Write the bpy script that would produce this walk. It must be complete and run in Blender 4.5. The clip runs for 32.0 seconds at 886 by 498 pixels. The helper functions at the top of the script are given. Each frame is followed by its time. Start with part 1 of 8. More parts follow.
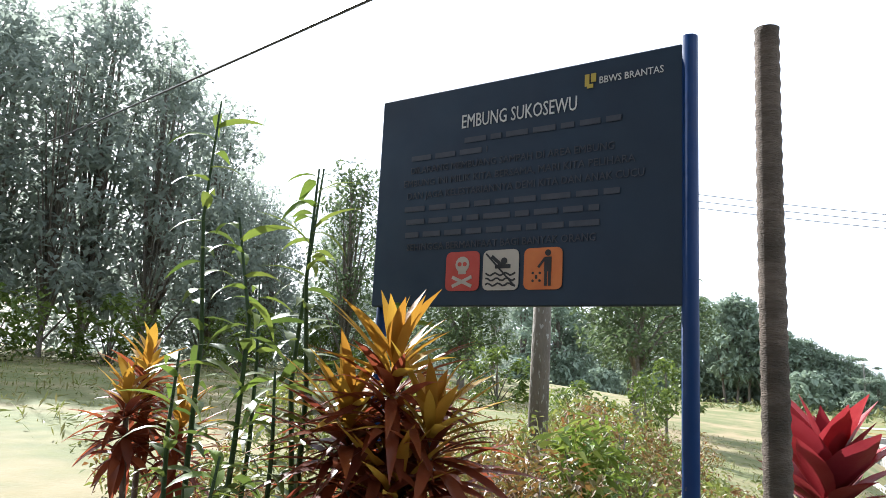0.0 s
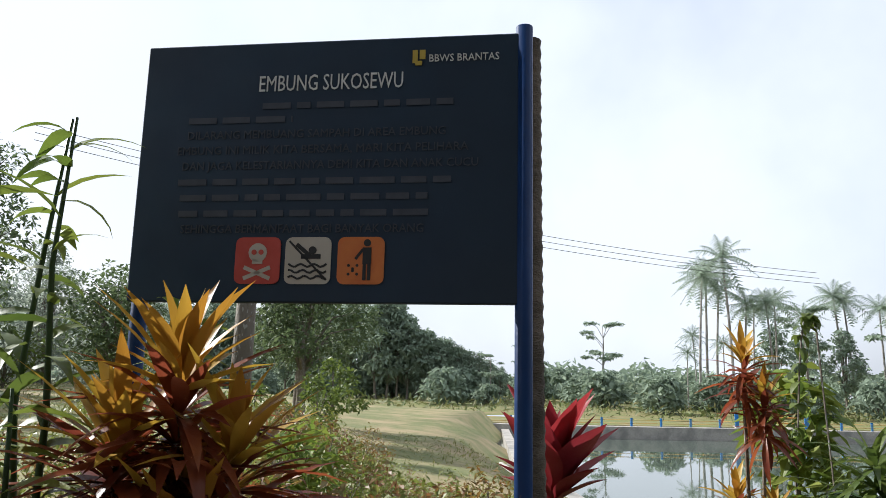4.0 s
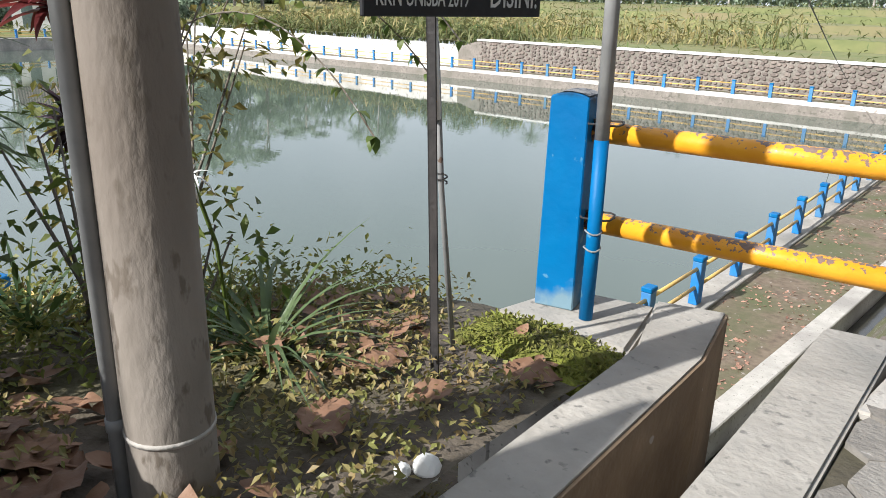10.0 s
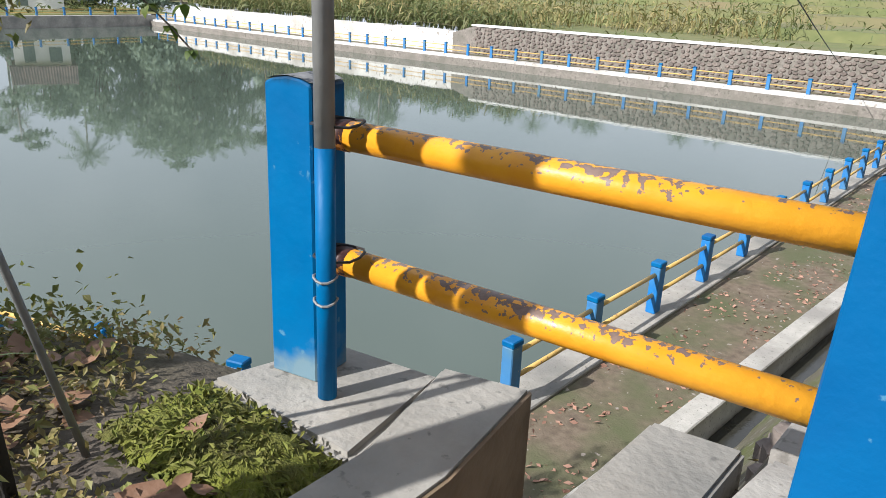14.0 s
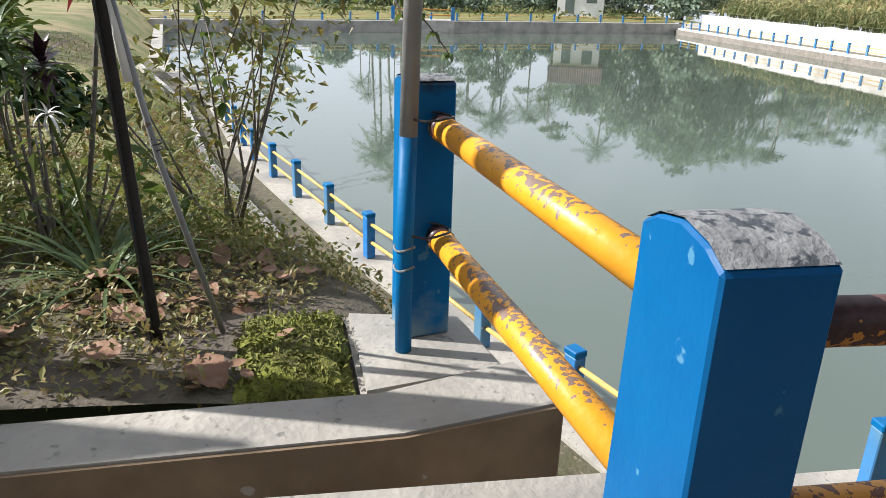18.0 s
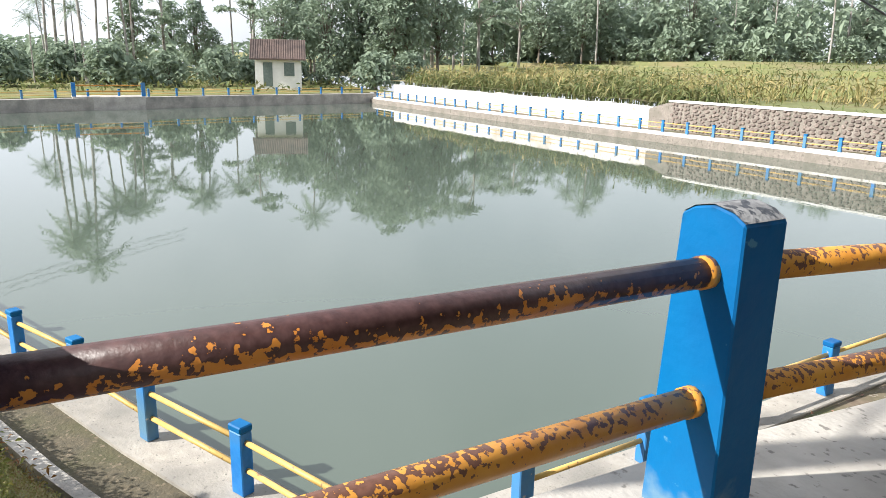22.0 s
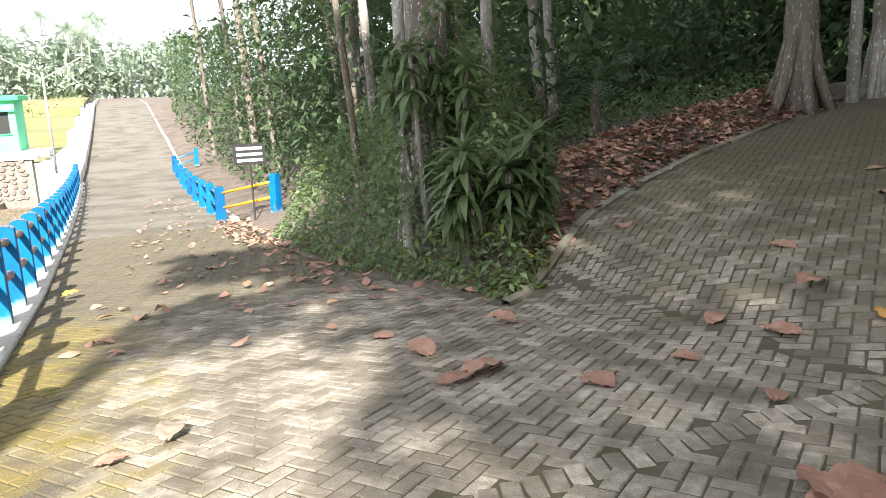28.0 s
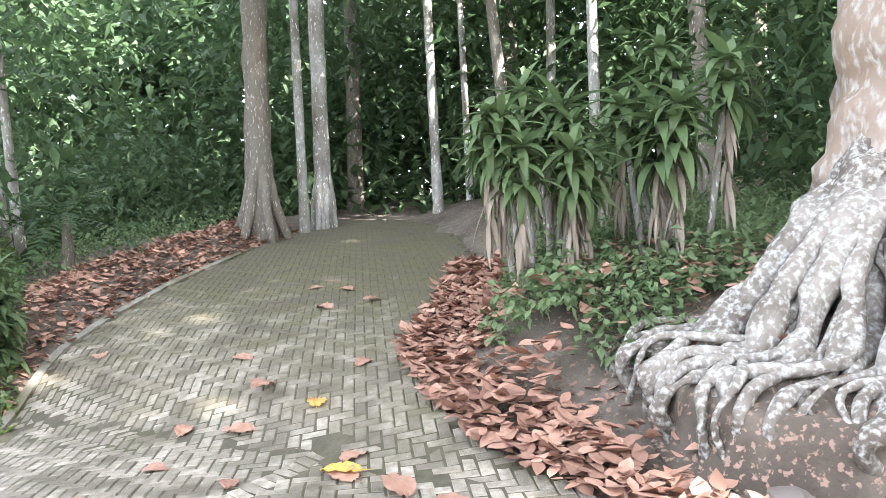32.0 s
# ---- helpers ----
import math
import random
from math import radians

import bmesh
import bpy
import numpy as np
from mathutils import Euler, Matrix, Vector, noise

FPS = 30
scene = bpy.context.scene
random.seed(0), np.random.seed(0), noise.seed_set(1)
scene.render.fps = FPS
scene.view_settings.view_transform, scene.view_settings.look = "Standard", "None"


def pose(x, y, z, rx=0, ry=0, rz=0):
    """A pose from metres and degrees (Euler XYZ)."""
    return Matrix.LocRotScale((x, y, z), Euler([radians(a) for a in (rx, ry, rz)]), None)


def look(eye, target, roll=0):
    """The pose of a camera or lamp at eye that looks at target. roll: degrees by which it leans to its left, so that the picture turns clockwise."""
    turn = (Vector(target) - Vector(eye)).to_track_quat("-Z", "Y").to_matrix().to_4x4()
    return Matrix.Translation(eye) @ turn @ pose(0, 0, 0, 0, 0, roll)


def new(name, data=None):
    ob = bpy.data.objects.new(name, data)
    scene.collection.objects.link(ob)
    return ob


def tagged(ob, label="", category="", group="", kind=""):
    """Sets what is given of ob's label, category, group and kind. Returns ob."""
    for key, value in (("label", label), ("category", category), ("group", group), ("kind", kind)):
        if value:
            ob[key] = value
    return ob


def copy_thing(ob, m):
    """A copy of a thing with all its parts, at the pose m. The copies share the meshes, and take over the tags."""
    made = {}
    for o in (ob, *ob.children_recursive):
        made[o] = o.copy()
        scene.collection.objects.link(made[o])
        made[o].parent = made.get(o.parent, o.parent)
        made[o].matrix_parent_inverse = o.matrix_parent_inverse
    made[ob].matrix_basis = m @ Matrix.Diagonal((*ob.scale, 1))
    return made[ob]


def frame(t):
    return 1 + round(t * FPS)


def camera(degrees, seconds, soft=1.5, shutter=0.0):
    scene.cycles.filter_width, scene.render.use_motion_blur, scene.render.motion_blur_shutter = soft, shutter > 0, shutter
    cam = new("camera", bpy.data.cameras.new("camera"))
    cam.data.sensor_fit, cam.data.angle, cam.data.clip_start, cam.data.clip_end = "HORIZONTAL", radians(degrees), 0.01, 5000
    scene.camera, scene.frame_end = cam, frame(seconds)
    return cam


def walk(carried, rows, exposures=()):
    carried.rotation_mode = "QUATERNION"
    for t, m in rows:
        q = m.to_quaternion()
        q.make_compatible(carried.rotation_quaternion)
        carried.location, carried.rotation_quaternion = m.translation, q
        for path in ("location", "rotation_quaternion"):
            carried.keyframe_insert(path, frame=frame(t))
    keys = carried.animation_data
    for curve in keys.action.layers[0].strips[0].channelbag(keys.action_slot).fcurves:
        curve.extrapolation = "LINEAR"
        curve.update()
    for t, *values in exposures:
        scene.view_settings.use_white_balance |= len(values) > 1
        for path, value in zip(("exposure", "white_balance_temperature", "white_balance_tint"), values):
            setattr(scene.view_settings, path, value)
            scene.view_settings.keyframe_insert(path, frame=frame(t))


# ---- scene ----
cam = camera(62.25, 32.0, soft=0.8)
PATH = [
    (0, 0.561, -7.178, 1.716, 98.96, -2.79, 132.23),
    (0.5, 0.489, -7.406, 1.715, 100.52, -3.48, 124.07),
    (1, 0.518, -7.589, 1.738, 100.95, -1.09, 114.41),
    (1.5, 0.500, -7.647, 1.736, 102.56, -4.53, 112.79),
    (2, 0.533, -7.712, 1.743, 102.37, -2.03, 108.90),
    (2.5, 0.553, -7.765, 1.720, 101.68, -2.82, 108.42),
    (4.5, 0.518, -7.733, 1.712, 98.43, -0.53, 104.38),
    (5, 0.510, -7.710, 1.687, 96.36, -0.27, 100.69),
    (5.5, 0.498, -7.659, 1.641, 92.41, 1.30, 94.66),
    (6, 0.444, -7.578, 1.610, 88.70, 0.51, 89.24),
    (6.5, 0.412, -7.469, 1.582, 85.09, 0.72, 86.07),
    (7, 0.376, -7.356, 1.558, 82.32, 0.48, 80.53),
    (7.5, 0.390, -7.284, 1.533, 80.14, -0.37, 77.64),
    (8, 0.334, -7.245, 1.486, 76.04, -0.58, 72.75),
    (8.5, 0.253, -7.199, 1.485, 74.45, 1.19, 62.28),
    (9, 0.232, -7.107, 1.487, 72.52, 2.52, 51.56),
    (9.5, 0.269, -6.922, 1.484, 72.73, -1.49, 47.72),
    (10, 0.332, -6.740, 1.511, 71.56, -1.29, 44.42),
    (10.5, 0.175, -6.565, 1.466, 72.57, 0.07, 33.84),
    (11, 0.157, -6.392, 1.462, 72.76, 3.23, 29.70),
    (11.5, 0.245, -6.234, 1.468, 74.09, -0.14, 36.50),
    (12, 0.274, -6.057, 1.469, 71.58, -0.13, 37.24),
    (12.5, 0.231, -5.826, 1.431, 73.72, 3.78, 31.85),
    (13, 0.245, -5.603, 1.456, 71.32, 1.39, 39.11),
    (13.5, 0.306, -5.480, 1.422, 70.57, -0.62, 42.63),
    (15.5, 0.490, -4.867, 1.491, 68.94, -2.44, 55.87),
    (16, 0.482, -4.767, 1.509, 69.02, -0.11, 63.94),
    (16.5, 0.627, -4.619, 1.494, 69.36, -2.88, 79.24),
    (17, 0.770, -4.543, 1.483, 70.14, -1.44, 82.83),
    (17.5, 0.966, -4.491, 1.480, 67.72, 0.22, 81.00),
    (18, 1.126, -4.278, 1.488, 69.84, -1.66, 83.55),
    (18.5, 1.261, -4.102, 1.487, 70.16, 0.37, 82.66),
    (19, 1.461, -4.008, 1.486, 71.81, 0.74, 78.33),
    (19.5, 1.523, -3.817, 1.486, 74.22, 0.53, 75.03),
    (20, 1.526, -3.624, 1.474, 75.30, -0.35, 73.42),
    (20.5, 1.544, -3.578, 1.488, 77.02, 0.50, 68.85),
    (21, 1.551, -3.570, 1.483, 76.57, 0.66, 69.52),
    (21.5, 1.523, -3.530, 1.461, 74.40, -0.34, 68.40),
    (22, 1.342, -3.424, 1.469, 75.65, -1.10, 61.62),
    (22.5, 1.294, -3.411, 1.488, 75.53, -1.23, 50.25),
    (23, 1.281, -3.367, 1.499, 75.64, -1.05, 46.35),
    (23.5, 1.300, -3.296, 1.502, 75.78, 0.04, 40.64),
    (24, 1.332, -3.230, 1.503, 75.63, 0.43, 32.51),
    (24.5, 1.365, -3.169, 1.496, 75.73, 0.89, 23.94),
    (25, 1.412, -3.115, 1.487, 75.81, 0.67, 17.09),
    (25.5, 1.431, -3.055, 1.478, 76.58, -0.29, 7.89),
    (26, 1.360, -3.055, 1.486, 75.96, 1.15, -8.69),
    (26.5, 1.277, -3.039, 1.496, 77.97, 1.07, -15.57),
    (28.5, 1.175, -3.248, 1.529, 77.00, 3.94, -26.00),
    (29, 1.111, -3.273, 1.536, 77.32, 2.22, -36.44),
    (29.5, 1.083, -3.431, 1.506, 76.05, -3.89, -29.57),
    (30, 1.054, -3.544, 1.528, 73.66, -3.38, -32.99),
    (30.5, 0.949, -3.527, 1.547, 74.77, 2.13, -43.29),
    (31, 0.905, -3.563, 1.590, 78.84, 2.03, -48.87),
    (31.5, 0.930, -3.742, 1.592, 81.94, -0.21, -52.76),
    (32, 0.975, -3.882, 1.617, 86.28, 1.20, -58.39),
]
walk(cam, [(t, pose(*m)) for t, *m in PATH], [(0, 1.4, 5900, 10), (1, 0.72, 5950, 10), (2.5, 0.65, 6000, 10), (5, 0.65, 6200, 10), (8, 0.95, 6300, 10), (10, 0.75, 6100, 10), (13, 0.5, 6000, 10), (16, 0.6, 6100, 10), (19, 0.9, 6200, 10), (23, 0.98, 6350, 10), (24, 0.65, 6250, 10), (25, 0.72, 6450, 10), (26, 0.95, 7000, 10), (28.5, 2.2, 6350, 10), (29, 2.5, 6250, 10), (30, 2.2, 6150, 10), (31, 2.95, 6050, 10), (32, 3.4, 6050, 10)])

# ---- sky and sun ----
SUN_AZ, SUN_EL = radians(166.5), radians(35.5)      # heading of the sun (turned left from +y) and its height
sun_dir = Vector((-math.sin(SUN_AZ) * math.cos(SUN_EL), math.cos(SUN_AZ) * math.cos(SUN_EL), math.sin(SUN_EL)))
world = bpy.data.worlds.new("sky")
scene.world = world
world.use_nodes = True
wn, wl = world.node_tree.nodes, world.node_tree.links
wn.clear()
w_out, w_bg, w_sky = wn.new("ShaderNodeOutputWorld"), wn.new("ShaderNodeBackground"), wn.new("ShaderNodeTexSky")
w_sky.sky_type, w_sky.sun_disc = "NISHITA", False
w_sky.sun_elevation, w_sky.sun_rotation = SUN_EL, -SUN_AZ
w_sky.dust_density, w_sky.air_density = 3.0, 1.2
w_map, w_noise, w_ramp, w_mix = wn.new("ShaderNodeTexCoord"), wn.new("ShaderNodeTexNoise"), wn.new("ShaderNodeValToRGB"), wn.new("ShaderNodeMixRGB")
w_noise.inputs["Scale"].default_value, w_noise.inputs["Detail"].default_value = 2.6, 5
w_ramp.color_ramp.elements[0].position, w_ramp.color_ramp.elements[1].position = 0.36, 0.66
w_ramp.color_ramp.elements[0].color, w_ramp.color_ramp.elements[1].color = (0.62, 0.62, 0.62, 1), (0.97, 0.97, 0.97, 1)
w_mix.inputs[2].default_value = (7.9, 8.25, 8.9, 1)      # bright thin cloud
wl.new(w_map.outputs["Generated"], w_noise.inputs["Vector"])
wl.new(w_noise.outputs["Fac"], w_ramp.inputs[0])
wl.new(w_ramp.outputs[0], w_mix.inputs[0])
wl.new(w_sky.outputs[0], w_mix.inputs[1])
wl.new(w_mix.outputs[0], w_bg.inputs[0])
w_bg.inputs[1].default_value = 0.082
wl.new(w_bg.outputs[0], w_out.inputs[0])
sun = new("sun", bpy.data.lights.new("sun", "SUN"))
sun.data.energy, sun.data.angle, sun.data.color = 5.0, radians(0.6), (1.0, 0.95, 0.875)
sun.matrix_world = look(sun_dir * 60, (0, 0, 0))


# ---- materials ----
def mat(name, c1, c2=None, scale=6.0, rough=0.7, bump=0.2, metal=0.0, c3=None, wear=None, wear_at=0.62, wear_scale=9.0, wear_soft=0.03, by="", spec=0.4, bscale=0, trans=0.0, stretch=(1, 1, 1)):
    """Grain between c1 and c2, broad stains of c3, chipped patches of wear; by: 'object' or 'island' varies from piece to piece."""
    m = bpy.data.materials.new(name)
    m.use_nodes = True
    n, l = m.node_tree.nodes, m.node_tree.links
    b = n["Principled BSDF"]
    c2 = c2 or tuple(x * 0.75 for x in c1)
    co, mp = n.new("ShaderNodeTexCoord"), n.new("ShaderNodeMapping")
    mp.inputs["Scale"].default_value = stretch
    geo = n.new("ShaderNodeNewGeometry")
    l.new(geo.outputs["Position"] if by != "local" else co.outputs["Object"], mp.inputs[0])

    def noise_of(s, detail=6.0):
        t = n.new("ShaderNodeTexNoise")
        t.inputs["Scale"].default_value, t.inputs["Detail"].default_value = s, detail
        l.new(mp.outputs[0], t.inputs["Vector"])
        return t.outputs["Fac"]

    def ramp(fac, a, z, ca=(0, 0, 0), cz=(1, 1, 1)):
        r = n.new("ShaderNodeValToRGB")
        r.color_ramp.elements[0].position, r.color_ramp.elements[1].position = a, z
        r.color_ramp.elements[0].color, r.color_ramp.elements[1].color = (*ca, 1), (*cz, 1)
        l.new(fac, r.inputs[0])
        return r.outputs[0]

    def mix(fac, a, z):
        x = n.new("ShaderNodeMixRGB")
        for i, v in ((0, fac), (1, a), (2, z)):
            if isinstance(v, tuple):
                x.inputs[i].default_value = (*v, 1)
            elif isinstance(v, float):
                x.inputs[i].default_value = v
            else:
                l.new(v, x.inputs[i])
        return x.outputs[0]

    col = ramp(noise_of(scale), 0.3, 0.7, c1, c2)
    if by == "object":
        o = n.new("ShaderNodeObjectInfo")
        col = mix(ramp(o.outputs["Random"], 0.0, 1.0, (0, 0, 0), (0.75, 0.75, 0.75)), col, c3 or c2)
    elif by == "island":
        col = mix(ramp(geo.outputs["Random Per Island"], 0.0, 1.0, (0, 0, 0), (0.85, 0.85, 0.85)), col, c3 or c2)
    if c3 and by not in ("object", "island"):
        col = mix(ramp(noise_of(scale * 0.13), 0.42, 0.66), col, c3)
    rgh = rough
    if wear:
        chip = ramp(noise_of(wear_scale, 9.0), wear_at, wear_at + wear_soft)
        col = mix(chip, col, wear)
    l.new(col, b.inputs["Base Color"])
    rr = n.new("ShaderNodeMapRange")
    rr.inputs["To Min"].default_value, rr.inputs["To Max"].default_value = max(0.04, rough - 0.12), min(1, rough + 0.12)
    l.new(noise_of(scale * 2.3), rr.inputs[0])
    l.new(rr.outputs[0], b.inputs["Roughness"])
    b.inputs["Metallic"].default_value = metal
    b.inputs["Specular IOR Level"].default_value = spec
    if bump:
        bp = n.new("ShaderNodeBump")
        bp.inputs["Strength"].default_value, bp.inputs["Distance"].default_value = bump, 0.02
        l.new(noise_of(bscale or scale * 4, 8.0), bp.inputs["Height"])
        l.new(bp.outputs[0], b.inputs["Normal"])
    if trans:
        tr, ms = n.new("ShaderNodeBsdfTranslucent"), n.new("ShaderNodeMixShader")
        l.new(col, tr.inputs[0])
        ms.inputs[0].default_value = trans
        l.new(b.outputs[0], ms.inputs[1])
        l.new(tr.outputs[0], ms.inputs[2])
        l.new(ms.outputs[0], n["Material Output"].inputs[0])
    return m


def overlay(m, color, axis, start, k, scale, lo=0.45, hi=0.6, local=False):
    """A second coat that fades out along one axis with a ragged edge."""
    n, l = m.node_tree.nodes, m.node_tree.links
    b = n["Principled BSDF"]
    src, sep, nz = n.new("ShaderNodeTexCoord" if local else "ShaderNodeNewGeometry"), n.new("ShaderNodeSeparateXYZ"), n.new("ShaderNodeTexNoise")
    sock = src.outputs["Object" if local else "Position"]
    nz.inputs["Scale"].default_value, nz.inputs["Detail"].default_value = scale, 7
    l.new(sock, sep.inputs[0])
    l.new(sock, nz.inputs["Vector"])
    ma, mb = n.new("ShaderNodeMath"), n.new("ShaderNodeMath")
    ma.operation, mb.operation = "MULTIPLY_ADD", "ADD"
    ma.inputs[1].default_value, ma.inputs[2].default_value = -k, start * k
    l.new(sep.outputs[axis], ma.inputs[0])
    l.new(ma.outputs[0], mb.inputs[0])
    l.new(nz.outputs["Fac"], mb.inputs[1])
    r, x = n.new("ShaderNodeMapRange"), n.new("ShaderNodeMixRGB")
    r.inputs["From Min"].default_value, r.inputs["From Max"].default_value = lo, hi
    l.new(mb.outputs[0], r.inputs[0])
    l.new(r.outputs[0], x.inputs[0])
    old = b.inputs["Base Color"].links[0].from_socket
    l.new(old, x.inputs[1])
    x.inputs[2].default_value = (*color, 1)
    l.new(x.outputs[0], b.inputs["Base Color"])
    return m


def railmat(name, paint, paint2, bare, off, up, scale, patch=0.4, rough=0.4):
    """Pipe paint chipped through to rust, more on the upper side where it weathers."""
    m = mat(name, paint, paint2, 9, rough, 0.12)
    n, l = m.node_tree.nodes, m.node_tree.links
    b = n["Principled BSDF"]
    geo, sep = n.new("ShaderNodeNewGeometry"), n.new("ShaderNodeSeparateXYZ")
    l.new(geo.outputs["Normal"], sep.inputs[0])
    fine, broad = n.new("ShaderNodeTexNoise"), n.new("ShaderNodeTexNoise")
    fine.inputs["Scale"].default_value, fine.inputs["Detail"].default_value = scale, 9
    broad.inputs["Scale"].default_value, broad.inputs["Detail"].default_value = 2.2, 2
    for q in (fine, broad):
        l.new(geo.outputs["Position"], q.inputs["Vector"])
    a, c = n.new("ShaderNodeMath"), n.new("ShaderNodeMath")
    a.operation = c.operation = "MULTIPLY_ADD"
    l.new(sep.outputs[2], a.inputs[0])
    a.inputs[1].default_value = up
    l.new(fine.outputs["Fac"], a.inputs[2])
    l.new(broad.outputs["Fac"], c.inputs[0])
    c.inputs[1].default_value = patch
    l.new(a.outputs[0], c.inputs[2])
    r, x, t, d = n.new("ShaderNodeMapRange"), n.new("ShaderNodeMixRGB"), n.new("ShaderNodeMixRGB"), n.new("ShaderNodeMapRange")
    r.inputs["From Min"].default_value, r.inputs["From Max"].default_value = 0.5 + 0.5 * patch + off, 0.515 + 0.5 * patch + off
    l.new(c.outputs[0], r.inputs[0])
    old = b.inputs["Base Color"].links[0].from_socket
    l.new(r.outputs[0], x.inputs[0])
    l.new(old, x.inputs[1])
    t.inputs[1].default_value, t.inputs[2].default_value = (*bare, 1), (*(v * 1.7 + 0.01 for v in bare), 1)
    d.inputs["From Min"].default_value, d.inputs["From Max"].default_value = 0.35, 0.7
    l.new(fine.outputs["Fac"], d.inputs[0])
    l.new(d.outputs[0], t.inputs[0])
    l.new(t.outputs[0], x.inputs[2])
    l.new(x.outputs[0], b.inputs["Base Color"])
    return m


BLUE = mat("blue_paint", (0.001, 0.115, 0.30), (0.002, 0.14, 0.345), 5, 0.5, 0.15, c3=(0.002, 0.08, 0.24), wear=(0.07, 0.21, 0.35), wear_at=0.68, wear_scale=14, spec=0.2)
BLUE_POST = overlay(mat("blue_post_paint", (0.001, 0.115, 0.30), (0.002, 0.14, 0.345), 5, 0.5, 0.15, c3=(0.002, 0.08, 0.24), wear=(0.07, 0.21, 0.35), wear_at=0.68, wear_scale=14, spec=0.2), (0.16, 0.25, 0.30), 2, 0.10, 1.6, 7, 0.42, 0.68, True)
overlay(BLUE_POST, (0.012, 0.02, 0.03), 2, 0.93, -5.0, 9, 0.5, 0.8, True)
BLUE_OLD = mat("weathered_blue_paint", (0.012, 0.14, 0.42), (0.02, 0.19, 0.50), 6, 0.5, 0.2, c3=(0.09, 0.20, 0.30), wear=(0.32, 0.33, 0.32), wear_at=0.69, wear_scale=10)
# darker copy of BLUE: the shade on the pedestal's front is in the colour
SHADED_BLUE = mat("shaded_blue_paint", (0.001, 0.085, 0.235), (0.002, 0.105, 0.28), 5, 0.5, 0.15, c3=(0.001, 0.03, 0.11), wear=(0.05, 0.12, 0.2), wear_at=0.66, wear_scale=14, spec=0.2)
CAP = mat("worn_post_cap", (0.13, 0.13, 0.135), (0.25, 0.25, 0.25), 18, 0.75, 0.4, wear=(0.045, 0.05, 0.06), wear_at=0.52, wear_scale=30, wear_soft=0.06)
YELLOW = railmat("yellow_rail_paint", (0.70, 0.285, 0.012), (0.76, 0.35, 0.02), (0.12, 0.08, 0.065), 0.24, 0.22, 46, 0.3)
RUST = railmat("rusted_rail_paint", (0.50, 0.17, 0.02), (0.58, 0.24, 0.04), (0.045, 0.018, 0.016), -0.07, 0.17, 44, 0.45)
OCHRE = railmat("ochre_rail_paint", (0.52, 0.21, 0.03), (0.62, 0.30, 0.05), (0.085, 0.036, 0.022), 0.10, 0.13, 50, 0.4)
THIN_YELLOW = mat("thin_yellow_rail", (0.55, 0.34, 0.09), (0.62, 0.42, 0.14), 10, 0.5, 0.15, wear=(0.25, 0.15, 0.09), wear_at=0.64, wear_scale=14)
CONCRETE = mat("concrete", (0.32, 0.295, 0.258), (0.41, 0.38, 0.335), 7, 0.85, 0.4, c3=(0.22, 0.21, 0.19), wear=(0.17, 0.16, 0.145), wear_at=0.62, wear_scale=19, wear_soft=0.08)
CONCRETE_PALE = mat("pale_worn_concrete", (0.39, 0.365, 0.325), (0.49, 0.46, 0.415), 8, 0.85, 0.35, c3=(0.29, 0.27, 0.245), wear=(0.20, 0.185, 0.165), wear_at=0.61, wear_scale=22, wear_soft=0.07)
STAINED = mat("stained_wall_face", (0.19, 0.13, 0.08), (0.27, 0.195, 0.125), 6, 0.9, 0.4, c3=(0.095, 0.066, 0.042), wear=(0.33, 0.30, 0.26), wear_at=0.70, wear_scale=9)
POLE_C = mat("pole_concrete", (0.205, 0.178, 0.148), (0.28, 0.245, 0.21), 9, 0.8, 0.3, c3=(0.135, 0.108, 0.085), wear=(0.14, 0.115, 0.09), wear_at=0.58, wear_scale=18, wear_soft=0.06, stretch=(1, 1, 0.45))
GREY_PIPE = mat("grey_pipe", (0.20, 0.20, 0.20), (0.27, 0.27, 0.26), 10, 0.45, 0.1, wear=(0.12, 0.08, 0.06), wear_at=0.70, wear_scale=16)
IRON = mat("black_iron", (0.025, 0.024, 0.024), (0.045, 0.04, 0.038), 14, 0.5, 0.2, wear=(0.12, 0.07, 0.05), wear_at=0.72, wear_scale=18)
WHITE = mat("white_paint", (0.74, 0.73, 0.70), (0.80, 0.79, 0.76), 5, 0.7, 0.15, c3=(0.62, 0.60, 0.55), wear=(0.42, 0.40, 0.36), wear_at=0.68, wear_scale=7)
WHITE_OLD = mat("dirty_white_paint", (0.62, 0.60, 0.56), (0.72, 0.70, 0.66), 3, 0.8, 0.2, c3=(0.42, 0.39, 0.35), wear=(0.30, 0.27, 0.24), wear_at=0.62, wear_scale=4)
STONE = mat("river_stone", (0.17, 0.135, 0.115), (0.28, 0.235, 0.205), 7, 0.85, 0.5, c3=(0.11, 0.09, 0.08), by="island")
MORTAR = mat("mortar", (0.19, 0.165, 0.145), (0.27, 0.24, 0.21), 9, 0.9, 0.4, c3=(0.17, 0.155, 0.13), wear=(0.13, 0.12, 0.10), wear_at=0.56, wear_scale=5, wear_soft=0.1)
BOARD = mat("navy_sign_board", (0.003, 0.017, 0.042), (0.005, 0.026, 0.055), 5, 0.55, 0.04, c3=(0.01, 0.02, 0.035))
SIGN_WHITE = mat("sign_white", (0.55, 0.55, 0.54), (0.62, 0.62, 0.6), 20, 0.6, 0)
SIGN_DIM = mat("faded_sign_lettering", (0.055, 0.06, 0.075), (0.035, 0.04, 0.055), 20, 0.6, 0)
SIGN_RED = mat("sign_red", (0.42, 0.05, 0.035), (0.48, 0.07, 0.05), 20, 0.6, 0)
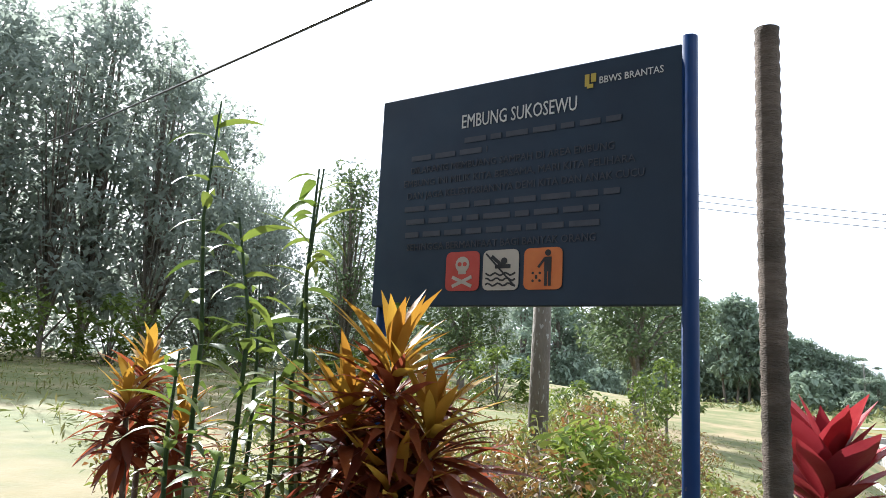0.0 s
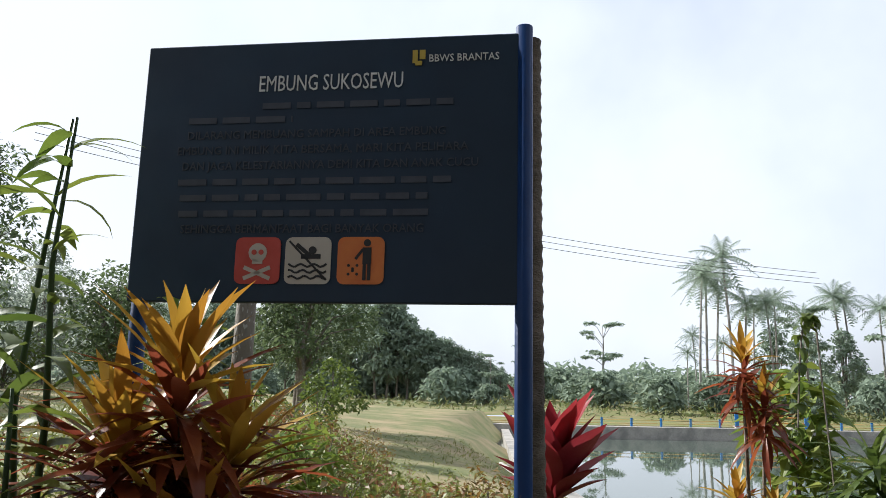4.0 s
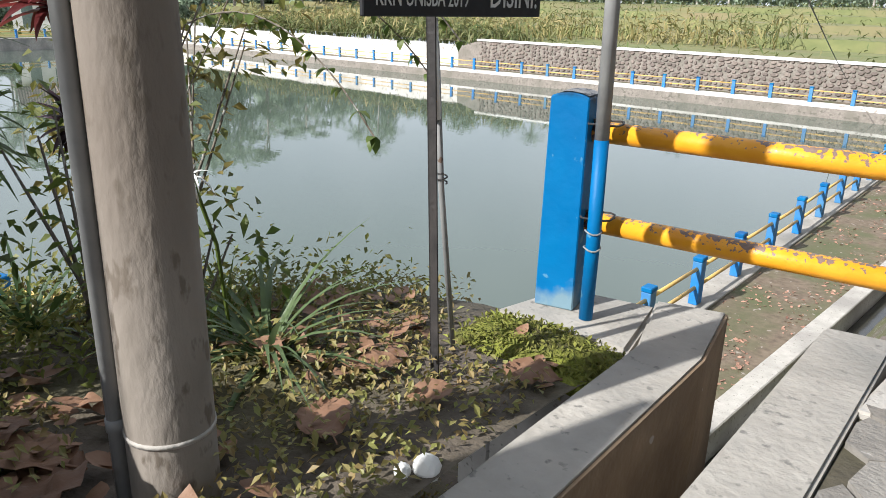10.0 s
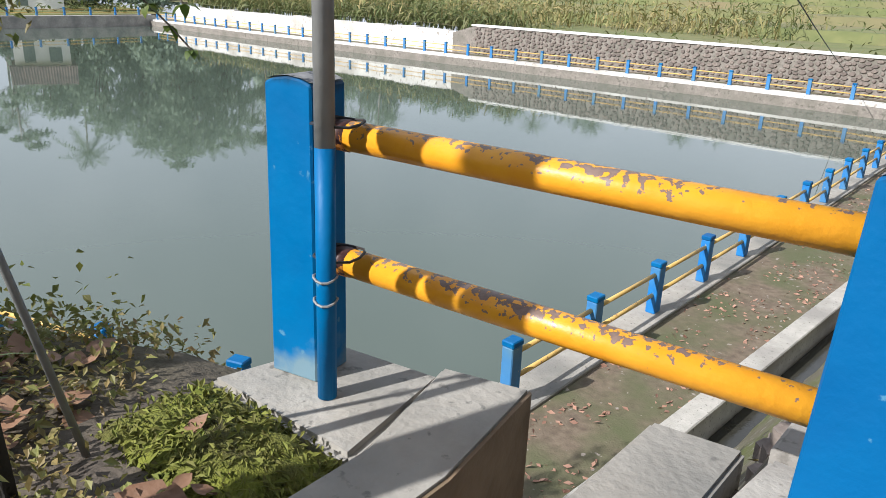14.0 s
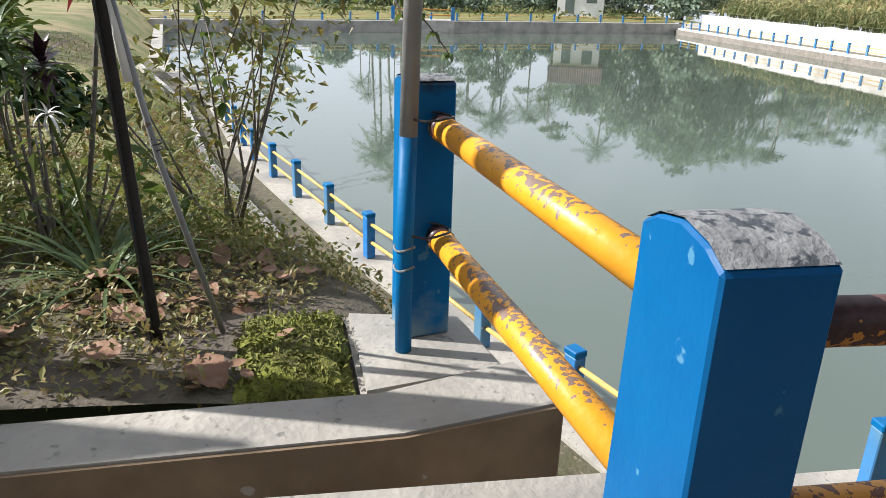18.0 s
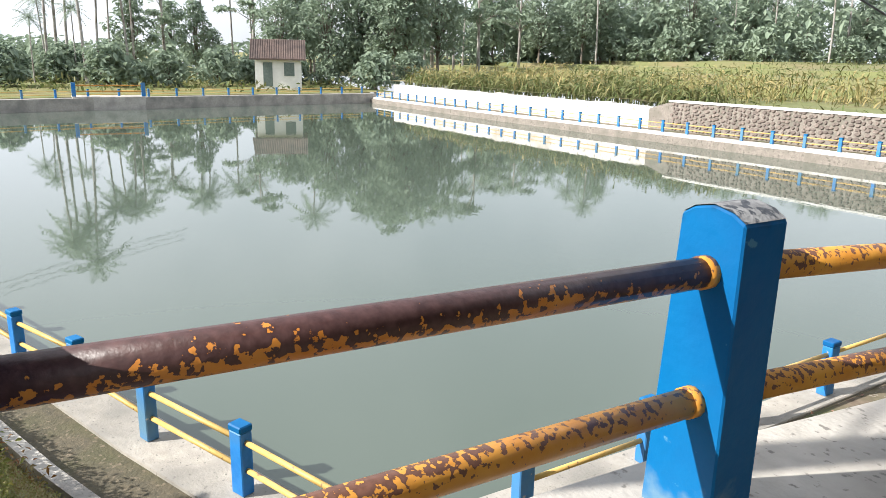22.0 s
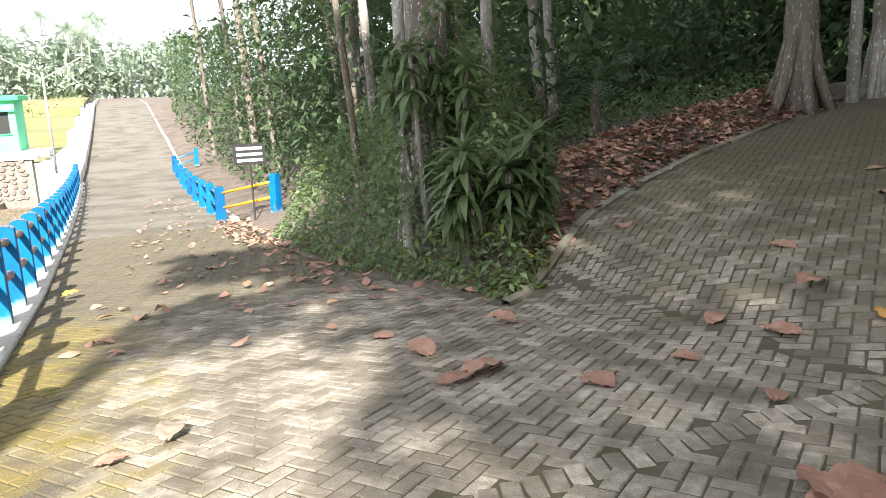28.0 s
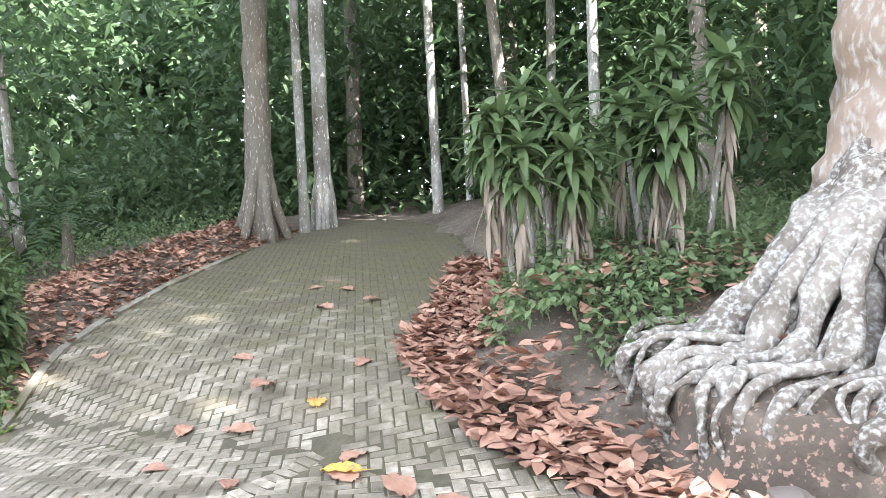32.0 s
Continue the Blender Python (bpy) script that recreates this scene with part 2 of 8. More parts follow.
SIGN_BEIGE = mat("sign_beige", (0.42, 0.38, 0.32), (0.46, 0.42, 0.36), 20, 0.6, 0)
SIGN_ORANGE = mat("sign_orange", (0.50, 0.13, 0.03), (0.56, 0.17, 0.04), 20, 0.6, 0)
SIGN_BLACK = mat("sign_black", (0.015, 0.015, 0.018), (0.02, 0.02, 0.02), 20, 0.6, 0)
SIGN_GOLD = mat("sign_gold", (0.45, 0.33, 0.05), (0.5, 0.38, 0.08), 20, 0.6, 0)
PLATE = mat("engraved_stone_plate", (0.27, 0.19, 0.125), (0.36, 0.265, 0.18), 12, 0.6, 0.15, c3=(0.24, 0.17, 0.11), wear=(0.5, 0.42, 0.32), wear_at=0.7, wear_scale=11)
PAVER = overlay(mat("concrete_paver", (0.23, 0.195, 0.15), (0.43, 0.385, 0.32), 17, 0.92, 0.6, by="object", c3=(0.12, 0.10, 0.076), wear=(0.40, 0.37, 0.32), wear_at=0.66, wear_scale=40, wear_soft=0.1, bscale=90), (0.18, 0.142, 0.045), 0, 1.05, 0.5, 3.2, 0.46, 0.85)
PAVER_J = overlay(mat("concrete_paver_run", (0.23, 0.195, 0.15), (0.43, 0.385, 0.32), 17, 0.92, 0.6, by="island", c3=(0.12, 0.10, 0.076), wear=(0.40, 0.37, 0.32), wear_at=0.66, wear_scale=40, wear_soft=0.1, bscale=90), (0.18, 0.142, 0.045), 0, 1.05, 0.5, 3.2, 0.46, 0.85)
for q in (PAVER, PAVER_J):       # damp, mossy path under the trees, with some of their shade in the colour
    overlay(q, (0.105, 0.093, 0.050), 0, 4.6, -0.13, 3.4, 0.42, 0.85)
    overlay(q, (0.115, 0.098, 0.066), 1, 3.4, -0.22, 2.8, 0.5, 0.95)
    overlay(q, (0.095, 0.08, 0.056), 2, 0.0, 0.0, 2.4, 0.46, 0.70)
JOINT = mat("sandy_mossy_joint", (0.052, 0.045, 0.03), (0.095, 0.082, 0.056), 8, 0.95, 0.5, c3=(0.06, 0.058, 0.024))
SOIL = mat("garden_soil", (0.075, 0.06, 0.048), (0.13, 0.105, 0.08), 9, 0.95, 0.6, c3=(0.095, 0.085, 0.045), bscale=40)
EARTH = mat("forest_earth", (0.10, 0.08, 0.062), (0.17, 0.14, 0.115), 8, 0.95, 0.7, c3=(0.075, 0.06, 0.045), wear=(0.24, 0.15, 0.11), wear_at=0.60, wear_scale=18, bscale=40)
# blue of the sign posts, darkened in the colour because they stand against the light
BACKLIT_BLUE = mat("backlit_pole_blue", (0.003, 0.022, 0.085), (0.004, 0.03, 0.11), 6, 0.5, 0.1, c3=(0.005, 0.03, 0.12), wear=(0.09, 0.08, 0.08), wear_at=0.70, wear_scale=20, spec=0.25)
LAWN = mat("dry_lawn", (0.10, 0.12, 0.036), (0.155, 0.16, 0.055), 3.0, 0.95, 0.5, c3=(0.27, 0.21, 0.11), bscale=25)
GRASS_G = mat("grassy_ground", (0.10, 0.12, 0.03), (0.16, 0.17, 0.05), 2.5, 0.95, 0.5, c3=(0.20, 0.16, 0.07), bscale=30)
FIELD = mat("paddy_field", (0.11, 0.13, 0.045), (0.17, 0.175, 0.065), 0.7, 0.95, 0.5, c3=(0.19, 0.155, 0.08), bscale=9)
WALK = mat("leaf_stained_walkway", (0.115, 0.085, 0.06), (0.20, 0.155, 0.11), 9, 0.9, 0.4, c3=(0.10, 0.105, 0.05), wear=(0.30, 0.26, 0.22), wear_at=0.66, wear_scale=8)
MOSS = mat("moss", (0.15, 0.17, 0.018), (0.22, 0.23, 0.035), 30, 0.95, 0.8, c3=(0.07, 0.06, 0.02))
BARK = mat("bark", (0.11, 0.085, 0.065), (0.20, 0.165, 0.13), 8, 0.9, 0.9, c3=(0.16, 0.145, 0.12), wear=(0.34, 0.33, 0.30), wear_at=0.60, wear_scale=34, stretch=(1, 1, 0.35))
BARK_PALE = mat("pale_lichen_bark", (0.26, 0.24, 0.215), (0.42, 0.40, 0.37), 14, 0.9, 0.8, c3=(0.15, 0.125, 0.10), wear=(0.56, 0.55, 0.52), wear_at=0.60, wear_scale=26, stretch=(1, 1, 0.5))
GUTTER = mat("dark_wet_gutter", (0.03, 0.028, 0.025), (0.07, 0.06, 0.05), 8, 0.3, 0.6, bscale=20)
BAMBOO = mat("old_bamboo", (0.16, 0.12, 0.08), (0.26, 0.2, 0.13), 12, 0.7, 0.2)
PLANK = mat("weathered_plank", (0.24, 0.13, 0.08), (0.33, 0.19, 0.12), 10, 0.8, 0.3, c3=(0.2, 0.1, 0.07))


def leafmat(name, a, b, c, rough=0.45, trans=0.3, by="island", scale=7):
    return mat(name, a, b, scale, rough, 0.15, c3=c, by=by, trans=trans, spec=0.35)


L_GREEN = leafmat("green_leaf", (0.065, 0.105, 0.02), (0.10, 0.15, 0.03), (0.15, 0.19, 0.04), trans=0.42)
L_DARK = leafmat("dark_green_leaf", (0.022, 0.05, 0.02), (0.04, 0.08, 0.028), (0.06, 0.10, 0.03))
L_LIME = leafmat("lime_leaf", (0.12, 0.20, 0.03), (0.18, 0.26, 0.045), (0.24, 0.26, 0.05), trans=0.4)
L_RED = leafmat("crimson_leaf", (0.30, 0.025, 0.03), (0.42, 0.05, 0.055), (0.16, 0.02, 0.03), by="object", trans=0.35)
L_WINE = leafmat("wine_leaf", (0.13, 0.018, 0.022), (0.24, 0.035, 0.03), (0.07, 0.02, 0.02), by="object", trans=0.3)
L_CROTON = leafmat("croton_leaf", (0.21, 0.045, 0.025), (0.34, 0.10, 0.03), (0.13, 0.03, 0.022), rough=0.34, by="island", trans=0.55)
L_GOLD = leafmat("golden_croton_leaf", (0.42, 0.26, 0.03), (0.55, 0.36, 0.05), (0.35, 0.14, 0.02), by="island", trans=0.4)
L_DRY = leafmat("dry_brown_leaf", (0.31, 0.165, 0.11), (0.42, 0.26, 0.19), (0.22, 0.11, 0.08), rough=0.65, trans=0.1, by="object", scale=16)
L_LITTER = leafmat("leaf_litter_leaf", (0.38, 0.20, 0.135), (0.50, 0.31, 0.23), (0.20, 0.105, 0.075), rough=0.85, trans=0.08, scale=16)
L_BROWN = leafmat("dark_brown_leaf", (0.20, 0.105, 0.06), (0.29, 0.17, 0.105), (0.12, 0.06, 0.035), rough=0.6, trans=0.1, by="object", scale=16)
L_YELLOW = leafmat("yellow_fallen_leaf", (0.5, 0.32, 0.07), (0.6, 0.42, 0.12), (0.45, 0.22, 0.06), rough=0.55, trans=0.2, by="object", scale=16)
# distant leaves, paler and greyer than they grow: aerial haze put into the colour
L_FAR_HAZE = leafmat("hazed_distant_foliage", (0.19, 0.25, 0.185), (0.245, 0.305, 0.225), (0.295, 0.36, 0.26), rough=0.85, trans=0.35, scale=2)
# same for the trees behind the garden, haze mixed into the leaf colour
L_HAZE = leafmat("hazed_backlit_foliage", (0.22, 0.26, 0.225), (0.28, 0.32, 0.27), (0.34, 0.38, 0.31), rough=0.8, trans=0.62, scale=2)
L_MID = leafmat("lawn_tree_foliage", (0.07, 0.105, 0.05), (0.10, 0.145, 0.065), (0.14, 0.18, 0.08), rough=0.6, trans=0.45, scale=3)
L_FOREST = leafmat("forest_foliage", (0.042, 0.075, 0.036), (0.068, 0.112, 0.05), (0.10, 0.15, 0.065), rough=0.5, trans=0.42)
L_STRAW = leafmat("dry_crop_leaf", (0.30, 0.24, 0.10), (0.38, 0.30, 0.14), (0.16, 0.19, 0.06), rough=0.7, trans=0.25)
L_CROP = leafmat("crop_leaf", (0.085, 0.125, 0.04), (0.125, 0.165, 0.05), (0.19, 0.175, 0.075), rough=0.6, trans=0.3)
L_DRAC = leafmat("deep_green_strap_leaf", (0.075, 0.12, 0.05), (0.11, 0.165, 0.068), (0.145, 0.20, 0.085), trans=0.36)
DEAD = leafmat("pale_dead_leaf", (0.27, 0.225, 0.175), (0.35, 0.30, 0.24), (0.19, 0.15, 0.115), rough=0.7, trans=0.15)


# ---- building tools ----
def thing(name, label, category, at=(0, 0, 0), group="", kind=""):
    e = new(name)
    e.location = at
    return tagged(e, label, category, group, kind)


def part(name, mesh, material, parent=None, label="", m=None):
    if isinstance(mesh, MB):
        mesh = mesh.mesh(name)
    if material and not mesh.materials:
        mesh.materials.append(material)
    o = new(name, mesh)
    if parent:
        o.parent = parent
    if m is not None:
        o.matrix_basis = m
    if label:
        o["label"] = label
    return o


def solid(name, mesh, material, label, category="", kind="structure", group=""):
    return tagged(part(name, mesh, material), label, category, group, kind)


SPIN = Matrix.Translation((-1.35, -4.1, 0)) @ Matrix.Rotation(radians(5.3), 4, "Z") @ Matrix.Translation((1.35, 4.1, 0))       # the garden's own grid, turned about the gate post
FAR_AT, FAR_BY = Vector((1.0, -3.8, 1.49)), 1.51
FAR = Matrix.Translation(FAR_AT) @ Matrix.Scale(FAR_BY, 4) @ Matrix.Translation(-FAR_AT)      # the far bank's own grid and unit


def set_out(since, m):
    """Moves all things built after the first `since` objects from their own grid into the place."""
    for ob in list(scene.collection.objects)[since:]:
        if ob.parent is None:
            ob.matrix_basis = m @ ob.matrix_basis
    return len(scene.collection.objects)


def count():
    return len(scene.collection.objects)


def far2(p):
    return (FAR_AT.x + FAR_BY * (p[0] - FAR_AT.x), FAR_AT.y + FAR_BY * (p[1] - FAR_AT.y))


class MB:
    """Collects vertices and faces of one mesh."""

    def __init__(self):
        self.v, self.f = [], []

    def add(self, vs, fs, m=None):
        k = len(self.v)
        self.v += [tuple(m @ Vector(p)) for p in vs] if m is not None else [tuple(p) for p in vs]
        self.f += [tuple(i + k for i in q) for q in fs]
        return self

    def box(self, x0, y0, z0, x1, y1, z1, m=None):
        return self.add([(x, y, z) for z in (z0, z1) for y in (y0, y1) for x in (x0, x1)],
                        [(0, 2, 3, 1), (4, 5, 7, 6), (0, 1, 5, 4), (2, 6, 7, 3), (0, 4, 6, 2), (1, 3, 7, 5)], m)

    def tube(self, pts, radii, n=10, caps=True):
        pts = [Vector(p) for p in pts]
        if not isinstance(radii, (list, tuple)):
            radii = [radii] * len(pts)
        k, rings = len(self.v), []
        for i, p in enumerate(pts):
            d = (pts[min(i + 1, len(pts) - 1)] - pts[max(i - 1, 0)]).normalized()
            a = d.cross(Vector((0.31, 0.17, 0.93)))
            if a.length < 0.05:
                a = d.cross(Vector((1, 0, 0)))
            a.normalize()
            c = d.cross(a)
            for j in range(n):
                w = 2 * math.pi * j / n
                self.v.append(tuple(p + (a * math.cos(w) + c * math.sin(w)) * radii[i]))
        for i in range(len(pts) - 1):
            for j in range(n):
                q = k + i * n
                self.f.append((q + j, q + (j + 1) % n, q + n + (j + 1) % n, q + n + j))
        if caps:
            self.f.append(tuple(k + j for j in reversed(range(n))))
            self.f.append(tuple(k + (len(pts) - 1) * n + j for j in range(n)))
        return self

    def sheet(self, rows):
        """A grid of points, row by row."""
        k, w = len(self.v), len(rows[0])
        for r in rows:
            self.v += [tuple(p) for p in r]
        for i in range(len(rows) - 1):
            for j in range(w - 1):
                a = k + i * w + j
                self.f.append((a, a + 1, a + w + 1, a + w))
        return self

    def prism(self, ring, z0, z1):
        """A plan outline (anticlockwise) with a floor and a top; z0 and z1 may be numbers or functions of x, y."""
        n = len(ring)
        g = lambda z, p: z(*p) if callable(z) else z
        k = len(self.v)
        self.v += [(x, y, g(z0, (x, y))) for x, y in ring] + [(x, y, g(z1, (x, y))) for x, y in ring]
        self.f += [tuple(k + i for i in reversed(range(n))), tuple(k + n + i for i in range(n))]
        self.f += [(k + i, k + (i + 1) % n, k + n + (i + 1) % n, k + n + i) for i in range(n)]
        return self

    def leaf(self, m, length, width, droop=0.3, seg=5, fold=0.25, blunt=0.5):
        """A blade that grows along x and sinks towards its tip."""
        k = len(self.v)
        for i in range(seg + 1):
            t = i / seg
            w = width * 0.5 * (math.sin(math.pi * min(1, t * 0.94 + 0.06) ** blunt) if t < 1 else 0.02)
            ang = droop * t * 1.6
            x, z = length * t * math.cos(ang * 0.6), -length * t * math.sin(ang) * 0.7
            for s in (-1, 0, 1):
                self.v.append(tuple(m @ Vector((x, s * w, z + abs(s) * w * fold))))
        for i in range(seg):
            a = k + 3 * i
            self.f += [(a, a + 1, a + 4, a + 3), (a + 1, a + 2, a + 5, a + 4)]
        return self

    def mesh(self, name, smooth=False):
        me = bpy.data.meshes.new(name)
        me.from_pydata(self.v, [], self.f)
        if smooth:
            me.polygons.foreach_set("use_smooth", [True] * len(me.polygons))
        me.update()
        return me


def bevelled(mesh, width, seg=2):
    bm = bmesh.new()
    bm.from_mesh(mesh)
    bmesh.ops.remove_doubles(bm, verts=bm.verts, dist=1e-5)
    bmesh.ops.bevel(bm, geom=bm.edges[:], offset=width, segments=seg, affect="EDGES", clamp_overlap=True)
    bm.to_mesh(mesh)
    bm.free()
    return mesh


def cloud_mesh(name, pts, size, seed=0, flat=0.35, ratio=0.5, droop=0.25):
    """Many bent leaves, one at each of pts; size may be a number or one per leaf."""
    rng = np.random.default_rng(seed)
    pts = np.asarray(pts, float)
    n = len(pts)
    size = np.broadcast_to(size, (n,)) * rng.uniform(0.7, 1.3, n)
    az = rng.uniform(0, 2 * np.pi, n)
    el = rng.normal(-0.15, flat, n)
    d = np.stack([np.cos(az) * np.cos(el), np.sin(az) * np.cos(el), np.sin(el)], 1)
    tilt = rng.normal(0, 0.5, n)
    side = np.stack([-np.sin(az) * np.cos(tilt), np.cos(az) * np.cos(tilt), np.sin(tilt)], 1)
    L, W = size[:, None], (size * ratio)[:, None]
    mid = pts + d * L * 0.5
    tip = pts + d * L + np.array([0, 0, -1]) * L * droop
    v = np.stack([pts, mid + side * W * 0.5, tip, mid - side * W * 0.5], 1).reshape(-1, 3)
    i = np.arange(n) * 4
    f = np.stack([i, i + 1, i + 2, i + 3], 1)
    me = bpy.data.meshes.new(name)
    me.from_pydata(v.tolist(), [], f.tolist())
    me.update()
    return me


def blob_points(rng, n, centre, radius, hollow=0.55):
    """Points in the outer part of an ellipsoid."""
    p = rng.normal(size=(n, 3))
    p /= np.linalg.norm(p, axis=1)[:, None]
    return np.asarray(centre) + p * rng.uniform(hollow, 1, (n, 1)) ** 0.7 * np.asarray(radius)


def smooth(a, b, x):
    t = min(1, max(0, (x - a) / (b - a)))
    return t * t * (3 - 2 * t)


def text_mesh(body, height, extrude=0.002, width=None):
    """Lettering as a mesh: starts at x = 0, stands on y = 0, faces +z."""
    c = bpy.data.curves.new("lettering", "FONT")
    c.body, c.size, c.extrude = body, height / 0.7, extrude
    c.resolution_u = 2
    o = new("lettering", c)
    me = bpy.data.meshes.new_from_object(o.evaluated_get(bpy.context.evaluated_depsgraph_get()))
    bpy.data.objects.remove(o)
    if width:
        xs = [v.co.x for v in me.vertices]
        k = width / (max(xs) - min(xs))
        for v in me.vertices:
            v.co.x = (v.co.x - min(xs)) * k
    return me


def gnarled(pts, radii, n, seed, amp=0.28, rings=22, flat=1.0):
    """A tube through pts whose skin swells and dents like old wood."""
    P = [Vector(p) for p in pts]
    path, rad = [], []
    for i in range(rings + 1):
        t = i / rings * (len(P) - 1)
        k = min(int(t), len(P) - 2)
        f = t - k
        p0, p1, p2, p3 = P[max(k - 1, 0)], P[k], P[k + 1], P[min(k + 2, len(P) - 1)]
        path.append(0.5 * (2 * p1 + (p2 - p0) * f + (2 * p0 - 5 * p1 + 4 * p2 - p3) * f * f + (3 * p1 - p0 - 3 * p2 + p3) * f ** 3))
        rad.append(radii[k] + (radii[k + 1] - radii[k]) * f)
    b = MB().tube(path, rad, n)
    for j, v in enumerate(b.v):
        c = path[min(j // n, rings)]
        d = Vector(v) - c
        w = noise.noise((v[0] * 3.1 + seed, v[1] * 3.1, v[2] * 3.1)) + 0.5 * noise.noise((v[0] * 8 + seed, v[1] * 8, v[2] * 8))
        d *= 1 + amp * 1.5 * w
        d.z *= flat
        b.v[j] = tuple(c + d)
    return b.mesh("root", True)


# ---- lie of the land ----
PROFILE = [(-60, 2.2), (-30, 1.1), (-12, 0.55), (-8, 0.42), (-5.5, 0.30), (-3.7, 0.20), (-1.77, 0.11), (0, 0.0), (1.75, -0.2), (3.5, -0.44),
           (5.25, -0.68), (7, -0.9), (11, -1.2), (17, -1.63), (23.9, -2.0), (32.6, -2.3), (44.3, -2.2), (66.7, -1.1), (101, 1.2), (185, 2.6)]
P_Y, P_Z = [p[0] for p in PROFILE], [p[1] for p in PROFILE]
WATER_Z, WALK_Z = -3.855, -3.19


def zr(y):
    return float(np.interp([y - 0.6, y - 0.3, y, y + 0.3, y + 0.6], P_Y, P_Z).mean())


def wood_z(x, y):
    """Height of the wooded slope that the side path climbs."""
    z = float(np.interp(x, [3.7, 4.3, 4.9, 6.0, 9.4, 12, 16, 26, 60], [-0.1, 0.03, 0.18, 0.40, 0.87, 1.15, 1.4, 2.2, 5.0]))
    return z - 1.35 * smooth(6.5, 15, y) + (zr(y) + 1.4) * smooth(20, 40, y)


def gz(x, y):
    w = smooth(3.6, 5.2, x)
    return zr(y) * (1 - w) + wood_z(x, y) * w if w else zr(y)


FENCE = [(0.128, -3.705), (-0.012, -1.775), (-0.045, -0.03), (-0.225, 1.68), (-0.385, 3.31), (-0.535, 4.89), (-0.675, 6.43), (-0.8, 8.0), (-0.932, 9.64), (-1.063, 11.28), (-1.195, 12.92), (-1.326, 14.56), (-1.458, 16.2), (-1.589, 17.84), (-1.721, 19.48), (-1.852, 21.12), (-1.984, 22.76), (-2.115, 24.4), (-2.247, 26.04), (-2.378, 27.68), (-2.51, 29.32), (-2.641, 30.96), (-2.773, 32.6), (-2.904, 34.24), (-3.036, 35.88)]


def fence_x(y):
    return float(np.interp(y, [-60, -3.7] + [p[1] for p in FENCE[1:]] + [185], [0.16, 0.16] + [p[0] for p in FENCE[1:]] + [-12.2]))


def right_x(y):
    """Right edge of the road."""
    return float(np.interp(y, [1.9, 3.4, 5.5, 8, 12, 19.2, 32.6, 58, 185], [3.7, 3.55, 3.3, 3.05, 2.7, 2.4, 2.03, 1.12, -4.8]))


# side path: centre line and half width
def path_left(x):
    return float(np.interp(x, [3.75, 4.7, 5.5, 7.3, 9.6, 12, 14], [2.1, 2.85, 3.3, 4.25, 5.1, 6.0, 7.4]))


def path_right(x):
    return float(np.interp(x, [4.2, 4.3, 4.55, 4.75, 5.1, 5.85, 7.4, 9.9, 12, 14], [-9.0, -3.2, -2.4, -1.9, -1.35, -0.5, 0.05, 1.2, 2.9, 5.0]))


def lane(y):
    """Inner edge of the lower walk's fence on the road side of the pond."""
    return -4.19 - 0.0725 * y


SHORE_S = [(-4.15, -1.12), (-5.93, -1.88), (-7.63, -2.63), (-9.4, -3.32), (-11.05, -4.08), (-12.95, -4.83), (-14.9, -5.6), (-18.6, -7.05), (-27.7, -9.5), (-34, -12), (-43, -15.5), (-73, -22.5)]
GARDEN_EDGE = [(-2.52, -2.38), (-3.73, -2.84), (-4.88, -3.32), (-6.04, -3.79), (-7.09, -4.25), (-8.31, -4.73), (-12, -5.95), (-18, -7.45), (-22.2, -9.1), (-28, -11.2), (-48, -15.5)]
SHORE_G = [tuple((SPIN.inverted() @ Vector((x, y, 0)))[:2]) for x, y in SHORE_S]      # the shore on the garden's grid
NW, NE = far2((-58.0, 21.6)), (-6.86, 36.8)

# distant ground, one sheet with the pond's bed sunk into it
def land(x, y):
    """Ground height anywhere outside the paving."""
    if x > fence_x(y) - 0.45 and (y > -60):
        return gz(x, y) - 0.05 if x > 0 or y < -3.5 else zr(y) - 0.05
    return None


def edge_y(line, x):
    return float(np.interp(x, [p[0] for p in reversed(line)], [p[1] for p in reversed(line)]))


def near_z(x, y):
    """Garden south of the pond, on its own grid: falls from the terrace over a brow, then more steeply to the shore walk."""
    brow, foot = edge_y(GARDEN_EDGE, x) - 0.95, edge_y(SHORE_G, x) - 1.4
    d = brow - y
    if d < 0:
        t = -d / max(0.4, foot - brow)
        return -1.55 + (WALK_Z + 1.6) * t if t < 1.04 else WALK_Z - 1.4
    top = zr(y) - 0.08 - 0.11 * max(0, -x - 2) * smooth(-13, -8.5, y) - 0.02 * max(0, -x - 2) * (1 - smooth(-13, -8.5, y))
    top = max(top, -1.0)
    return -1.55 + (top + 1.55) * smooth(0.0, 0.75 + 0.5 * max(0, -x - 1.7), d)


mark = count()
b = MB()
rows = []
for yy in np.concatenate([np.linspace(-70, -12, 20), np.linspace(-11, -0.4, 60)]):
    row = []
    for xx in np.concatenate([np.linspace(-75, -14, 26), np.linspace(-13, -1.02, 60)]):
        z = near_z(xx, yy) + 0.05 * noise.noise((xx * 1.4, yy * 1.4, 0)) + 0.15 * noise.noise((xx * 0.2, yy * 0.2, 3)) * smooth(6, 20, -xx)
        row.append((xx, yy, z))
    rows.append(row)
b.sheet([r for r in rows])
lawn, bed = MB(), MB()
lawn.v, bed.v = b.v, b.v
for q in b.f:
    cx, cy = sum(b.v[i][0] for i in q) / 4, sum(b.v[i][1] for i in q) / 4
    (bed if cx > -4.9 + 0.4 * noise.noise((cx, cy, 7)) and cy > -8.3 else lawn).f.append(q)
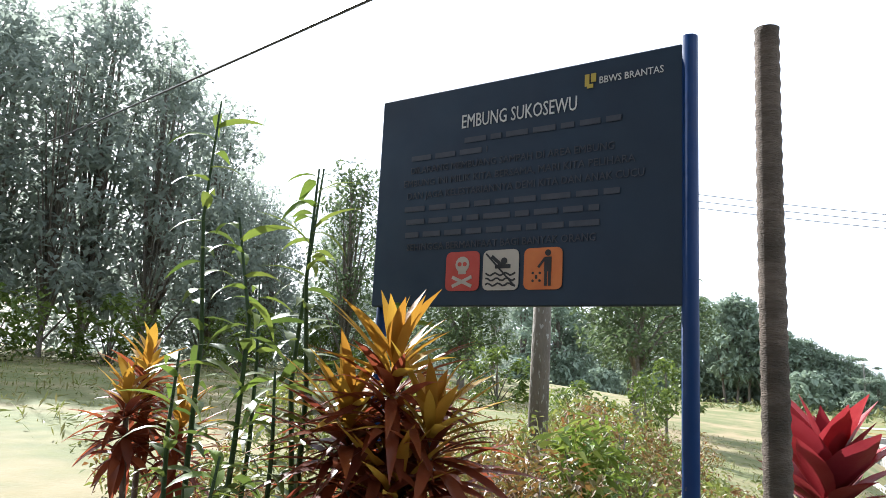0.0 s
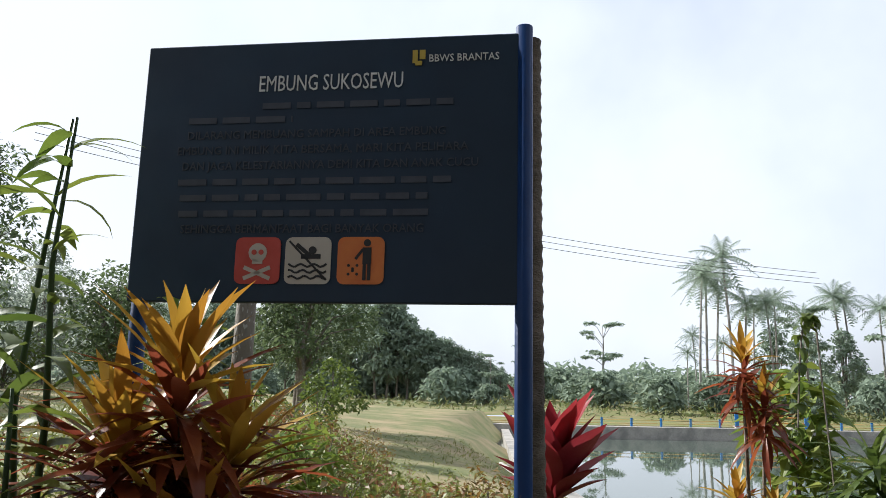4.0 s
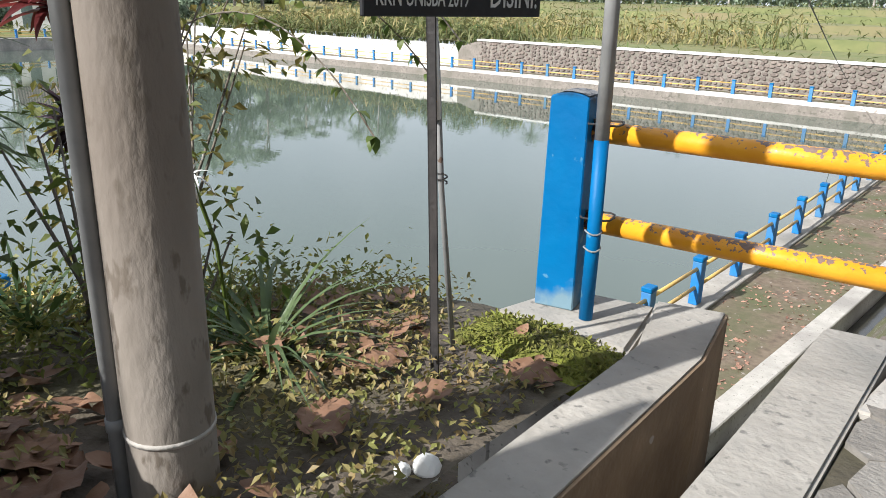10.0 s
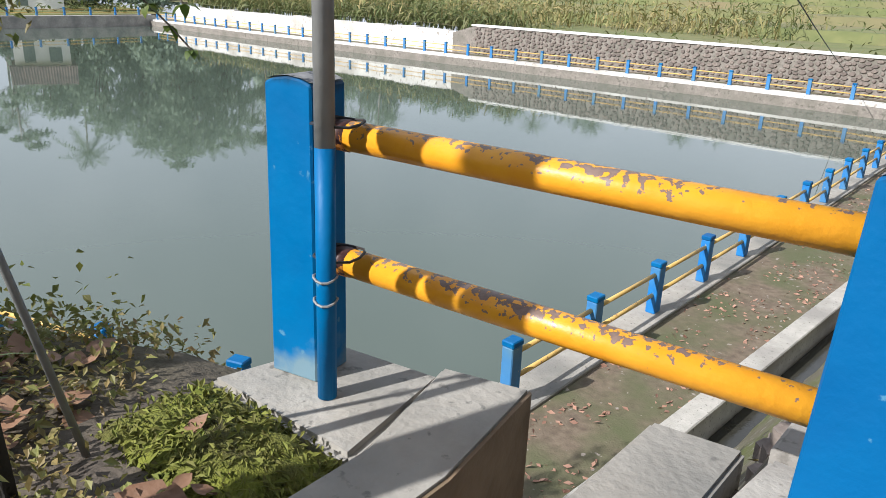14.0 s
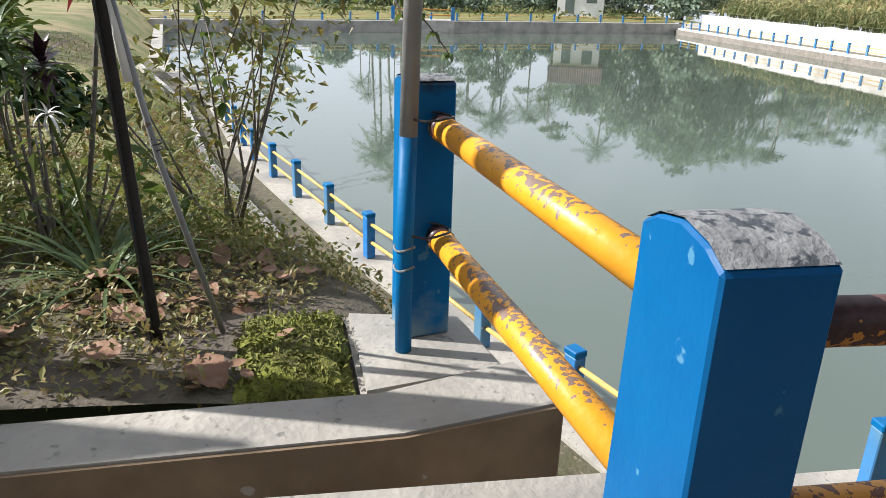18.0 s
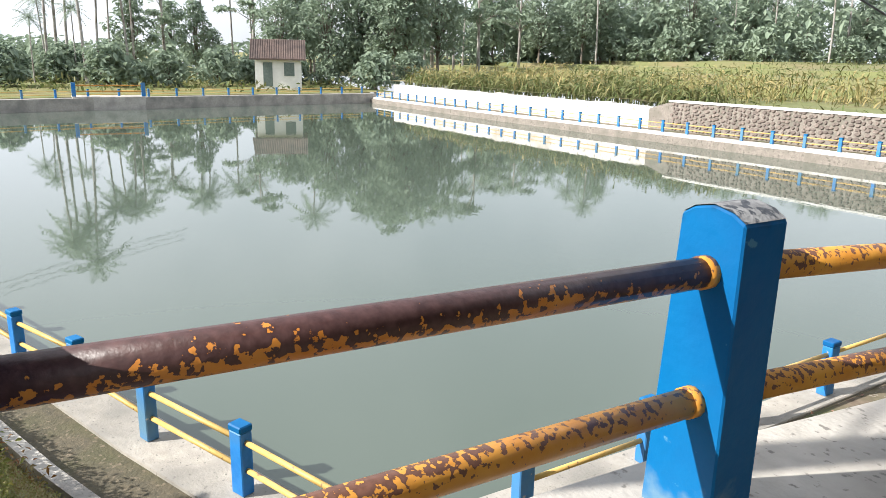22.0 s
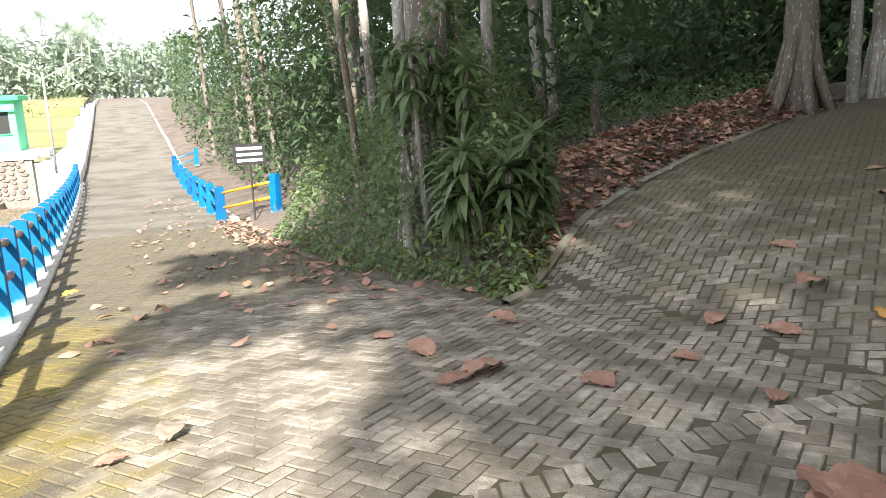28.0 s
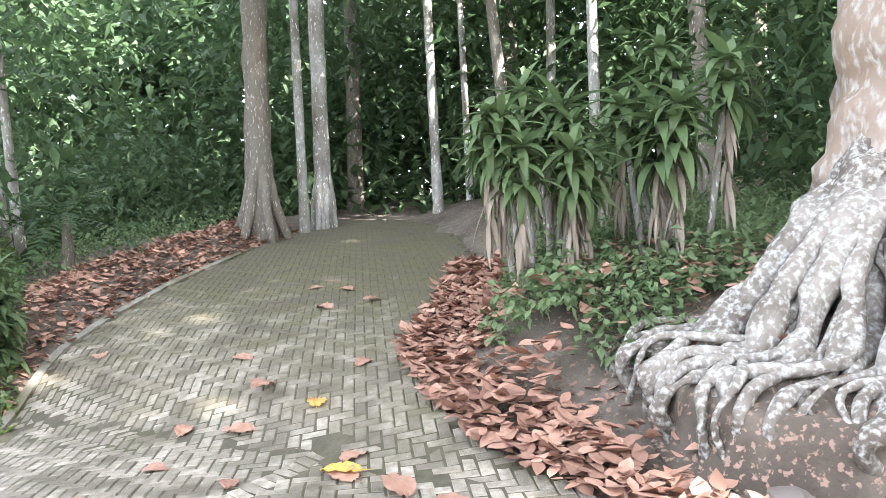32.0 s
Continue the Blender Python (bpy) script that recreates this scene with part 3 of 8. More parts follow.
solid("ground_garden", bed.mesh("ground", True), SOIL, "dark garden soil with low weeds falling to the pond", "ground")
solid("ground_lawn", lawn.mesh("ground", True), LAWN, "dry yellow-green lawn south of the pond", "lawn")
set_out(mark, SPIN)

# wooded slope and everything right of the road, out to the horizon
b = MB()
xs = [-0.42, -0.3, -0.1, 0.4, 1, 1.6, 2.2, 2.8, 3.4, 4, 4.6, 5.2, 5.8, 6.4, 7, 8, 9, 10, 11, 12.5, 14, 17, 21, 27, 40, 70, 150, 600]
ys = [-600, -150, -60, -30, -18, -12, -9, -7.6]
ys2 = list(np.arange(-7.0, 20, 0.7)) + [21, 23, 25, 28, 32, 38, 45, 55, 65, 90, 150, 600]


def slope_z(x, y):
    z = gz(x, y) - 0.06
    if x > right_x(y) and y > 1.9 and y - path_left(max(x, 3.7)) > 0:
        z += 0.30 * smooth(0, 0.9, x - right_x(y)) * smooth(0.0, 0.8, y - path_left(max(x, 3.7))) + 0.05 * noise.noise((x, y, 0))
    if x > 4.4 and y < path_right(x):
        z += 0.45 * smooth(0.1, 1.3, path_right(x) - y) * (smooth(5.3, 6.3, x) if y < -2.0 else 1) + 0.06 * noise.noise((x * 1.3, y * 1.3, 5))
    return z


b.sheet([[(x + (0.093 * min(5.4, max(0, -4.1 - y)) if x < 0.9 else 0), y, slope_z(x, y)) for x in xs] for y in ys + ys2[:6]])
b2 = MB()
b2.sheet([[(fence_x(y) - 0.30 if i == 0 else max(x, fence_x(y) - 0.29 + 0.02 * i), y, slope_z(max(x, fence_x(y) - 0.3), y)) for i, x in enumerate(xs)] for y in ys2[5:]])
solid("ground_slope", b.mesh("ground", True), EARTH, "dark earth under the trees", "ground")
solid("ground_wood", b2.mesh("ground", True), EARTH, "dark forest floor beside the road", "ground")

# fields to the north and west, terraced, out to the horizon, on the far bank's grid
mark = count()
b = MB()


def field_z(x, y):
    step = 0.55 * math.floor(max(0, y - 26 + 2.2 * noise.noise((x * 0.05, y * 0.03, 0))) / 11.0)
    return -0.35 + min(2.6, step) + 0.12 * noise.noise((x * 0.3, y * 0.3, 2)) + 0.006 * max(0, -x - 60)


fx = np.concatenate([[-700, -400, -250, -160], np.linspace(-120, -30, 46), np.linspace(-28, -3, 36)])
fy = np.concatenate([np.linspace(24.62, 70, 90), [80, 95, 120, 180, 300, 700]])
b.sheet([[(min(x, (fence_x(far2((0, y))[1]) - 1.3) / FAR_BY + 0.338), y, field_z(x, y)) for x in fx] for y in fy])
solid("ground_field", b.mesh("ground", True), FIELD, "terraced paddy and maize fields beyond the pond", "field")
b = MB()
b.sheet([[(x, y, -1.25 + 0.1 * noise.noise((x * 0.2, y * 0.2, 1)) + 0.008 * max(0, -x - 60)) for x in np.concatenate([[-700, -400, -200, -120, -90], np.linspace(-80, -58.4, 12)])] for y in np.concatenate([[-700, -300, -120], np.linspace(-75, 24.6, 50)])])
solid("ground_west", b.mesh("ground", True), GRASS_G, "grassy flat land past the far end of the pond", "ground")
set_out(mark, FAR)

# water and the pond's walls
b = MB()
b.add([(-112, -26, WATER_Z), (-3.0, -26, WATER_Z), (-3.0, 37.5, WATER_Z), (-112, 37.5, WATER_Z)], [(0, 1, 2, 3)])
WATER = bpy.data.materials.new("green_pond_water")
WATER.use_nodes = True
wb, wnn, wll = WATER.node_tree.nodes["Principled BSDF"], WATER.node_tree.nodes, WATER.node_tree.links
wb.inputs["Base Color"].default_value = (0.080, 0.102, 0.080, 1)
wb.inputs["Roughness"].default_value, wb.inputs["IOR"].default_value, wb.inputs["Specular IOR Level"].default_value = 0.015, 1.5, 0.6
wg, wm, wt, wbp = wnn.new("ShaderNodeNewGeometry"), wnn.new("ShaderNodeMapping"), wnn.new("ShaderNodeTexNoise"), wnn.new("ShaderNodeBump")
wm.inputs["Scale"].default_value = (1.2, 3.2, 1)
wt.inputs["Scale"].default_value, wt.inputs["Detail"].default_value = 1.3, 3
wbp.inputs["Strength"].default_value, wbp.inputs["Distance"].default_value = 0.022, 0.05
wll.new(wg.outputs["Position"], wm.inputs[0])
wll.new(wm.outputs[0], wt.inputs["Vector"])
wll.new(wt.outputs["Fac"], wbp.inputs["Height"])
wll.new(wbp.outputs[0], wb.inputs["Normal"])
solid("water", b.mesh("water"), WATER, "still green pond water mirroring sky and trees", "water")
b = MB()
b.sheet([[(x, y, zr(y) - 0.07) for x in (-1.15, -0.3)] for y in (-600, -150, -60, -30, -18, -12, -9.45)])
solid("ground_verge", b.mesh("ground"), EARTH, "bare earth verge behind the low wall", "ground")


# ---- terrace edge, walls, walks ----
def strip(name, ys, left, right, top, bottom, material, label, category, cap=None):
    """A long body with its edges given as functions of y."""
    b = MB()
    rows = []
    for y in ys:
        l, r, t, o = left(y), right(y), top(y), bottom(y)
        rows.append([(l, y, o), (l, y, t - 0.015), (l + 0.015, y, t), (r - 0.015, y, t), (r, y, t - 0.015), (r, y, o)])
    b.sheet(rows)
    n = len(rows[0])
    b.f += [tuple(range(n)), tuple(reversed(range(len(b.v) - n, len(b.v))))]
    return solid(name, b.mesh(name), material, label, category)


yy_far = list(np.arange(-3.35, 37, 0.6))
strip("kerb_road", yy_far, lambda y: fence_x(y) - 0.33, lambda y: fence_x(y) + 0.24, lambda y: zr(y) + 0.035, lambda y: zr(y) - 0.3, CONCRETE_PALE, "pale worn concrete kerb under the road railing", "kerb")
bank_x = lambda y: float(np.interp(y, [0, 14, 36], [-1.98, -2.16, -3.9]))
BANK_LOW = WALK_Z - 0.12
# steep mossy bank between the kerb and the gutter
b = MB()
b.sheet([[(fence_x(y) - 0.32 + (bank_x(y) - 0.16 - fence_x(y) + 0.32) * t + 0.03 * noise.noise((y * 2, t * 5, 0)), y,
           zr(y) - 0.02 + (min(BANK_LOW, zr(y) - 0.02) - zr(y) + 0.02) * (t ** 0.8)) for t in np.linspace(0, 1, 12)] for y in np.arange(-3.6, 37, 0.25)])
solid("bank", b.mesh("bank", True), mat("mossy_bank", (0.085, 0.072, 0.05), (0.15, 0.13, 0.095), 5, 0.95, 0.8, c3=(0.095, 0.105, 0.03), wear=(0.24, 0.22, 0.19), wear_at=0.60, wear_scale=9, wear_soft=0.05, bscale=22), "mossy rubble bank below the road kerb", "bank")
gut = list(np.arange(-2.6, 37.0, 0.5))
strip("gutter_floor", gut, lambda y: bank_x(y) - 0.54, lambda y: bank_x(y) + 0.1, lambda y: WALK_Z - 0.3, lambda y: WALK_Z - 0.6, GUTTER, "dark wet gutter bed", "gutter")
strip("kerb_gutter", list(np.arange(-2.4, 36.6, 0.5)), lambda y: bank_x(y) - 0.83, lambda y: bank_x(y) - 0.53, lambda y: WALK_Z + 0.10, lambda y: WALK_Z - 0.6, CONCRETE_PALE, "pale concrete kerb along the gutter", "kerb")
strip("walkway_east", list(np.arange(-3.4, 36.6, 0.5)), lambda y: lane(y) + 0.19, lambda y: bank_x(y) - 0.83, lambda y: WALK_Z, lambda y: WALK_Z - 0.6, WALK, "leaf-stained earth walkway beside the pond", "walkway")
strip("edge_east", list(np.arange(-1.3, 36.6, 0.5)), lambda y: lane(y) - 0.34 - 0.16 * (1 - smooth(-1, 4, y)), lambda y: lane(y) + 0.2, lambda y: WALK_Z + 0.045, lambda y: WATER_Z - 0.6, CONCRETE, "concrete coping of the pond wall", "coping")


def along(name, line, off0, off1, top, bottom, material, label, category):
    """A band that follows a plan line; the offsets are to the right of the way it runs."""
    b, rows = MB(), []
    for i, p in enumerate(line):
        a, c = Vector(line[max(i - 1, 0)]), Vector(line[min(i + 1, len(line) - 1)])
        d = (c - a).normalized()
        nx, ny = d.y, -d.x
        q = lambda o, z: (p[0] + nx * o, p[1] + ny * o, z)
        rows.append([q(off0, bottom), q(off0, top), q(off1, top), q(off1, bottom)])
    b.sheet(rows)
    b.f += [(0, 1, 2, 3), tuple(len(b.v) - 1 - i for i in range(4))]
    return solid(name, b.mesh(name), material, label, category)


along("edge_south", SHORE_S, -0.38, 0.36, WALK_Z + 0.045, WATER_Z - 0.6, CONCRETE, "concrete coping on the garden side of the pond", "coping")
along("walkway_south", SHORE_S[:-1], -1.12, -0.38, WALK_Z, WALK_Z - 0.5, mat("dark_mossy_earth", (0.07, 0.062, 0.042), (0.12, 0.10, 0.066), 9, 0.95, 0.8, c3=(0.075, 0.075, 0.035), wear=(0.16, 0.13, 0.09), wear_at=0.58, wear_scale=14, wear_soft=0.08, bscale=25), "mossy earth walkway along the garden shore", "walkway")
along("kerb_south", SHORE_S[:-1], -1.3, -1.12, WALK_Z + 0.16, WALK_Z - 0.5, CONCRETE_PALE, "low pale kerb between garden and shore walk", "kerb")
NORTH = [NE] + [far2(p) for p in ((-12, 23.15), (-20, 22.8), (-28, 22.3), (-36, 21.9), (-47, 21.7))] + [NW]
along("edge_north", NORTH, -0.38, 0.45, WALK_Z + 0.045, WATER_Z - 0.05, WHITE_OLD, "whitewashed coping on the far bank", "coping")
along("bank_north", NORTH, -0.68, -0.34, WALK_Z - 0.15, WATER_Z - 0.6, MORTAR, "mortared stone foot of the far bank", "bank")
along("walkway_north", NORTH, 0.45, 2.9, WALK_Z, WALK_Z - 0.5, WALK, "earth walkway on the far bank", "walkway")
WEST = [NW] + [far2(p) for p in ((-55.6, 10), (-52.5, -2), (-49, -12), (-47.5, -20))]
along("edge_west", WEST, -0.9, 0.75, WALK_Z + 0.5, WATER_Z - 0.6, CONCRETE, "grey concrete end wall of the pond", "coping")
along("bank_west", WEST, 0.75, 12.8, WALK_Z + 0.55, WATER_Z - 0.6, GRASS_G, "grassy bank past the end wall", "bank")

# far retaining walls on the far bank's grid: whitewashed, then rubble stone
mark = count()
FAR_WALK = -1.6
def wall_y(x):
    return float(np.interp(x, [-58, -36, -20, -4], [23.2, 23.3, 24.0, 24.55]))


b = MB()
for x in np.arange(-57, -26.2, 0.8):
    h = -0.52 + 0.10 * noise.noise((x * 0.6, 0, 0))
    b.prism([(x, wall_y(x)), (x + 0.8, wall_y(x + 0.8)), (x + 0.8, wall_y(x) + 0.4), (x, wall_y(x) + 0.4)], FAR_WALK - 0.2, h)
solid("wall_white", b.mesh("wall"), WHITE_OLD, "whitewashed field wall, stained and uneven along its top", "wall")
wall_n = solid("wall_stone", MB().prism([(-25.6, 23.66), (-3.2, 24.56), (-3.2, 25.0), (-25.6, 24.1)], FAR_WALK - 0.3, -0.24).mesh("wall"), MORTAR, "mortared rubble stone retaining wall with a white coping", "wall")
part("coping", MB().prism([(-25.7, 23.60), (-3.0, 24.50), (-3.0, 25.05), (-25.7, 24.15)], -0.238, -0.15), WHITE, wall_n, "white painted coping")
b = MB()
b.prism([(-27.0, 23.62), (-25.6, 23.66), (-25.6, 24.1), (-27.0, 24.05)], FAR_WALK - 0.3, lambda x, y: -0.24 if x > -26 else -0.62)
part("end_slope", b, MORTAR, wall_n)
rs = random.Random(7)
b = MB()
x = -25.4
while x < -3.4:
    z = FAR_WALK + 0.02
    while z < -0.32:
        w, h = rs.uniform(0.16, 0.34), rs.uniform(0.12, 0.2)
        cx, cy, cz = x + rs.uniform(-0.09, 0.09), 23.66 + (x + 25.6) * 0.0402, z + h / 2
        ring = [(cx + w * 0.5 * math.cos(a) * rs.uniform(0.8, 1.05), cz + h * 0.5 * math.sin(a) * rs.uniform(0.8, 1.05)) for a in np.linspace(0.2, 2 * math.pi + 0.2, 8)[:-1]]
        k = len(b.v)
        b.v += [(p, cy - 0.002, q) for p, q in ring] + [(cx + (p - cx) * 0.75, cy - 0.05, cz + (q - cz) * 0.75) for p, q in ring]
        b.f += [(k + i, k + (i + 1) % 7, k + 7 + (i + 1) % 7, k + 7 + i) for i in range(7)] + [tuple(k + 7 + i for i in range(7))]
        z += h + 0.015
    x += 0.24
tagged(part("stone", b, STONE, wall_n, "grey and brown rubble stones"), kind="stuff")

set_out(mark, FAR)

# low wall, post slab and drain pit beside the terrace
b = MB()
b.sheet([[(xa - 1.25 * smooth(-3.7, -1.6, y), y, float(np.interp(y, [-9.5, -4.6, -3.9, -3.3, -1.6], [-0.42, -0.45, -0.62, -1.3, WALK_Z - 0.28]))) for xa in (-1.35, -0.9, -0.3, 0.5)] for y in np.arange(-9.5, -1.3, 0.3)])
solid("pit_floor", b.mesh("pit", True), GUTTER, "dark damp floor of the drain pit", "drain")
solid("slab_post", bevelled(MB().prism([(-0.172, -4.25), (0.46, -4.1), (0.46, -3.36), (-0.172, -3.42)], -0.4, lambda x, y: zr(y) + 0.04).mesh("slab"), 0.012), CONCRETE_PALE, "pale concrete pad under the corner post", "slab")
solid("slab_gate", bevelled(MB().prism([(-1.0, -4.27), (-1.15, -3.745), (-1.6, -3.86), (-1.66, -4.34)], -1.2, 0.19).mesh("slab"), 0.02), CONCRETE, "concrete footing slab under the gate post", "slab")
b = MB()
b.prism([(-1.62, -4.36), (-1.58, -3.84), (-1.84, -3.80), (-1.90, -4.30)], -0.9, lambda x, y: 0.17 if x > -1.7 else -0.12)
solid("slab_hump", bevelled(b.mesh("slab"), 0.03), CONCRETE_PALE, "broken pale concrete hump sloping to the pond", "slab")
mark = count()
wall_low = solid("wall_low", bevelled(MB().prism([(-1.0, -9.5), (-0.72, -9.5), (-0.74, -4.2), (-0.83, -3.66), (-1.14, -3.74), (-1.0, -4.25)], -0.75, 0.21).mesh("wall"), 0.012), CONCRETE, "low grey concrete wall with a broad worn top", "wall")
solid("wall_face", MB().prism([(-0.735, -9.5), (-0.7175, -9.5), (-0.7375, -4.2), (-0.8245, -3.67), (-0.84, -3.66), (-0.75, -4.2)], -0.9, 0.2005).mesh("wall"), STAINED, "brown stained side of the low wall", "wall")
solid("slab_edge", bevelled(MB().prism([(-0.42, -9.5), (-0.175, -9.5), (-0.175, -3.57), (-0.44, -3.61)], -1.4, lambda x, y: zr(y) + 0.045).mesh("slab"), 0.012), CONCRETE, "concrete edging slab beside the drain", "slab")
b = MB()
b.sheet([[(x, y, zr(y) + 0.012 + 0.01 * noise.noise((x * 2, y * 2, 0))) for x in np.linspace(-0.17, 1.3, 10)] for y in np.linspace(-9.5, -4.15, 30)])
floor_t = solid("floor_terrace", b.mesh("floor", True), JOINT, "old crazy paving of the terrace", "floor")
rk = random.Random(17)
FLAG = mat("grey_flagstone", (0.20, 0.185, 0.165), (0.29, 0.27, 0.24), 9, 0.9, 0.5, by="object", c3=(0.155, 0.14, 0.12), wear=(0.36, 0.34, 0.31), wear_at=0.66, wear_scale=13, bscale=45)
cellp = {(i, j): (0.30 * i + rk.uniform(-0.1, 0.1) + 0.15 * (j % 2), 0.27 * j + rk.uniform(-0.09, 0.09)) for i in range(-1, 7) for j in range(-1, 21)}
for i in range(0, 5):
    for j in range(0, 20):
        cx, cy = cellp[i, j]
        nb = [cellp[i + di, j + dj] for di, dj in (((1, 0), (1, 1), (0, 1), (-1, 0), (0, -1), (1, -1)) if j % 2 else ((1, 0), (0, 1), (-1, 1), (-1, 0), (-1, -1), (0, -1))) if (i + di, j + dj) in cellp]
        if len(nb) < 6:
            continue
        ring = []
        for a, c in zip(nb, nb[1:] + nb[:1]):
            gx, gy = (cx + a[0] + c[0]) / 3, (cy + a[1] + c[1]) / 3
            d = math.hypot(gx - cx, gy - cy)
            k = max(0.1, d - 0.011) / d
            ring.append((cx + (gx - cx) * k, cy + (gy - cy) * k))
        X = [min(1.27, max(-0.165, -0.14 + p[0])) for p in ring]
        Y = [min(-4.28, max(-9.4, -9.4 + p[1])) for p in ring]
        if max(X) - min(X) < 0.07 or max(Y) - min(Y) < 0.07:
            continue
        b = MB()
        up = rk.uniform(0.0, 0.008)
        b.prism(list(zip(X, Y)), lambda x, y: zr(y) - 0.03, lambda x, y: zr(y) + 0.028 + up)
        part("flagstone", b, FLAG, floor_t)
set_out(mark, SPIN)


# ---- railing along the road ----
def post_mesh(h, w=0.178, d0=0.21, d1=0.26, cap=0.04):
    """Tapering post: its broad side looks along y, its top rises in a shallow arch."""
    b = MB()
    arch = [(-0.5, 0), (-0.3, 0.62), (0, 0.95), (0.3, 0.62), (0.5, 0)]
    front = [(0.5 * d0, 0)] + [(0.5 * d0, h - cap)] + [(-t * d0, h - cap + cap * a) for t, a in arch[1:-1]] + [(-0.5 * d0, h - cap), (-0.5 * d0 - (d1 - d0), 0)]
    n = len(front)
    k = len(b.v)
    b.v += [(x, -w / 2, z) for x, z in front] + [(x, w / 2, z) for x, z in front]
    b.f += [tuple(range(n)), tuple(reversed(range(n, 2 * n)))] + [(i, n + i, n + (i + 1) % n, (i + 1) % n) for i in range(n)]
    return bevelled(b.mesh("post"), 0.006, 1)


POST = post_mesh(0.975)
POST.materials.append(BLUE_POST)
POST_CAP = MB()
POST_CAP.sheet([[(0.21 * t, y * 0.5, 0.975 - 0.04 + 0.04 * a + 0.0035) for t, a in ((-0.485, 0.03), (-0.3, 0.62), (0, 0.95), (0.3, 0.62), (0.485, 0.03))] for y in (-0.17, 0.17)])
POST_CAP = POST_CAP.mesh("cap", True)
POST_CAP.materials.append(CAP)
rail_group = "railing along the road"
for i, (x, y) in enumerate(FENCE):
    z = zr(y) + 0.03 if i else 0.2
    a, c = FENCE[max(i - 1, 0)], FENCE[min(i + 1, len(FENCE) - 1)]
    turn = math.degrees(math.atan2(-(c[0] - a[0]), c[1] - a[1]))
    bay = thing("railing_bay", "blue concrete post with two rusty ochre pipe rails" if i > 2 else "blue concrete post carrying worn dark brown and orange pipe rails", "railing", (x, y, z), rail_group)
    bay.rotation_euler = (0, 0, radians(turn))
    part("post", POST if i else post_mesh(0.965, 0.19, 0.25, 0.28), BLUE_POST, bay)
    part("cap", POST_CAP, CAP, bay, "grey worn rounded cap", m=None if i else pose(0, 0, -0.009) @ Matrix.Diagonal((1.18, 1.07, 1, 1)))
    if i + 1 < len(FENCE):
        nx, ny = FENCE[i + 1]
        nz = zr(ny) + 0.03
        d = bay.matrix_basis.inverted() @ Vector((nx, ny, nz)) if False else Matrix.Rotation(-radians(turn), 3, "Z") @ Vector((nx - x, ny - y, nz - z))
        for hz, nm in ((0.785, "upper_rail"), (0.40, "lower_rail")):
            p0, p1 = Vector((0, 0, hz)), Vector((d.x, d.y, d.z + hz))
            u = (p1 - p0).normalized()
            part(nm, MB().tube([p0 + u * 0.06, p0.lerp(p1, 0.5), p1 - u * 0.06], 0.043, 14).mesh("rail", True), RUST if i < 1 and hz > 0.5 else OCHRE, bay)
            part("collar", MB().tube([p1 - u * 0.125, p1 - u * 0.08], 0.047, 14).mesh("collar", True), OCHRE, bay)

# corner gate: post with a grey pipe strapped on, two yellow rails to the corner post
gate = thing("gate_railing", "bright blue gate post with two chipped yellow pipe rails", "railing", (-1.5, -4.035, 0.19))
GATE_TURN = radians(16.6)
gate.rotation_euler = (0, 0, GATE_TURN)
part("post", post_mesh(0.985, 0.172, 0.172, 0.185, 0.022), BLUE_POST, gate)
part("cap", POST_CAP, CAP, gate, "blue-grey rounded cap", m=pose(0, 0, 0.548) @ Matrix.Diagonal((0.8, 0.96, 0.45, 1)))
for hz, nm in ((0.812, "upper_rail"), (0.405, "lower_rail")):
    e = Matrix.Rotation(-GATE_TURN, 3, "Z") @ Vector((0.04 + 1.5, -3.72 + 4.035, 0.0))
    s = Vector((0.07, 0.03, hz))
    t = Vector((e.x, e.y, hz - 0.012))
    u = (t - s).normalized()
    part(nm, MB().tube([s, s.lerp(t, 0.5), t], 0.046, 16).mesh("rail", True), YELLOW, gate)
    part("socket", MB().tube([s, s + u * 0.085], 0.049, 16).mesh("socket", True), RUST, gate, "rusty socket at the post")
    part("strap", MB().tube([(0.15 + 0.075 * math.cos(w), -0.04 + 0.085 * math.sin(w), hz + 0.05 + 0.004 * math.sin(3 * w)) for w in np.linspace(0, 2 * math.pi, 14)], 0.0045, 6).mesh("strap"), IRON, gate, "rusty wire strap")
pipe = thing("grey_pipe", "tall grey pipe with a blue foot tied to the gate post", "pipe", (-1.305, -4.115, 0.192))
part("painted_foot", MB().tube([(0, 0, 0), (0.004, 0, 0.4), (-0.006, 0.01, 0.80)], 0.031, 14).mesh("pipe", True), BLUE, pipe, "blue painted lower length")
part("upper_length", MB().tube([(-0.006, 0.01, 0.80), (-0.03, 0.03, 1.6), (-0.05, 0.05, 2.6)], 0.0305, 14).mesh("pipe", True), GREY_PIPE, pipe)
for hz in (0.33, 0.405):
    part("wire_tie", MB().tube([(0.036 * math.cos(w), 0.036 * math.sin(w), hz + 0.006 * math.sin(2 * w)) for w in np.linspace(0, 2 * math.pi, 14)], 0.004, 6).mesh("tie"), GREY_PIPE, pipe)

# ---- low blue fence round the pond ----
SP = MB()
SP.box(-0.1, -0.078, 0, 0.1, 0.078, 0.75)
SP = bevelled(SP.mesh("fence_post"), 0.012, 1)
SP.materials.append(BLUE_OLD)
SPC = bevelled(MB().box(-0.108, -0.086, 0.75, 0.108, 0.086, 0.83).mesh("fence_cap"), 0.014, 1)
SPC.materials.append(BLUE)


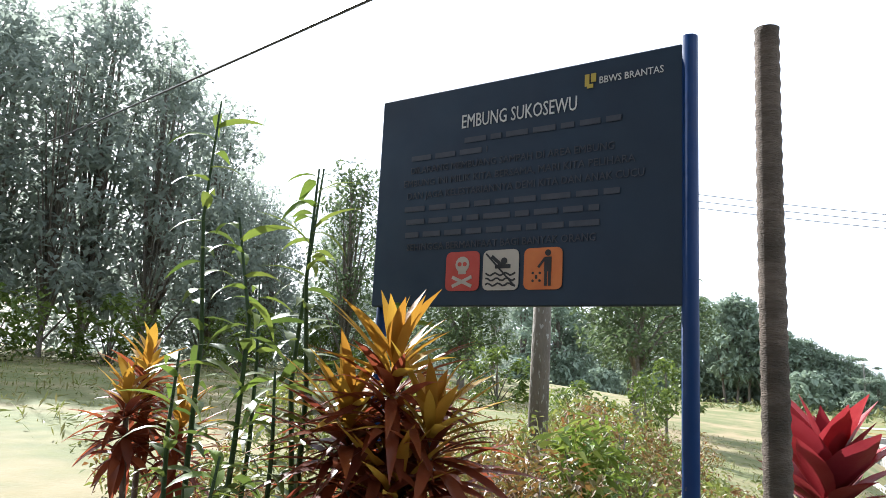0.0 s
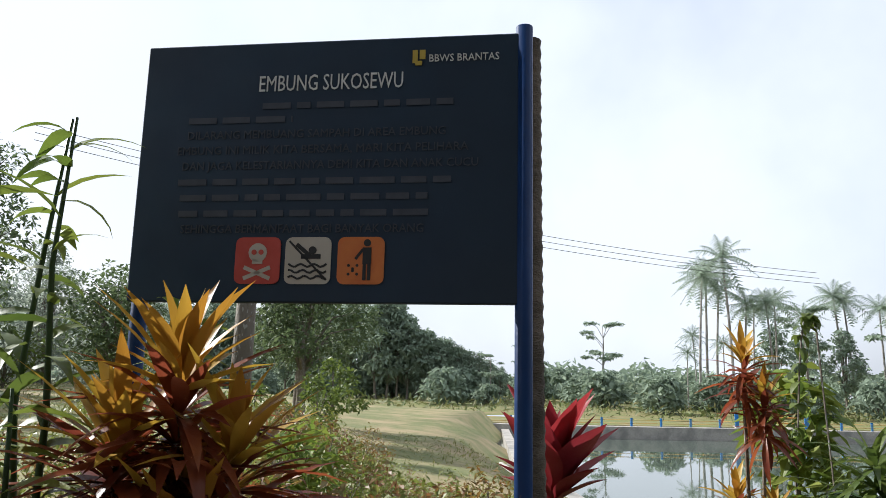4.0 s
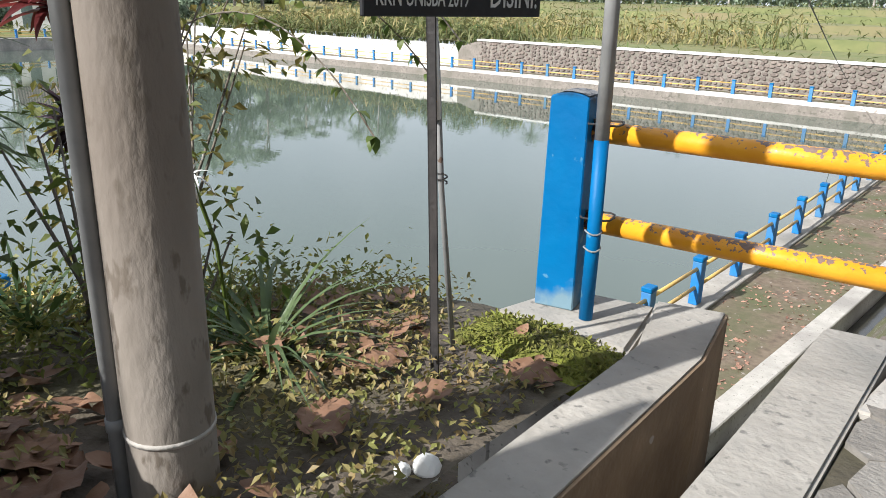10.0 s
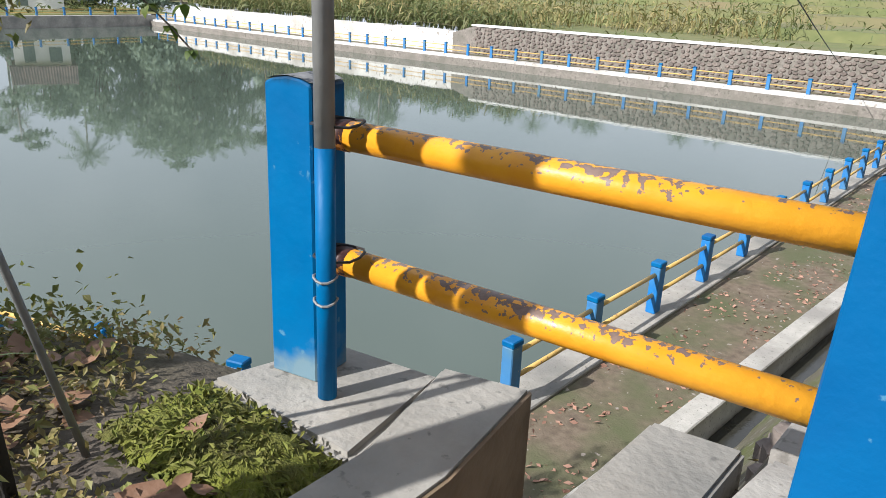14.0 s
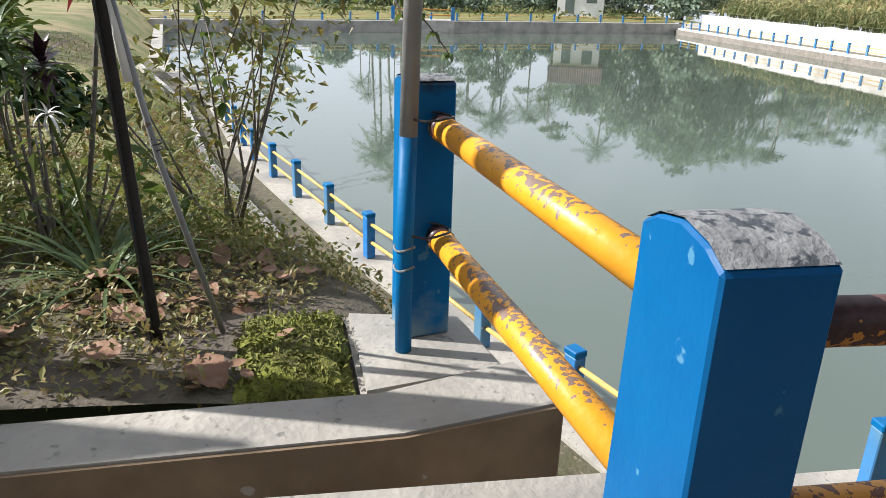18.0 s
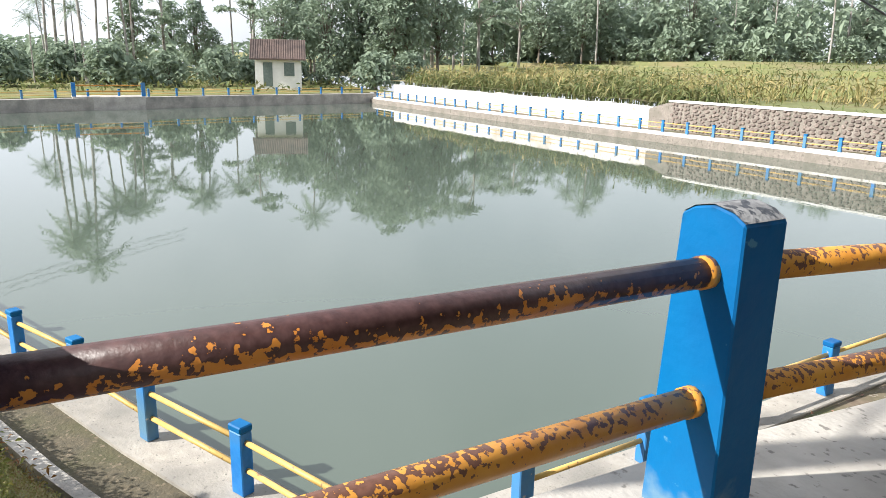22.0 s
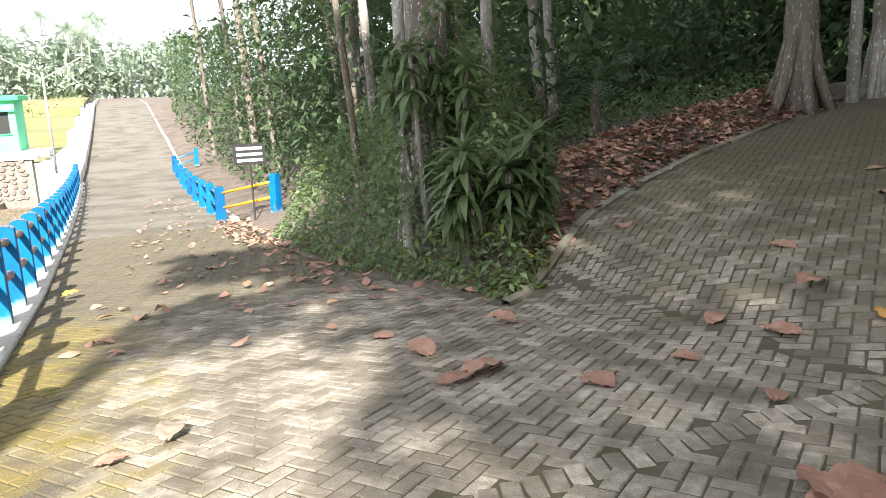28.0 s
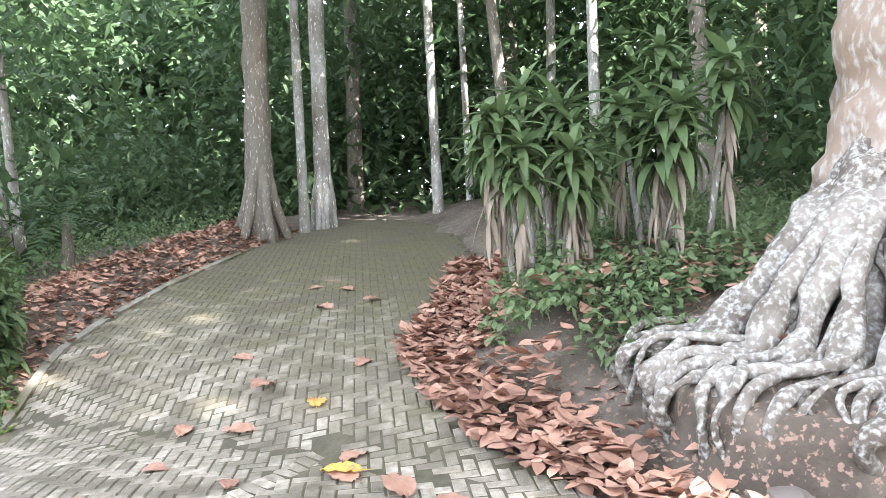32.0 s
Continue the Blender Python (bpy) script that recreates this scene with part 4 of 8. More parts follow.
def low_fence(line, gap, label, group, start=0.0, rails=THIN_YELLOW, z=WALK_Z + 0.045, at_points=False):
    pts, acc = (list(line) if at_points else []), start
    for (ax, ay), (cx, cy) in zip(line, [] if at_points else line[1:]):
        L = math.hypot(cx - ax, cy - ay)
        while acc < L:
            pts.append((ax + (cx - ax) * acc / L, ay + (cy - ay) * acc / L))
            acc += gap
        acc -= L
    made = {}
    for p, q in zip(pts, pts[1:] + [None]):
        bay = thing("low_fence_bay", label, "fence", (p[0], p[1], z), group)
        if q:
            bay.rotation_euler = (0, 0, math.atan2(q[1] - p[1], q[0] - p[0]))
        part("post", SP, BLUE_OLD, bay)
        part("cap", SPC, BLUE, bay)
        if q:
            L = round(math.hypot(q[0] - p[0], q[1] - p[1]), 2)
            for hz in (0.63, 0.3):
                if (L, hz) not in made:
                    made[L, hz] = MB().tube([(0, 0, hz), (L, 0, hz)], 0.032, 8).mesh("rail", True)
                part("rail", made[L, hz], rails, bay)


low_fence([(-4.2, -1.17), (-4.9, 9.9), (lane(23) - 0.03, 23), (lane(36.7) - 0.03, 36.7)], 1.867, "short blue concrete post with two thin yellow rails by the water", "fence round the pond", 1.867)
low_fence([(-4.2, -1.17)] + SHORE_S[1:7] + [(-16.65, -6.3), (-18.4, -6.97), (-20.2, -7.5), (-22, -8.0), (-23.8, -8.5)], 1.87, "short blue concrete post with thin yellow rails on the garden shore", "fence round the pond", at_points=True)
low_fence([(x, y + 0.03) for x, y in NORTH], 2.2, "short blue fence post with yellow rails on the far bank", "fence round the pond", 0.4)
low_fence([(x - 0.15, y) for x, y in WEST], 3.0, "dark blue fence post with rails at the pond end", "fence round the pond", 1.5, z=WALK_Z + 0.495)

# ---- far fence on the right of the road, kerb, road beyond ----
RIGHT = [(3.45, 14.1), (2.25, 15.0), (2.12, 16.7), (2.0, 18.4), (1.88, 20.1), (1.78, 21.8), (1.68, 23.5), (1.60, 25.2), (1.5, 26.9), (1.42, 28.6), (2.3, 28.9)]
def stretched(x, y):
    """The far stretch of the road, set out longer the farther it runs."""
    q = float(np.interp(y, [11, 27.3, 65], [1.0, 1.3, 1.53]))
    return 1.4 + q * (x - 1.4), -3.2 + q * (y + 3.2)


RIGHT = [stretched(*p) for p in RIGHT]
for i, (x, y) in enumerate(RIGHT):
    bay = thing("railing_bay", "blue concrete post with two yellow rails across the road", "railing", (x, y, slope_z(x, y)), "railing on the wood side of the road")
    nxt = RIGHT[i + 1] if i + 1 < len(RIGHT) else None
    if nxt:
        bay.rotation_euler = (0, 0, math.atan2(-(nxt[0] - x), nxt[1] - y))
    part("post", POST, BLUE, bay)
    if nxt:
        d = Matrix.Rotation(-bay.rotation_euler.z, 3, "Z") @ Vector((nxt[0] - x, nxt[1] - y, slope_z(*nxt) - slope_z(x, y)))
        for hz in (0.78, 0.4):
            part("rail", MB().tube([(0, 0, hz), (d.x, d.y, d.z + hz)], 0.035, 8).mesh("rail", True), YELLOW if i == 0 else BLUE_OLD, bay)
strip("kerb_far", list(np.arange(16, 150, 1.5)), lambda y: right_x(y) - 0.02, lambda y: right_x(y) + 0.18, lambda y: zr(y) + 0.10, lambda y: zr(y) - 0.3, CONCRETE, "concrete kerb on the wood side of the road", "kerb")
strip("kerb_far_left", list(np.arange(36.5, 150, 1.5)), lambda y: fence_x(y) - 0.1, lambda y: fence_x(y) + 0.12, lambda y: zr(y) + 0.45, lambda y: zr(y) - 0.5, WHITE_OLD, "white parapet kerb of the rising road", "kerb")
b = MB()
b.sheet([[(fence_x(y) + 0.24 + (right_x(y) - fence_x(y) - 0.24) * t, y, zr(y) - 0.006) for t in np.linspace(0, 1, 7)] for y in np.concatenate([np.arange(14.9, 38, 0.8), np.arange(38, 180, 3)])])
ROAD = mat("weathered_road", (0.125, 0.108, 0.088), (0.18, 0.158, 0.128), 5, 0.95, 0.5, c3=(0.09, 0.08, 0.058), wear=(0.10, 0.085, 0.065), wear_at=0.66, wear_scale=6, bscale=30)
solid("road", b.mesh("road", True), ROAD, "grey paved lane dipping and rising between the trees", "road")

# rubble, moss and water in the gutter
b = MB()
b.sheet([[(bank_x(y) - 0.52 + 0.36 * t, y, WALK_Z - 0.27) for t in (0, 1)] for y in np.arange(-2.4, 36, 1.0)])
solid("gutter_water", b.mesh("water"), mat("murky_gutter_water", (0.028, 0.027, 0.022), (0.04, 0.038, 0.03), 3, 0.12, 0.1), "shallow standing water in the gutter", "water")
rg = np.random.default_rng(45)
P = []
for y in rg.uniform(-2.2, 34, 12000):
    t = rg.beta(2.6, 1.4)
    if noise.noise((y * 1.3, t * 3, 3)) > -0.15:
        P.append((fence_x(y) - 0.32 + (bank_x(y) - fence_x(y) + 0.32) * t, y, zr(y) + (min(BANK_LOW, zr(y) - 0.02) - zr(y)) * t ** 0.8 + 0.01))
tagged(part("bank_moss", cloud_mesh("moss", P, 0.08, 46, 0.7, 0.4), mat("bank_weed", (0.12, 0.14, 0.025), (0.18, 0.18, 0.045), 9, 0.7, 0.1, by="island", c3=(0.16, 0.11, 0.05), trans=0.2)), "moss and small weeds on the rubble bank", "moss", kind="stuff")
rs = random.Random(19)
b = MB()
for k in range(700):
    y, t = rs.uniform(-2.6, 34), rs.uniform(0.05, 0.95)
    x = fence_x(y) - 0.32 + (bank_x(y) - fence_x(y) + 0.32) * t
    z = zr(y) - 0.02 + (min(BANK_LOW, zr(y) - 0.02) - zr(y) + 0.02) * t ** 0.8
    w = rs.uniform(0.04, 0.12)
    ring = [(x + w * math.cos(a) * rs.uniform(0.7, 1), y + w * math.sin(a) * rs.uniform(0.7, 1)) for a in np.linspace(0, 2 * math.pi, 8)[:-1]]
    b.prism(ring, z - 0.05, z + w * rs.uniform(0.2, 0.5))
solid("bank_rubble", b.mesh("rubble"), STONE, "grey rubble stones bedded in the bank", "stones", "stuff")
tagged(part("concrete_block", bevelled(MB().box(-0.16, -0.2, 0, 0.16, 0.2, 0.16).mesh("block"), 0.02, 1), CONCRETE_PALE, m=pose(bank_x(9.6) - 0.42, 9.6, WALK_Z + 0.09, 0, 4, 20) @ Matrix.Scale(1.45, 4)), "broken pale concrete block across the gutter", "block")
rg = np.random.default_rng(47)
P = []
for y in rg.uniform(-1.5, 36, 3600):
    x = rg.uniform(lane(y) + 0.22, bank_x(y) - 0.86)
    if noise.noise((x * 1.5, y * 0.8, 12)) > -0.1:
        P.append((x, y, WALK_Z + 0.012))
tagged(part("leaf_litter", cloud_mesh("litter", P, 0.09, 48, 0.25, 0.55, 0.1), L_LITTER), "small brown leaf litter on the walkway", "leaf litter", kind="stuff")


# ---- information board ----
mark = count()
board = thing("information_board", "large dark navy pond sign on two blue steel posts", "sign", (-1.89, -8.69, 0.42))
ang = math.atan2(-8.083 + 9.282, -1.927 + 1.858)          # the board's run, left edge to right edge
fwd = Matrix.Rotation(ang, 4, "Z")
part("panel", bevelled(MB().box(-0.60, -0.018, 1.505, 0.60, 0.018, 2.335, fwd).mesh("panel"), 0.004, 1), BOARD, board)
for sx, top in ((-0.585, 2.33), (0.615, 2.36)):
    q = fwd @ Vector((sx, 0.0 if sx > 0 else 0.04, 0))
    part("post", MB().tube([(q.x, q.y, -0.15), (q.x, q.y, top)], 0.026, 14).mesh("post", True), BACKLIT_BLUE, board)


def on_board(u, v, lift=0.021):
    """Pose on the board's face: u metres from its left edge, v from its lower edge; local x runs right, y up."""
    return fwd @ Matrix.Translation((u - 0.6, -lift, 1.505 + v)) @ Matrix.Rotation(radians(90), 4, "X")


def put_text(body, u, v, h, w, material, name="lettering", parent=None, place=None):
    return part(name, text_mesh(body, h, 0.0012, w), material, parent or board, m=(place or on_board)(u, v))


put_text("EMBUNG SUKOSEWU", 0.385, 0.665, 0.052, 0.46, SIGN_WHITE, "title")
put_text("BBWS BRANTAS", 0.925, 0.745, 0.024, 0.215, SIGN_WHITE, "heading")
part("emblem", MB().box(0, 0, 0, 0.016, 0.042, 0.002).box(0.022, 0.012, 0, 0.04, 0.042, 0.002).box(0.008, -0.008, 0, 0.03, 0.006, 0.002), SIGN_GOLD, board, m=on_board(0.873, 0.742))
lines = [(0.40, 0.606, 0.62, None), (0.16, 0.562, 0.34, None), (0.16, 0.512, 0.82, "DILARANG MEMBUANG SAMPAH DI AREA EMBUNG"), (0.13, 0.462, 0.92, "EMBUNG INI MILIK KITA BERSAMA, MARI KITA PELIHARA"),
         (0.15, 0.412, 0.93, "DAN JAGA KELESTARIANNYA DEMI KITA DAN ANAK CUCU"), (0.14, 0.362, 0.86, None), (0.15, 0.312, 0.78, None), (0.15, 0.262, 0.80, None), (0.16, 0.212, 0.76, "SEHINGGA BERMANFAAT BAGI BANYAK ORANG")]
for u, v, w, body in lines:
    if body:
        put_text(body, u, v, 0.026, w, SIGN_DIM)
    else:
        bars, x, rr = MB(), 0.0, random.Random(int(v * 1000))
        while x < w:
            q = rr.uniform(0.04, 0.11)
            bars.box(x, 0, 0, min(w, x + q), 0.02, 0.0015)
            x += q + 0.02
        part("faded_lettering", bars, SIGN_DIM, board, m=on_board(u, v))


def rounded(w, h, r, t=0.002):
    ring = []
    for cx, cy, a0 in ((w - r, r, -90), (w - r, h - r, 0), (r, h - r, 90), (r, r, 180)):
        ring += [(cx + r * math.cos(radians(a0 + a)), cy + r * math.sin(radians(a0 + a))) for a in (0, 30, 60, 90)]
    return MB().prism(ring, 0, t)


def disc(b, x, y, r, z=0.003, n=14, sy=1.0):
    return b.prism([(x + r * math.cos(2 * math.pi * i / n), y + sy * r * math.sin(2 * math.pi * i / n)) for i in range(n)], 0, z)


def bar(b, x0, y0, x1, y1, w, z=0.003):
    d = Vector((x1 - x0, y1 - y0)).normalized() * w / 2
    return b.prism([(x0 + d.y, y0 - d.x), (x1 + d.y, y1 - d.x), (x1 - d.y, y1 + d.x), (x0 - d.y, y0 + d.x)], 0, z)


S = 0.142
for u, m_, nm in ((0.345, SIGN_RED, "danger_panel"), (0.502, SIGN_BEIGE, "no_swimming_panel"), (0.664, SIGN_ORANGE, "litter_panel")):
    pn = part(nm, rounded(S, S, 0.02), m_, board, m=on_board(u, 0.055))
    sym = MB()
    if nm == "danger_panel":
        disc(sym, 0.071, 0.095, 0.029)
        sym.box(0.055, 0.06, 0, 0.087, 0.075, 0.003)
        bar(sym, 0.03, 0.05, 0.112, 0.016, 0.012)
        bar(sym, 0.03, 0.016, 0.112, 0.05, 0.012)
        part("skull_sign", sym, SIGN_BEIGE, pn, m=Matrix.Translation((0, 0, 0.001)))
        eyes = MB()
        disc(eyes, 0.060, 0.096, 0.008, 0.0045)
        disc(eyes, 0.082, 0.096, 0.008, 0.0045)
        part("skull_eyes", eyes, SIGN_RED, pn, m=Matrix.Translation((0, 0, 0.001)))
    elif nm == "no_swimming_panel":
        for k in range(3):
            pts = [(0.012 + i * 0.0098, 0.02 + k * 0.018 + 0.005 * math.sin(i * 1.5 + k)) for i in range(13)]
            for p, q in zip(pts, pts[1:]):
                bar(sym, *p, *q, 0.006)
        disc(sym, 0.085, 0.102, 0.012)
        bar(sym, 0.035, 0.12, 0.078, 0.085, 0.012)
        bar(sym, 0.05, 0.083, 0.11, 0.083, 0.014)
        bar(sym, 0.012, 0.13, 0.13, 0.012, 0.006)
        part("swimmer_sign", sym, SIGN_BLACK, pn, m=Matrix.Translation((0, 0, 0.001)))
    else:
        disc(sym, 0.09, 0.124, 0.011)
        bar(sym, 0.09, 0.11, 0.09, 0.06, 0.026)
        bar(sym, 0.083, 0.062, 0.083, 0.012, 0.01)
        bar(sym, 0.097, 0.062, 0.097, 0.012, 0.01)
        bar(sym, 0.078, 0.105, 0.055, 0.075, 0.008)
        for k in range(6):
            disc(sym, 0.035 + 0.013 * (k % 3), 0.03 + 0.016 * (k // 3) + 0.01 * (k % 2), 0.0045, n=8)
        part("litter_sign", sym, SIGN_BLACK, pn, m=Matrix.Translation((0, 0, 0.001)))

# ---- stone plaque on its blue pedestal ----
ped = thing("plaque_pedestal", "blue painted concrete pedestal with a slanted engraved stone plate", "monument", (0, 0, 0))
def profile_body(prof, y0, y1):
    b = MB()
    n = len(prof)
    b.v += [(x, y0, z) for x, z in prof] + [(x, y1, z) for x, z in prof]
    b.f += [tuple(range(n)), tuple(reversed(range(n, 2 * n)))] + [(i, n + i, n + (i + 1) % n, (i + 1) % n) for i in range(n)]
    return b
part("upper_block", bevelled(profile_body([(-1.785, 1.052), (-1.61, 0.655), (-2.24, 0.655), (-2.20, 1.052)], -7.235, -6.56).mesh("block"), 0.008, 1), SHADED_BLUE, ped)
part("base_block", bevelled(profile_body([(-1.555, 0.652), (-1.545, 0.2), (-2.28, 0.2), (-2.27, 0.652)], -7.25, -6.555).mesh("block"), 0.01, 1), SHADED_BLUE, ped)
part("bare_top", MB().sheet([[(x, y + 0.03 * noise.noise((x * 9, y * 9, 0)), 1.0565) for x in np.linspace(-1.83, -2.16, 8)] for y in np.linspace(-7.17, -6.62, 14)]), CONCRETE_PALE, ped, "paint worn off to pale concrete")
part("ledge", MB().box(-1.60, -7.27, 0.6525, -1.565, -6.515, 0.657), CONCRETE_PALE, ped, "pale dusty ledge")
lean = math.atan2(1.785 - 1.61, 1.052 - 0.655)
# plate face: local x along +y, local y up the slope
up = Vector((-math.sin(lean), 0, math.cos(lean)))
out = Vector((math.cos(lean), 0, math.sin(lean)))
base = Vector((-1.61, -7.165, 0.672)) + out * 0.004
PL = Matrix(((0, up.x, out.x, base.x), (1, up.y, out.y, base.y), (0, up.z, out.z, base.z), (0, 0, 0, 1)))
plate = part("plate", bevelled(MB().box(0, 0, -0.01, 0.565, 0.385, 0.008).mesh("plate"), 0.003, 1), PLATE, ped, "brown engraved stone plate")
plate.matrix_basis = PL
INK = mat("engraved_dark", (0.06, 0.04, 0.03), (0.09, 0.06, 0.045), 20, 0.7, 0)
for body, u, v, h, w in (("BBWS.BRANTAS", 0.165, 0.292, 0.047, 0.335), ("PELESTARIAN SUMBERAIR", 0.13, 0.208, 0.027, 0.325), ("SUMBER SUKOSEWU - KABUPATEN BLITAR", 0.03, 0.158, 0.027, 0.515),
                         ("TAHUN ANGGARAN 2015", 0.115, 0.105, 0.027, 0.355), ("PELAKSANA : CV. DAUN BIRU", 0.12, 0.045, 0.027, 0.36)):
    part("inscription", text_mesh(body, h, 0.0008, w), INK, plate, m=Matrix.Translation((u, v, 0.0085)))
fr = MB()
for x0, y0, x1, y1 in ((0.05, 0.012, 0.515, 0.012), (0.05, 0.373, 0.515, 0.373), (0.012, 0.05, 0.012, 0.335), (0.553, 0.05, 0.553, 0.335), (0.035, 0.255, 0.53, 0.255),
                       (0.05, 0.012, 0.045, 0.045), (0.045, 0.045, 0.012, 0.05), (0.515, 0.012, 0.52, 0.045), (0.52, 0.045, 0.553, 0.05), (0.05, 0.373, 0.045, 0.34), (0.045, 0.34, 0.012, 0.335), (0.515, 0.373, 0.52, 0.34), (0.52, 0.34, 0.553, 0.335)):
    bar(fr, x0, y0, x1, y1, 0.0035, 0.001)
part("border_line", fr, INK, plate, m=Matrix.Translation((0, 0, 0.0085)))
lg = MB()
for x0, y0, x1, y1 in ((0, 0, 0.075, 0), (0.075, 0, 0.075, 0.07), (0.075, 0.07, 0, 0.07), (0, 0.07, 0, 0), (0.03, 0.002, 0.045, 0.068), (0.005, 0.06, 0.03, 0.03), (0.045, 0.068, 0.05, 0.02), (0.05, 0.02, 0.072, 0.012)):
    bar(lg, x0, y0, x1, y1, 0.005, 0.001)
part("emblem", lg, INK, plate, m=Matrix.Translation((0.068, 0.277, 0.0085)))

# ---- concrete pole with its conduit ----
pole = thing("utility_pole", "round grey concrete pole with a steel conduit beside it", "pole", (-1.49, -6.03, 0.2))
part("shaft", MB().tube([(0, 0, -0.2), (0, 0, 0.2), (-0.01, 0.01, 2.0), (-0.03, 0.03, 7.5)], [0.113, 0.112, 0.104, 0.085], 28).mesh("shaft", True), POLE_C, pole)
part("band", MB().tube([(0, 0, 0.262), (0, 0, 0.275)], 0.1145, 28).mesh("band", True), CONCRETE_PALE, pole, "thin pale cement band")
part("conduit", MB().tube([(-0.085, -0.10, -0.15), (-0.085, -0.10, 2.0), (-0.10, -0.08, 5.0)], 0.022, 12).mesh("conduit", True), GREY_PIPE, pole, "dull grey steel conduit")
part("cap_end", MB().tube([(-0.085, -0.10, 0.265), (-0.085, -0.10, 0.30)], 0.026, 12).mesh("clip", True), GREY_PIPE, pole)

# ---- small black sign on an iron post with a stay ----
ss = thing("small_sign", "small black notice with white lettering on a thin iron post", "sign", (-1.44, -5.0, 0.2))
part("post", MB().box(-0.018, -0.018, 0, 0.018, -0.012, 1.75).box(-0.018, -0.018, 0, -0.012, 0.018, 1.75), IRON, ss, m=Matrix.Rotation(radians(2.5), 4, "X"))
part("panel", bevelled(MB().box(0.02, -0.40, 1.275, 0.035, 0.50, 1.56).mesh("panel"), 0.003, 1), SIGN_BLACK, ss)
face = Matrix(((0, 0, 1, 0.0365), (1, 0, 0, -0.40), (0, 1, 0, 1.275), (0, 0, 0, 1)))
for body, u, v, h, w in (("KKN UNISBA 2019", 0.05, 0.03, 0.055, 0.42), ("DISINI!", 0.59, 0.03, 0.085, 0.28)):
    part("lettering", text_mesh(body, h, 0.001, w), SIGN_WHITE, ss, m=face @ Matrix.Translation((u, v, 0)))
bars = MB()
for u, w in ((0.05, 0.3), (0.4, 0.12), (0.58, 0.27)):
    bars.box(u, 0.15, 0, u + w, 0.22, 0.001)
part("lettering_bars", bars, SIGN_WHITE, ss, m=face)
part("stay", MB().tube([(-0.02, -0.02, 1.2), (-0.05, 0.06, 0.7), (-0.10, 0.22, 0.0)], 0.011, 8).mesh("stay", True), GREY_PIPE, ss, "pale thin stay pipe")
part("stay_sleeve", MB().tube([(-0.022, -0.035, 1.27), (-0.03, 0.0, 0.95)], 0.016, 8).mesh("sleeve", True), WHITE, ss, "white sleeve")
part("wire_tie", MB().tube([(-0.05 + 0.02 * math.cos(w), 0.06 + 0.02 * math.sin(w), 0.72 + 0.01 * w / 3) for w in np.linspace(0, 12, 30)], 0.003, 5).mesh("tie"), IRON, ss)

# ---- number board on a stake ----
num = thing("number_board", "small wooden board with a painted number on a stake", "sign", (-1.80, -8.02, 0.3))
part("stake", MB().box(-0.02, -0.012, 0, -0.005, 0.03, 0.92), PLANK, num)
nb = part("board", bevelled(MB().box(0, -0.06, 0.68, 0.012, 0.075, 0.83).mesh("board"), 0.003, 1), PLANK, num)
nine = MB()
for x0, y0, x1, y1 in ((0.035, 0.03, 0.075, 0.03), (0.075, 0.03, 0.075, 0.115), (0.075, 0.115, 0.04, 0.115), (0.04, 0.115, 0.04, 0.075), (0.04, 0.075, 0.075, 0.075)):
    bar(nine, x0, y0, x1, y1, 0.012, 0.001)
part("numeral", nine, SIGN_BLACK, num, m=Matrix(((0, 0, 1, 0.0125), (1, 0, 0, -0.05), (0, 1, 0, 0.68), (0, 0, 0, 1))))

mark = set_out(mark, SPIN)

# ---- buildings ----
hut = thing("pump_hut", "small mint green pump hut with a flat green roof", "hut", (-5.0, 29.0, -0.42))
MINT = mat("mint_paint", (0.13, 0.60, 0.33), (0.17, 0.66, 0.38), 3, 0.7, 0.1, c3=(0.12, 0.54, 0.30))
GREEN_R = mat("green_roof_paint", (0.04, 0.42, 0.16), (0.06, 0.48, 0.2), 3, 0.6, 0.1)
b = MB()
b.box(-0.95, -0.95, 0, 0.95, -0.85, 0.95).box(-0.95, -0.95, 1.75, 0.95, -0.85, 2.15).box(-0.95, -0.95, 0.95, 0.12, -0.85, 1.75).box(0.72, -0.95, 0.95, 0.95, -0.85, 1.75)
b.box(-0.95, -0.85, 0, -0.85, 0.95, 2.15).box(0.85, -0.85, 0, 0.95, 0.95, 2.15).box(-0.85, 0.85, 0, 0.85, 0.95, 2.15)
part("wall", b, MINT, hut)
part("roof", bevelled(MB().box(-1.15, -1.15, 2.152, 1.15, 1.15, 2.34).mesh("roof"), 0.02, 1), GREEN_R, hut)
part("plinth", MB().box(-1.0, -1.0, -0.1, 1.9, -0.952, 0.28).box(0.952, -0.95, -0.1, 1.9, 0.6, 0.28), WHITE, hut, "white plinth")
win = part("window", MB().box(0.12, -0.89, 0.95, 0.72, -0.87, 1.75), SIGN_BLACK, hut, "dark window opening")
part("sill", MB().box(0.08, -1.0, 0.9, 0.76, -0.952, 0.95), GREEN_R, win)
part("lintel", MB().box(0.04, -1.08, 1.75, 0.95, -0.952, 1.8), GREEN_R, win)
lamp_mast = thing("street_lamp", "thin grey mast with two slanting lamp arms", "street lamp", (-2.9, 27.6, -0.6))
part("mast", MB().tube([(0, 0, -0.4), (0, 0, 3.3)], 0.045, 8).mesh("mast", True), GREY_PIPE, lamp_mast)
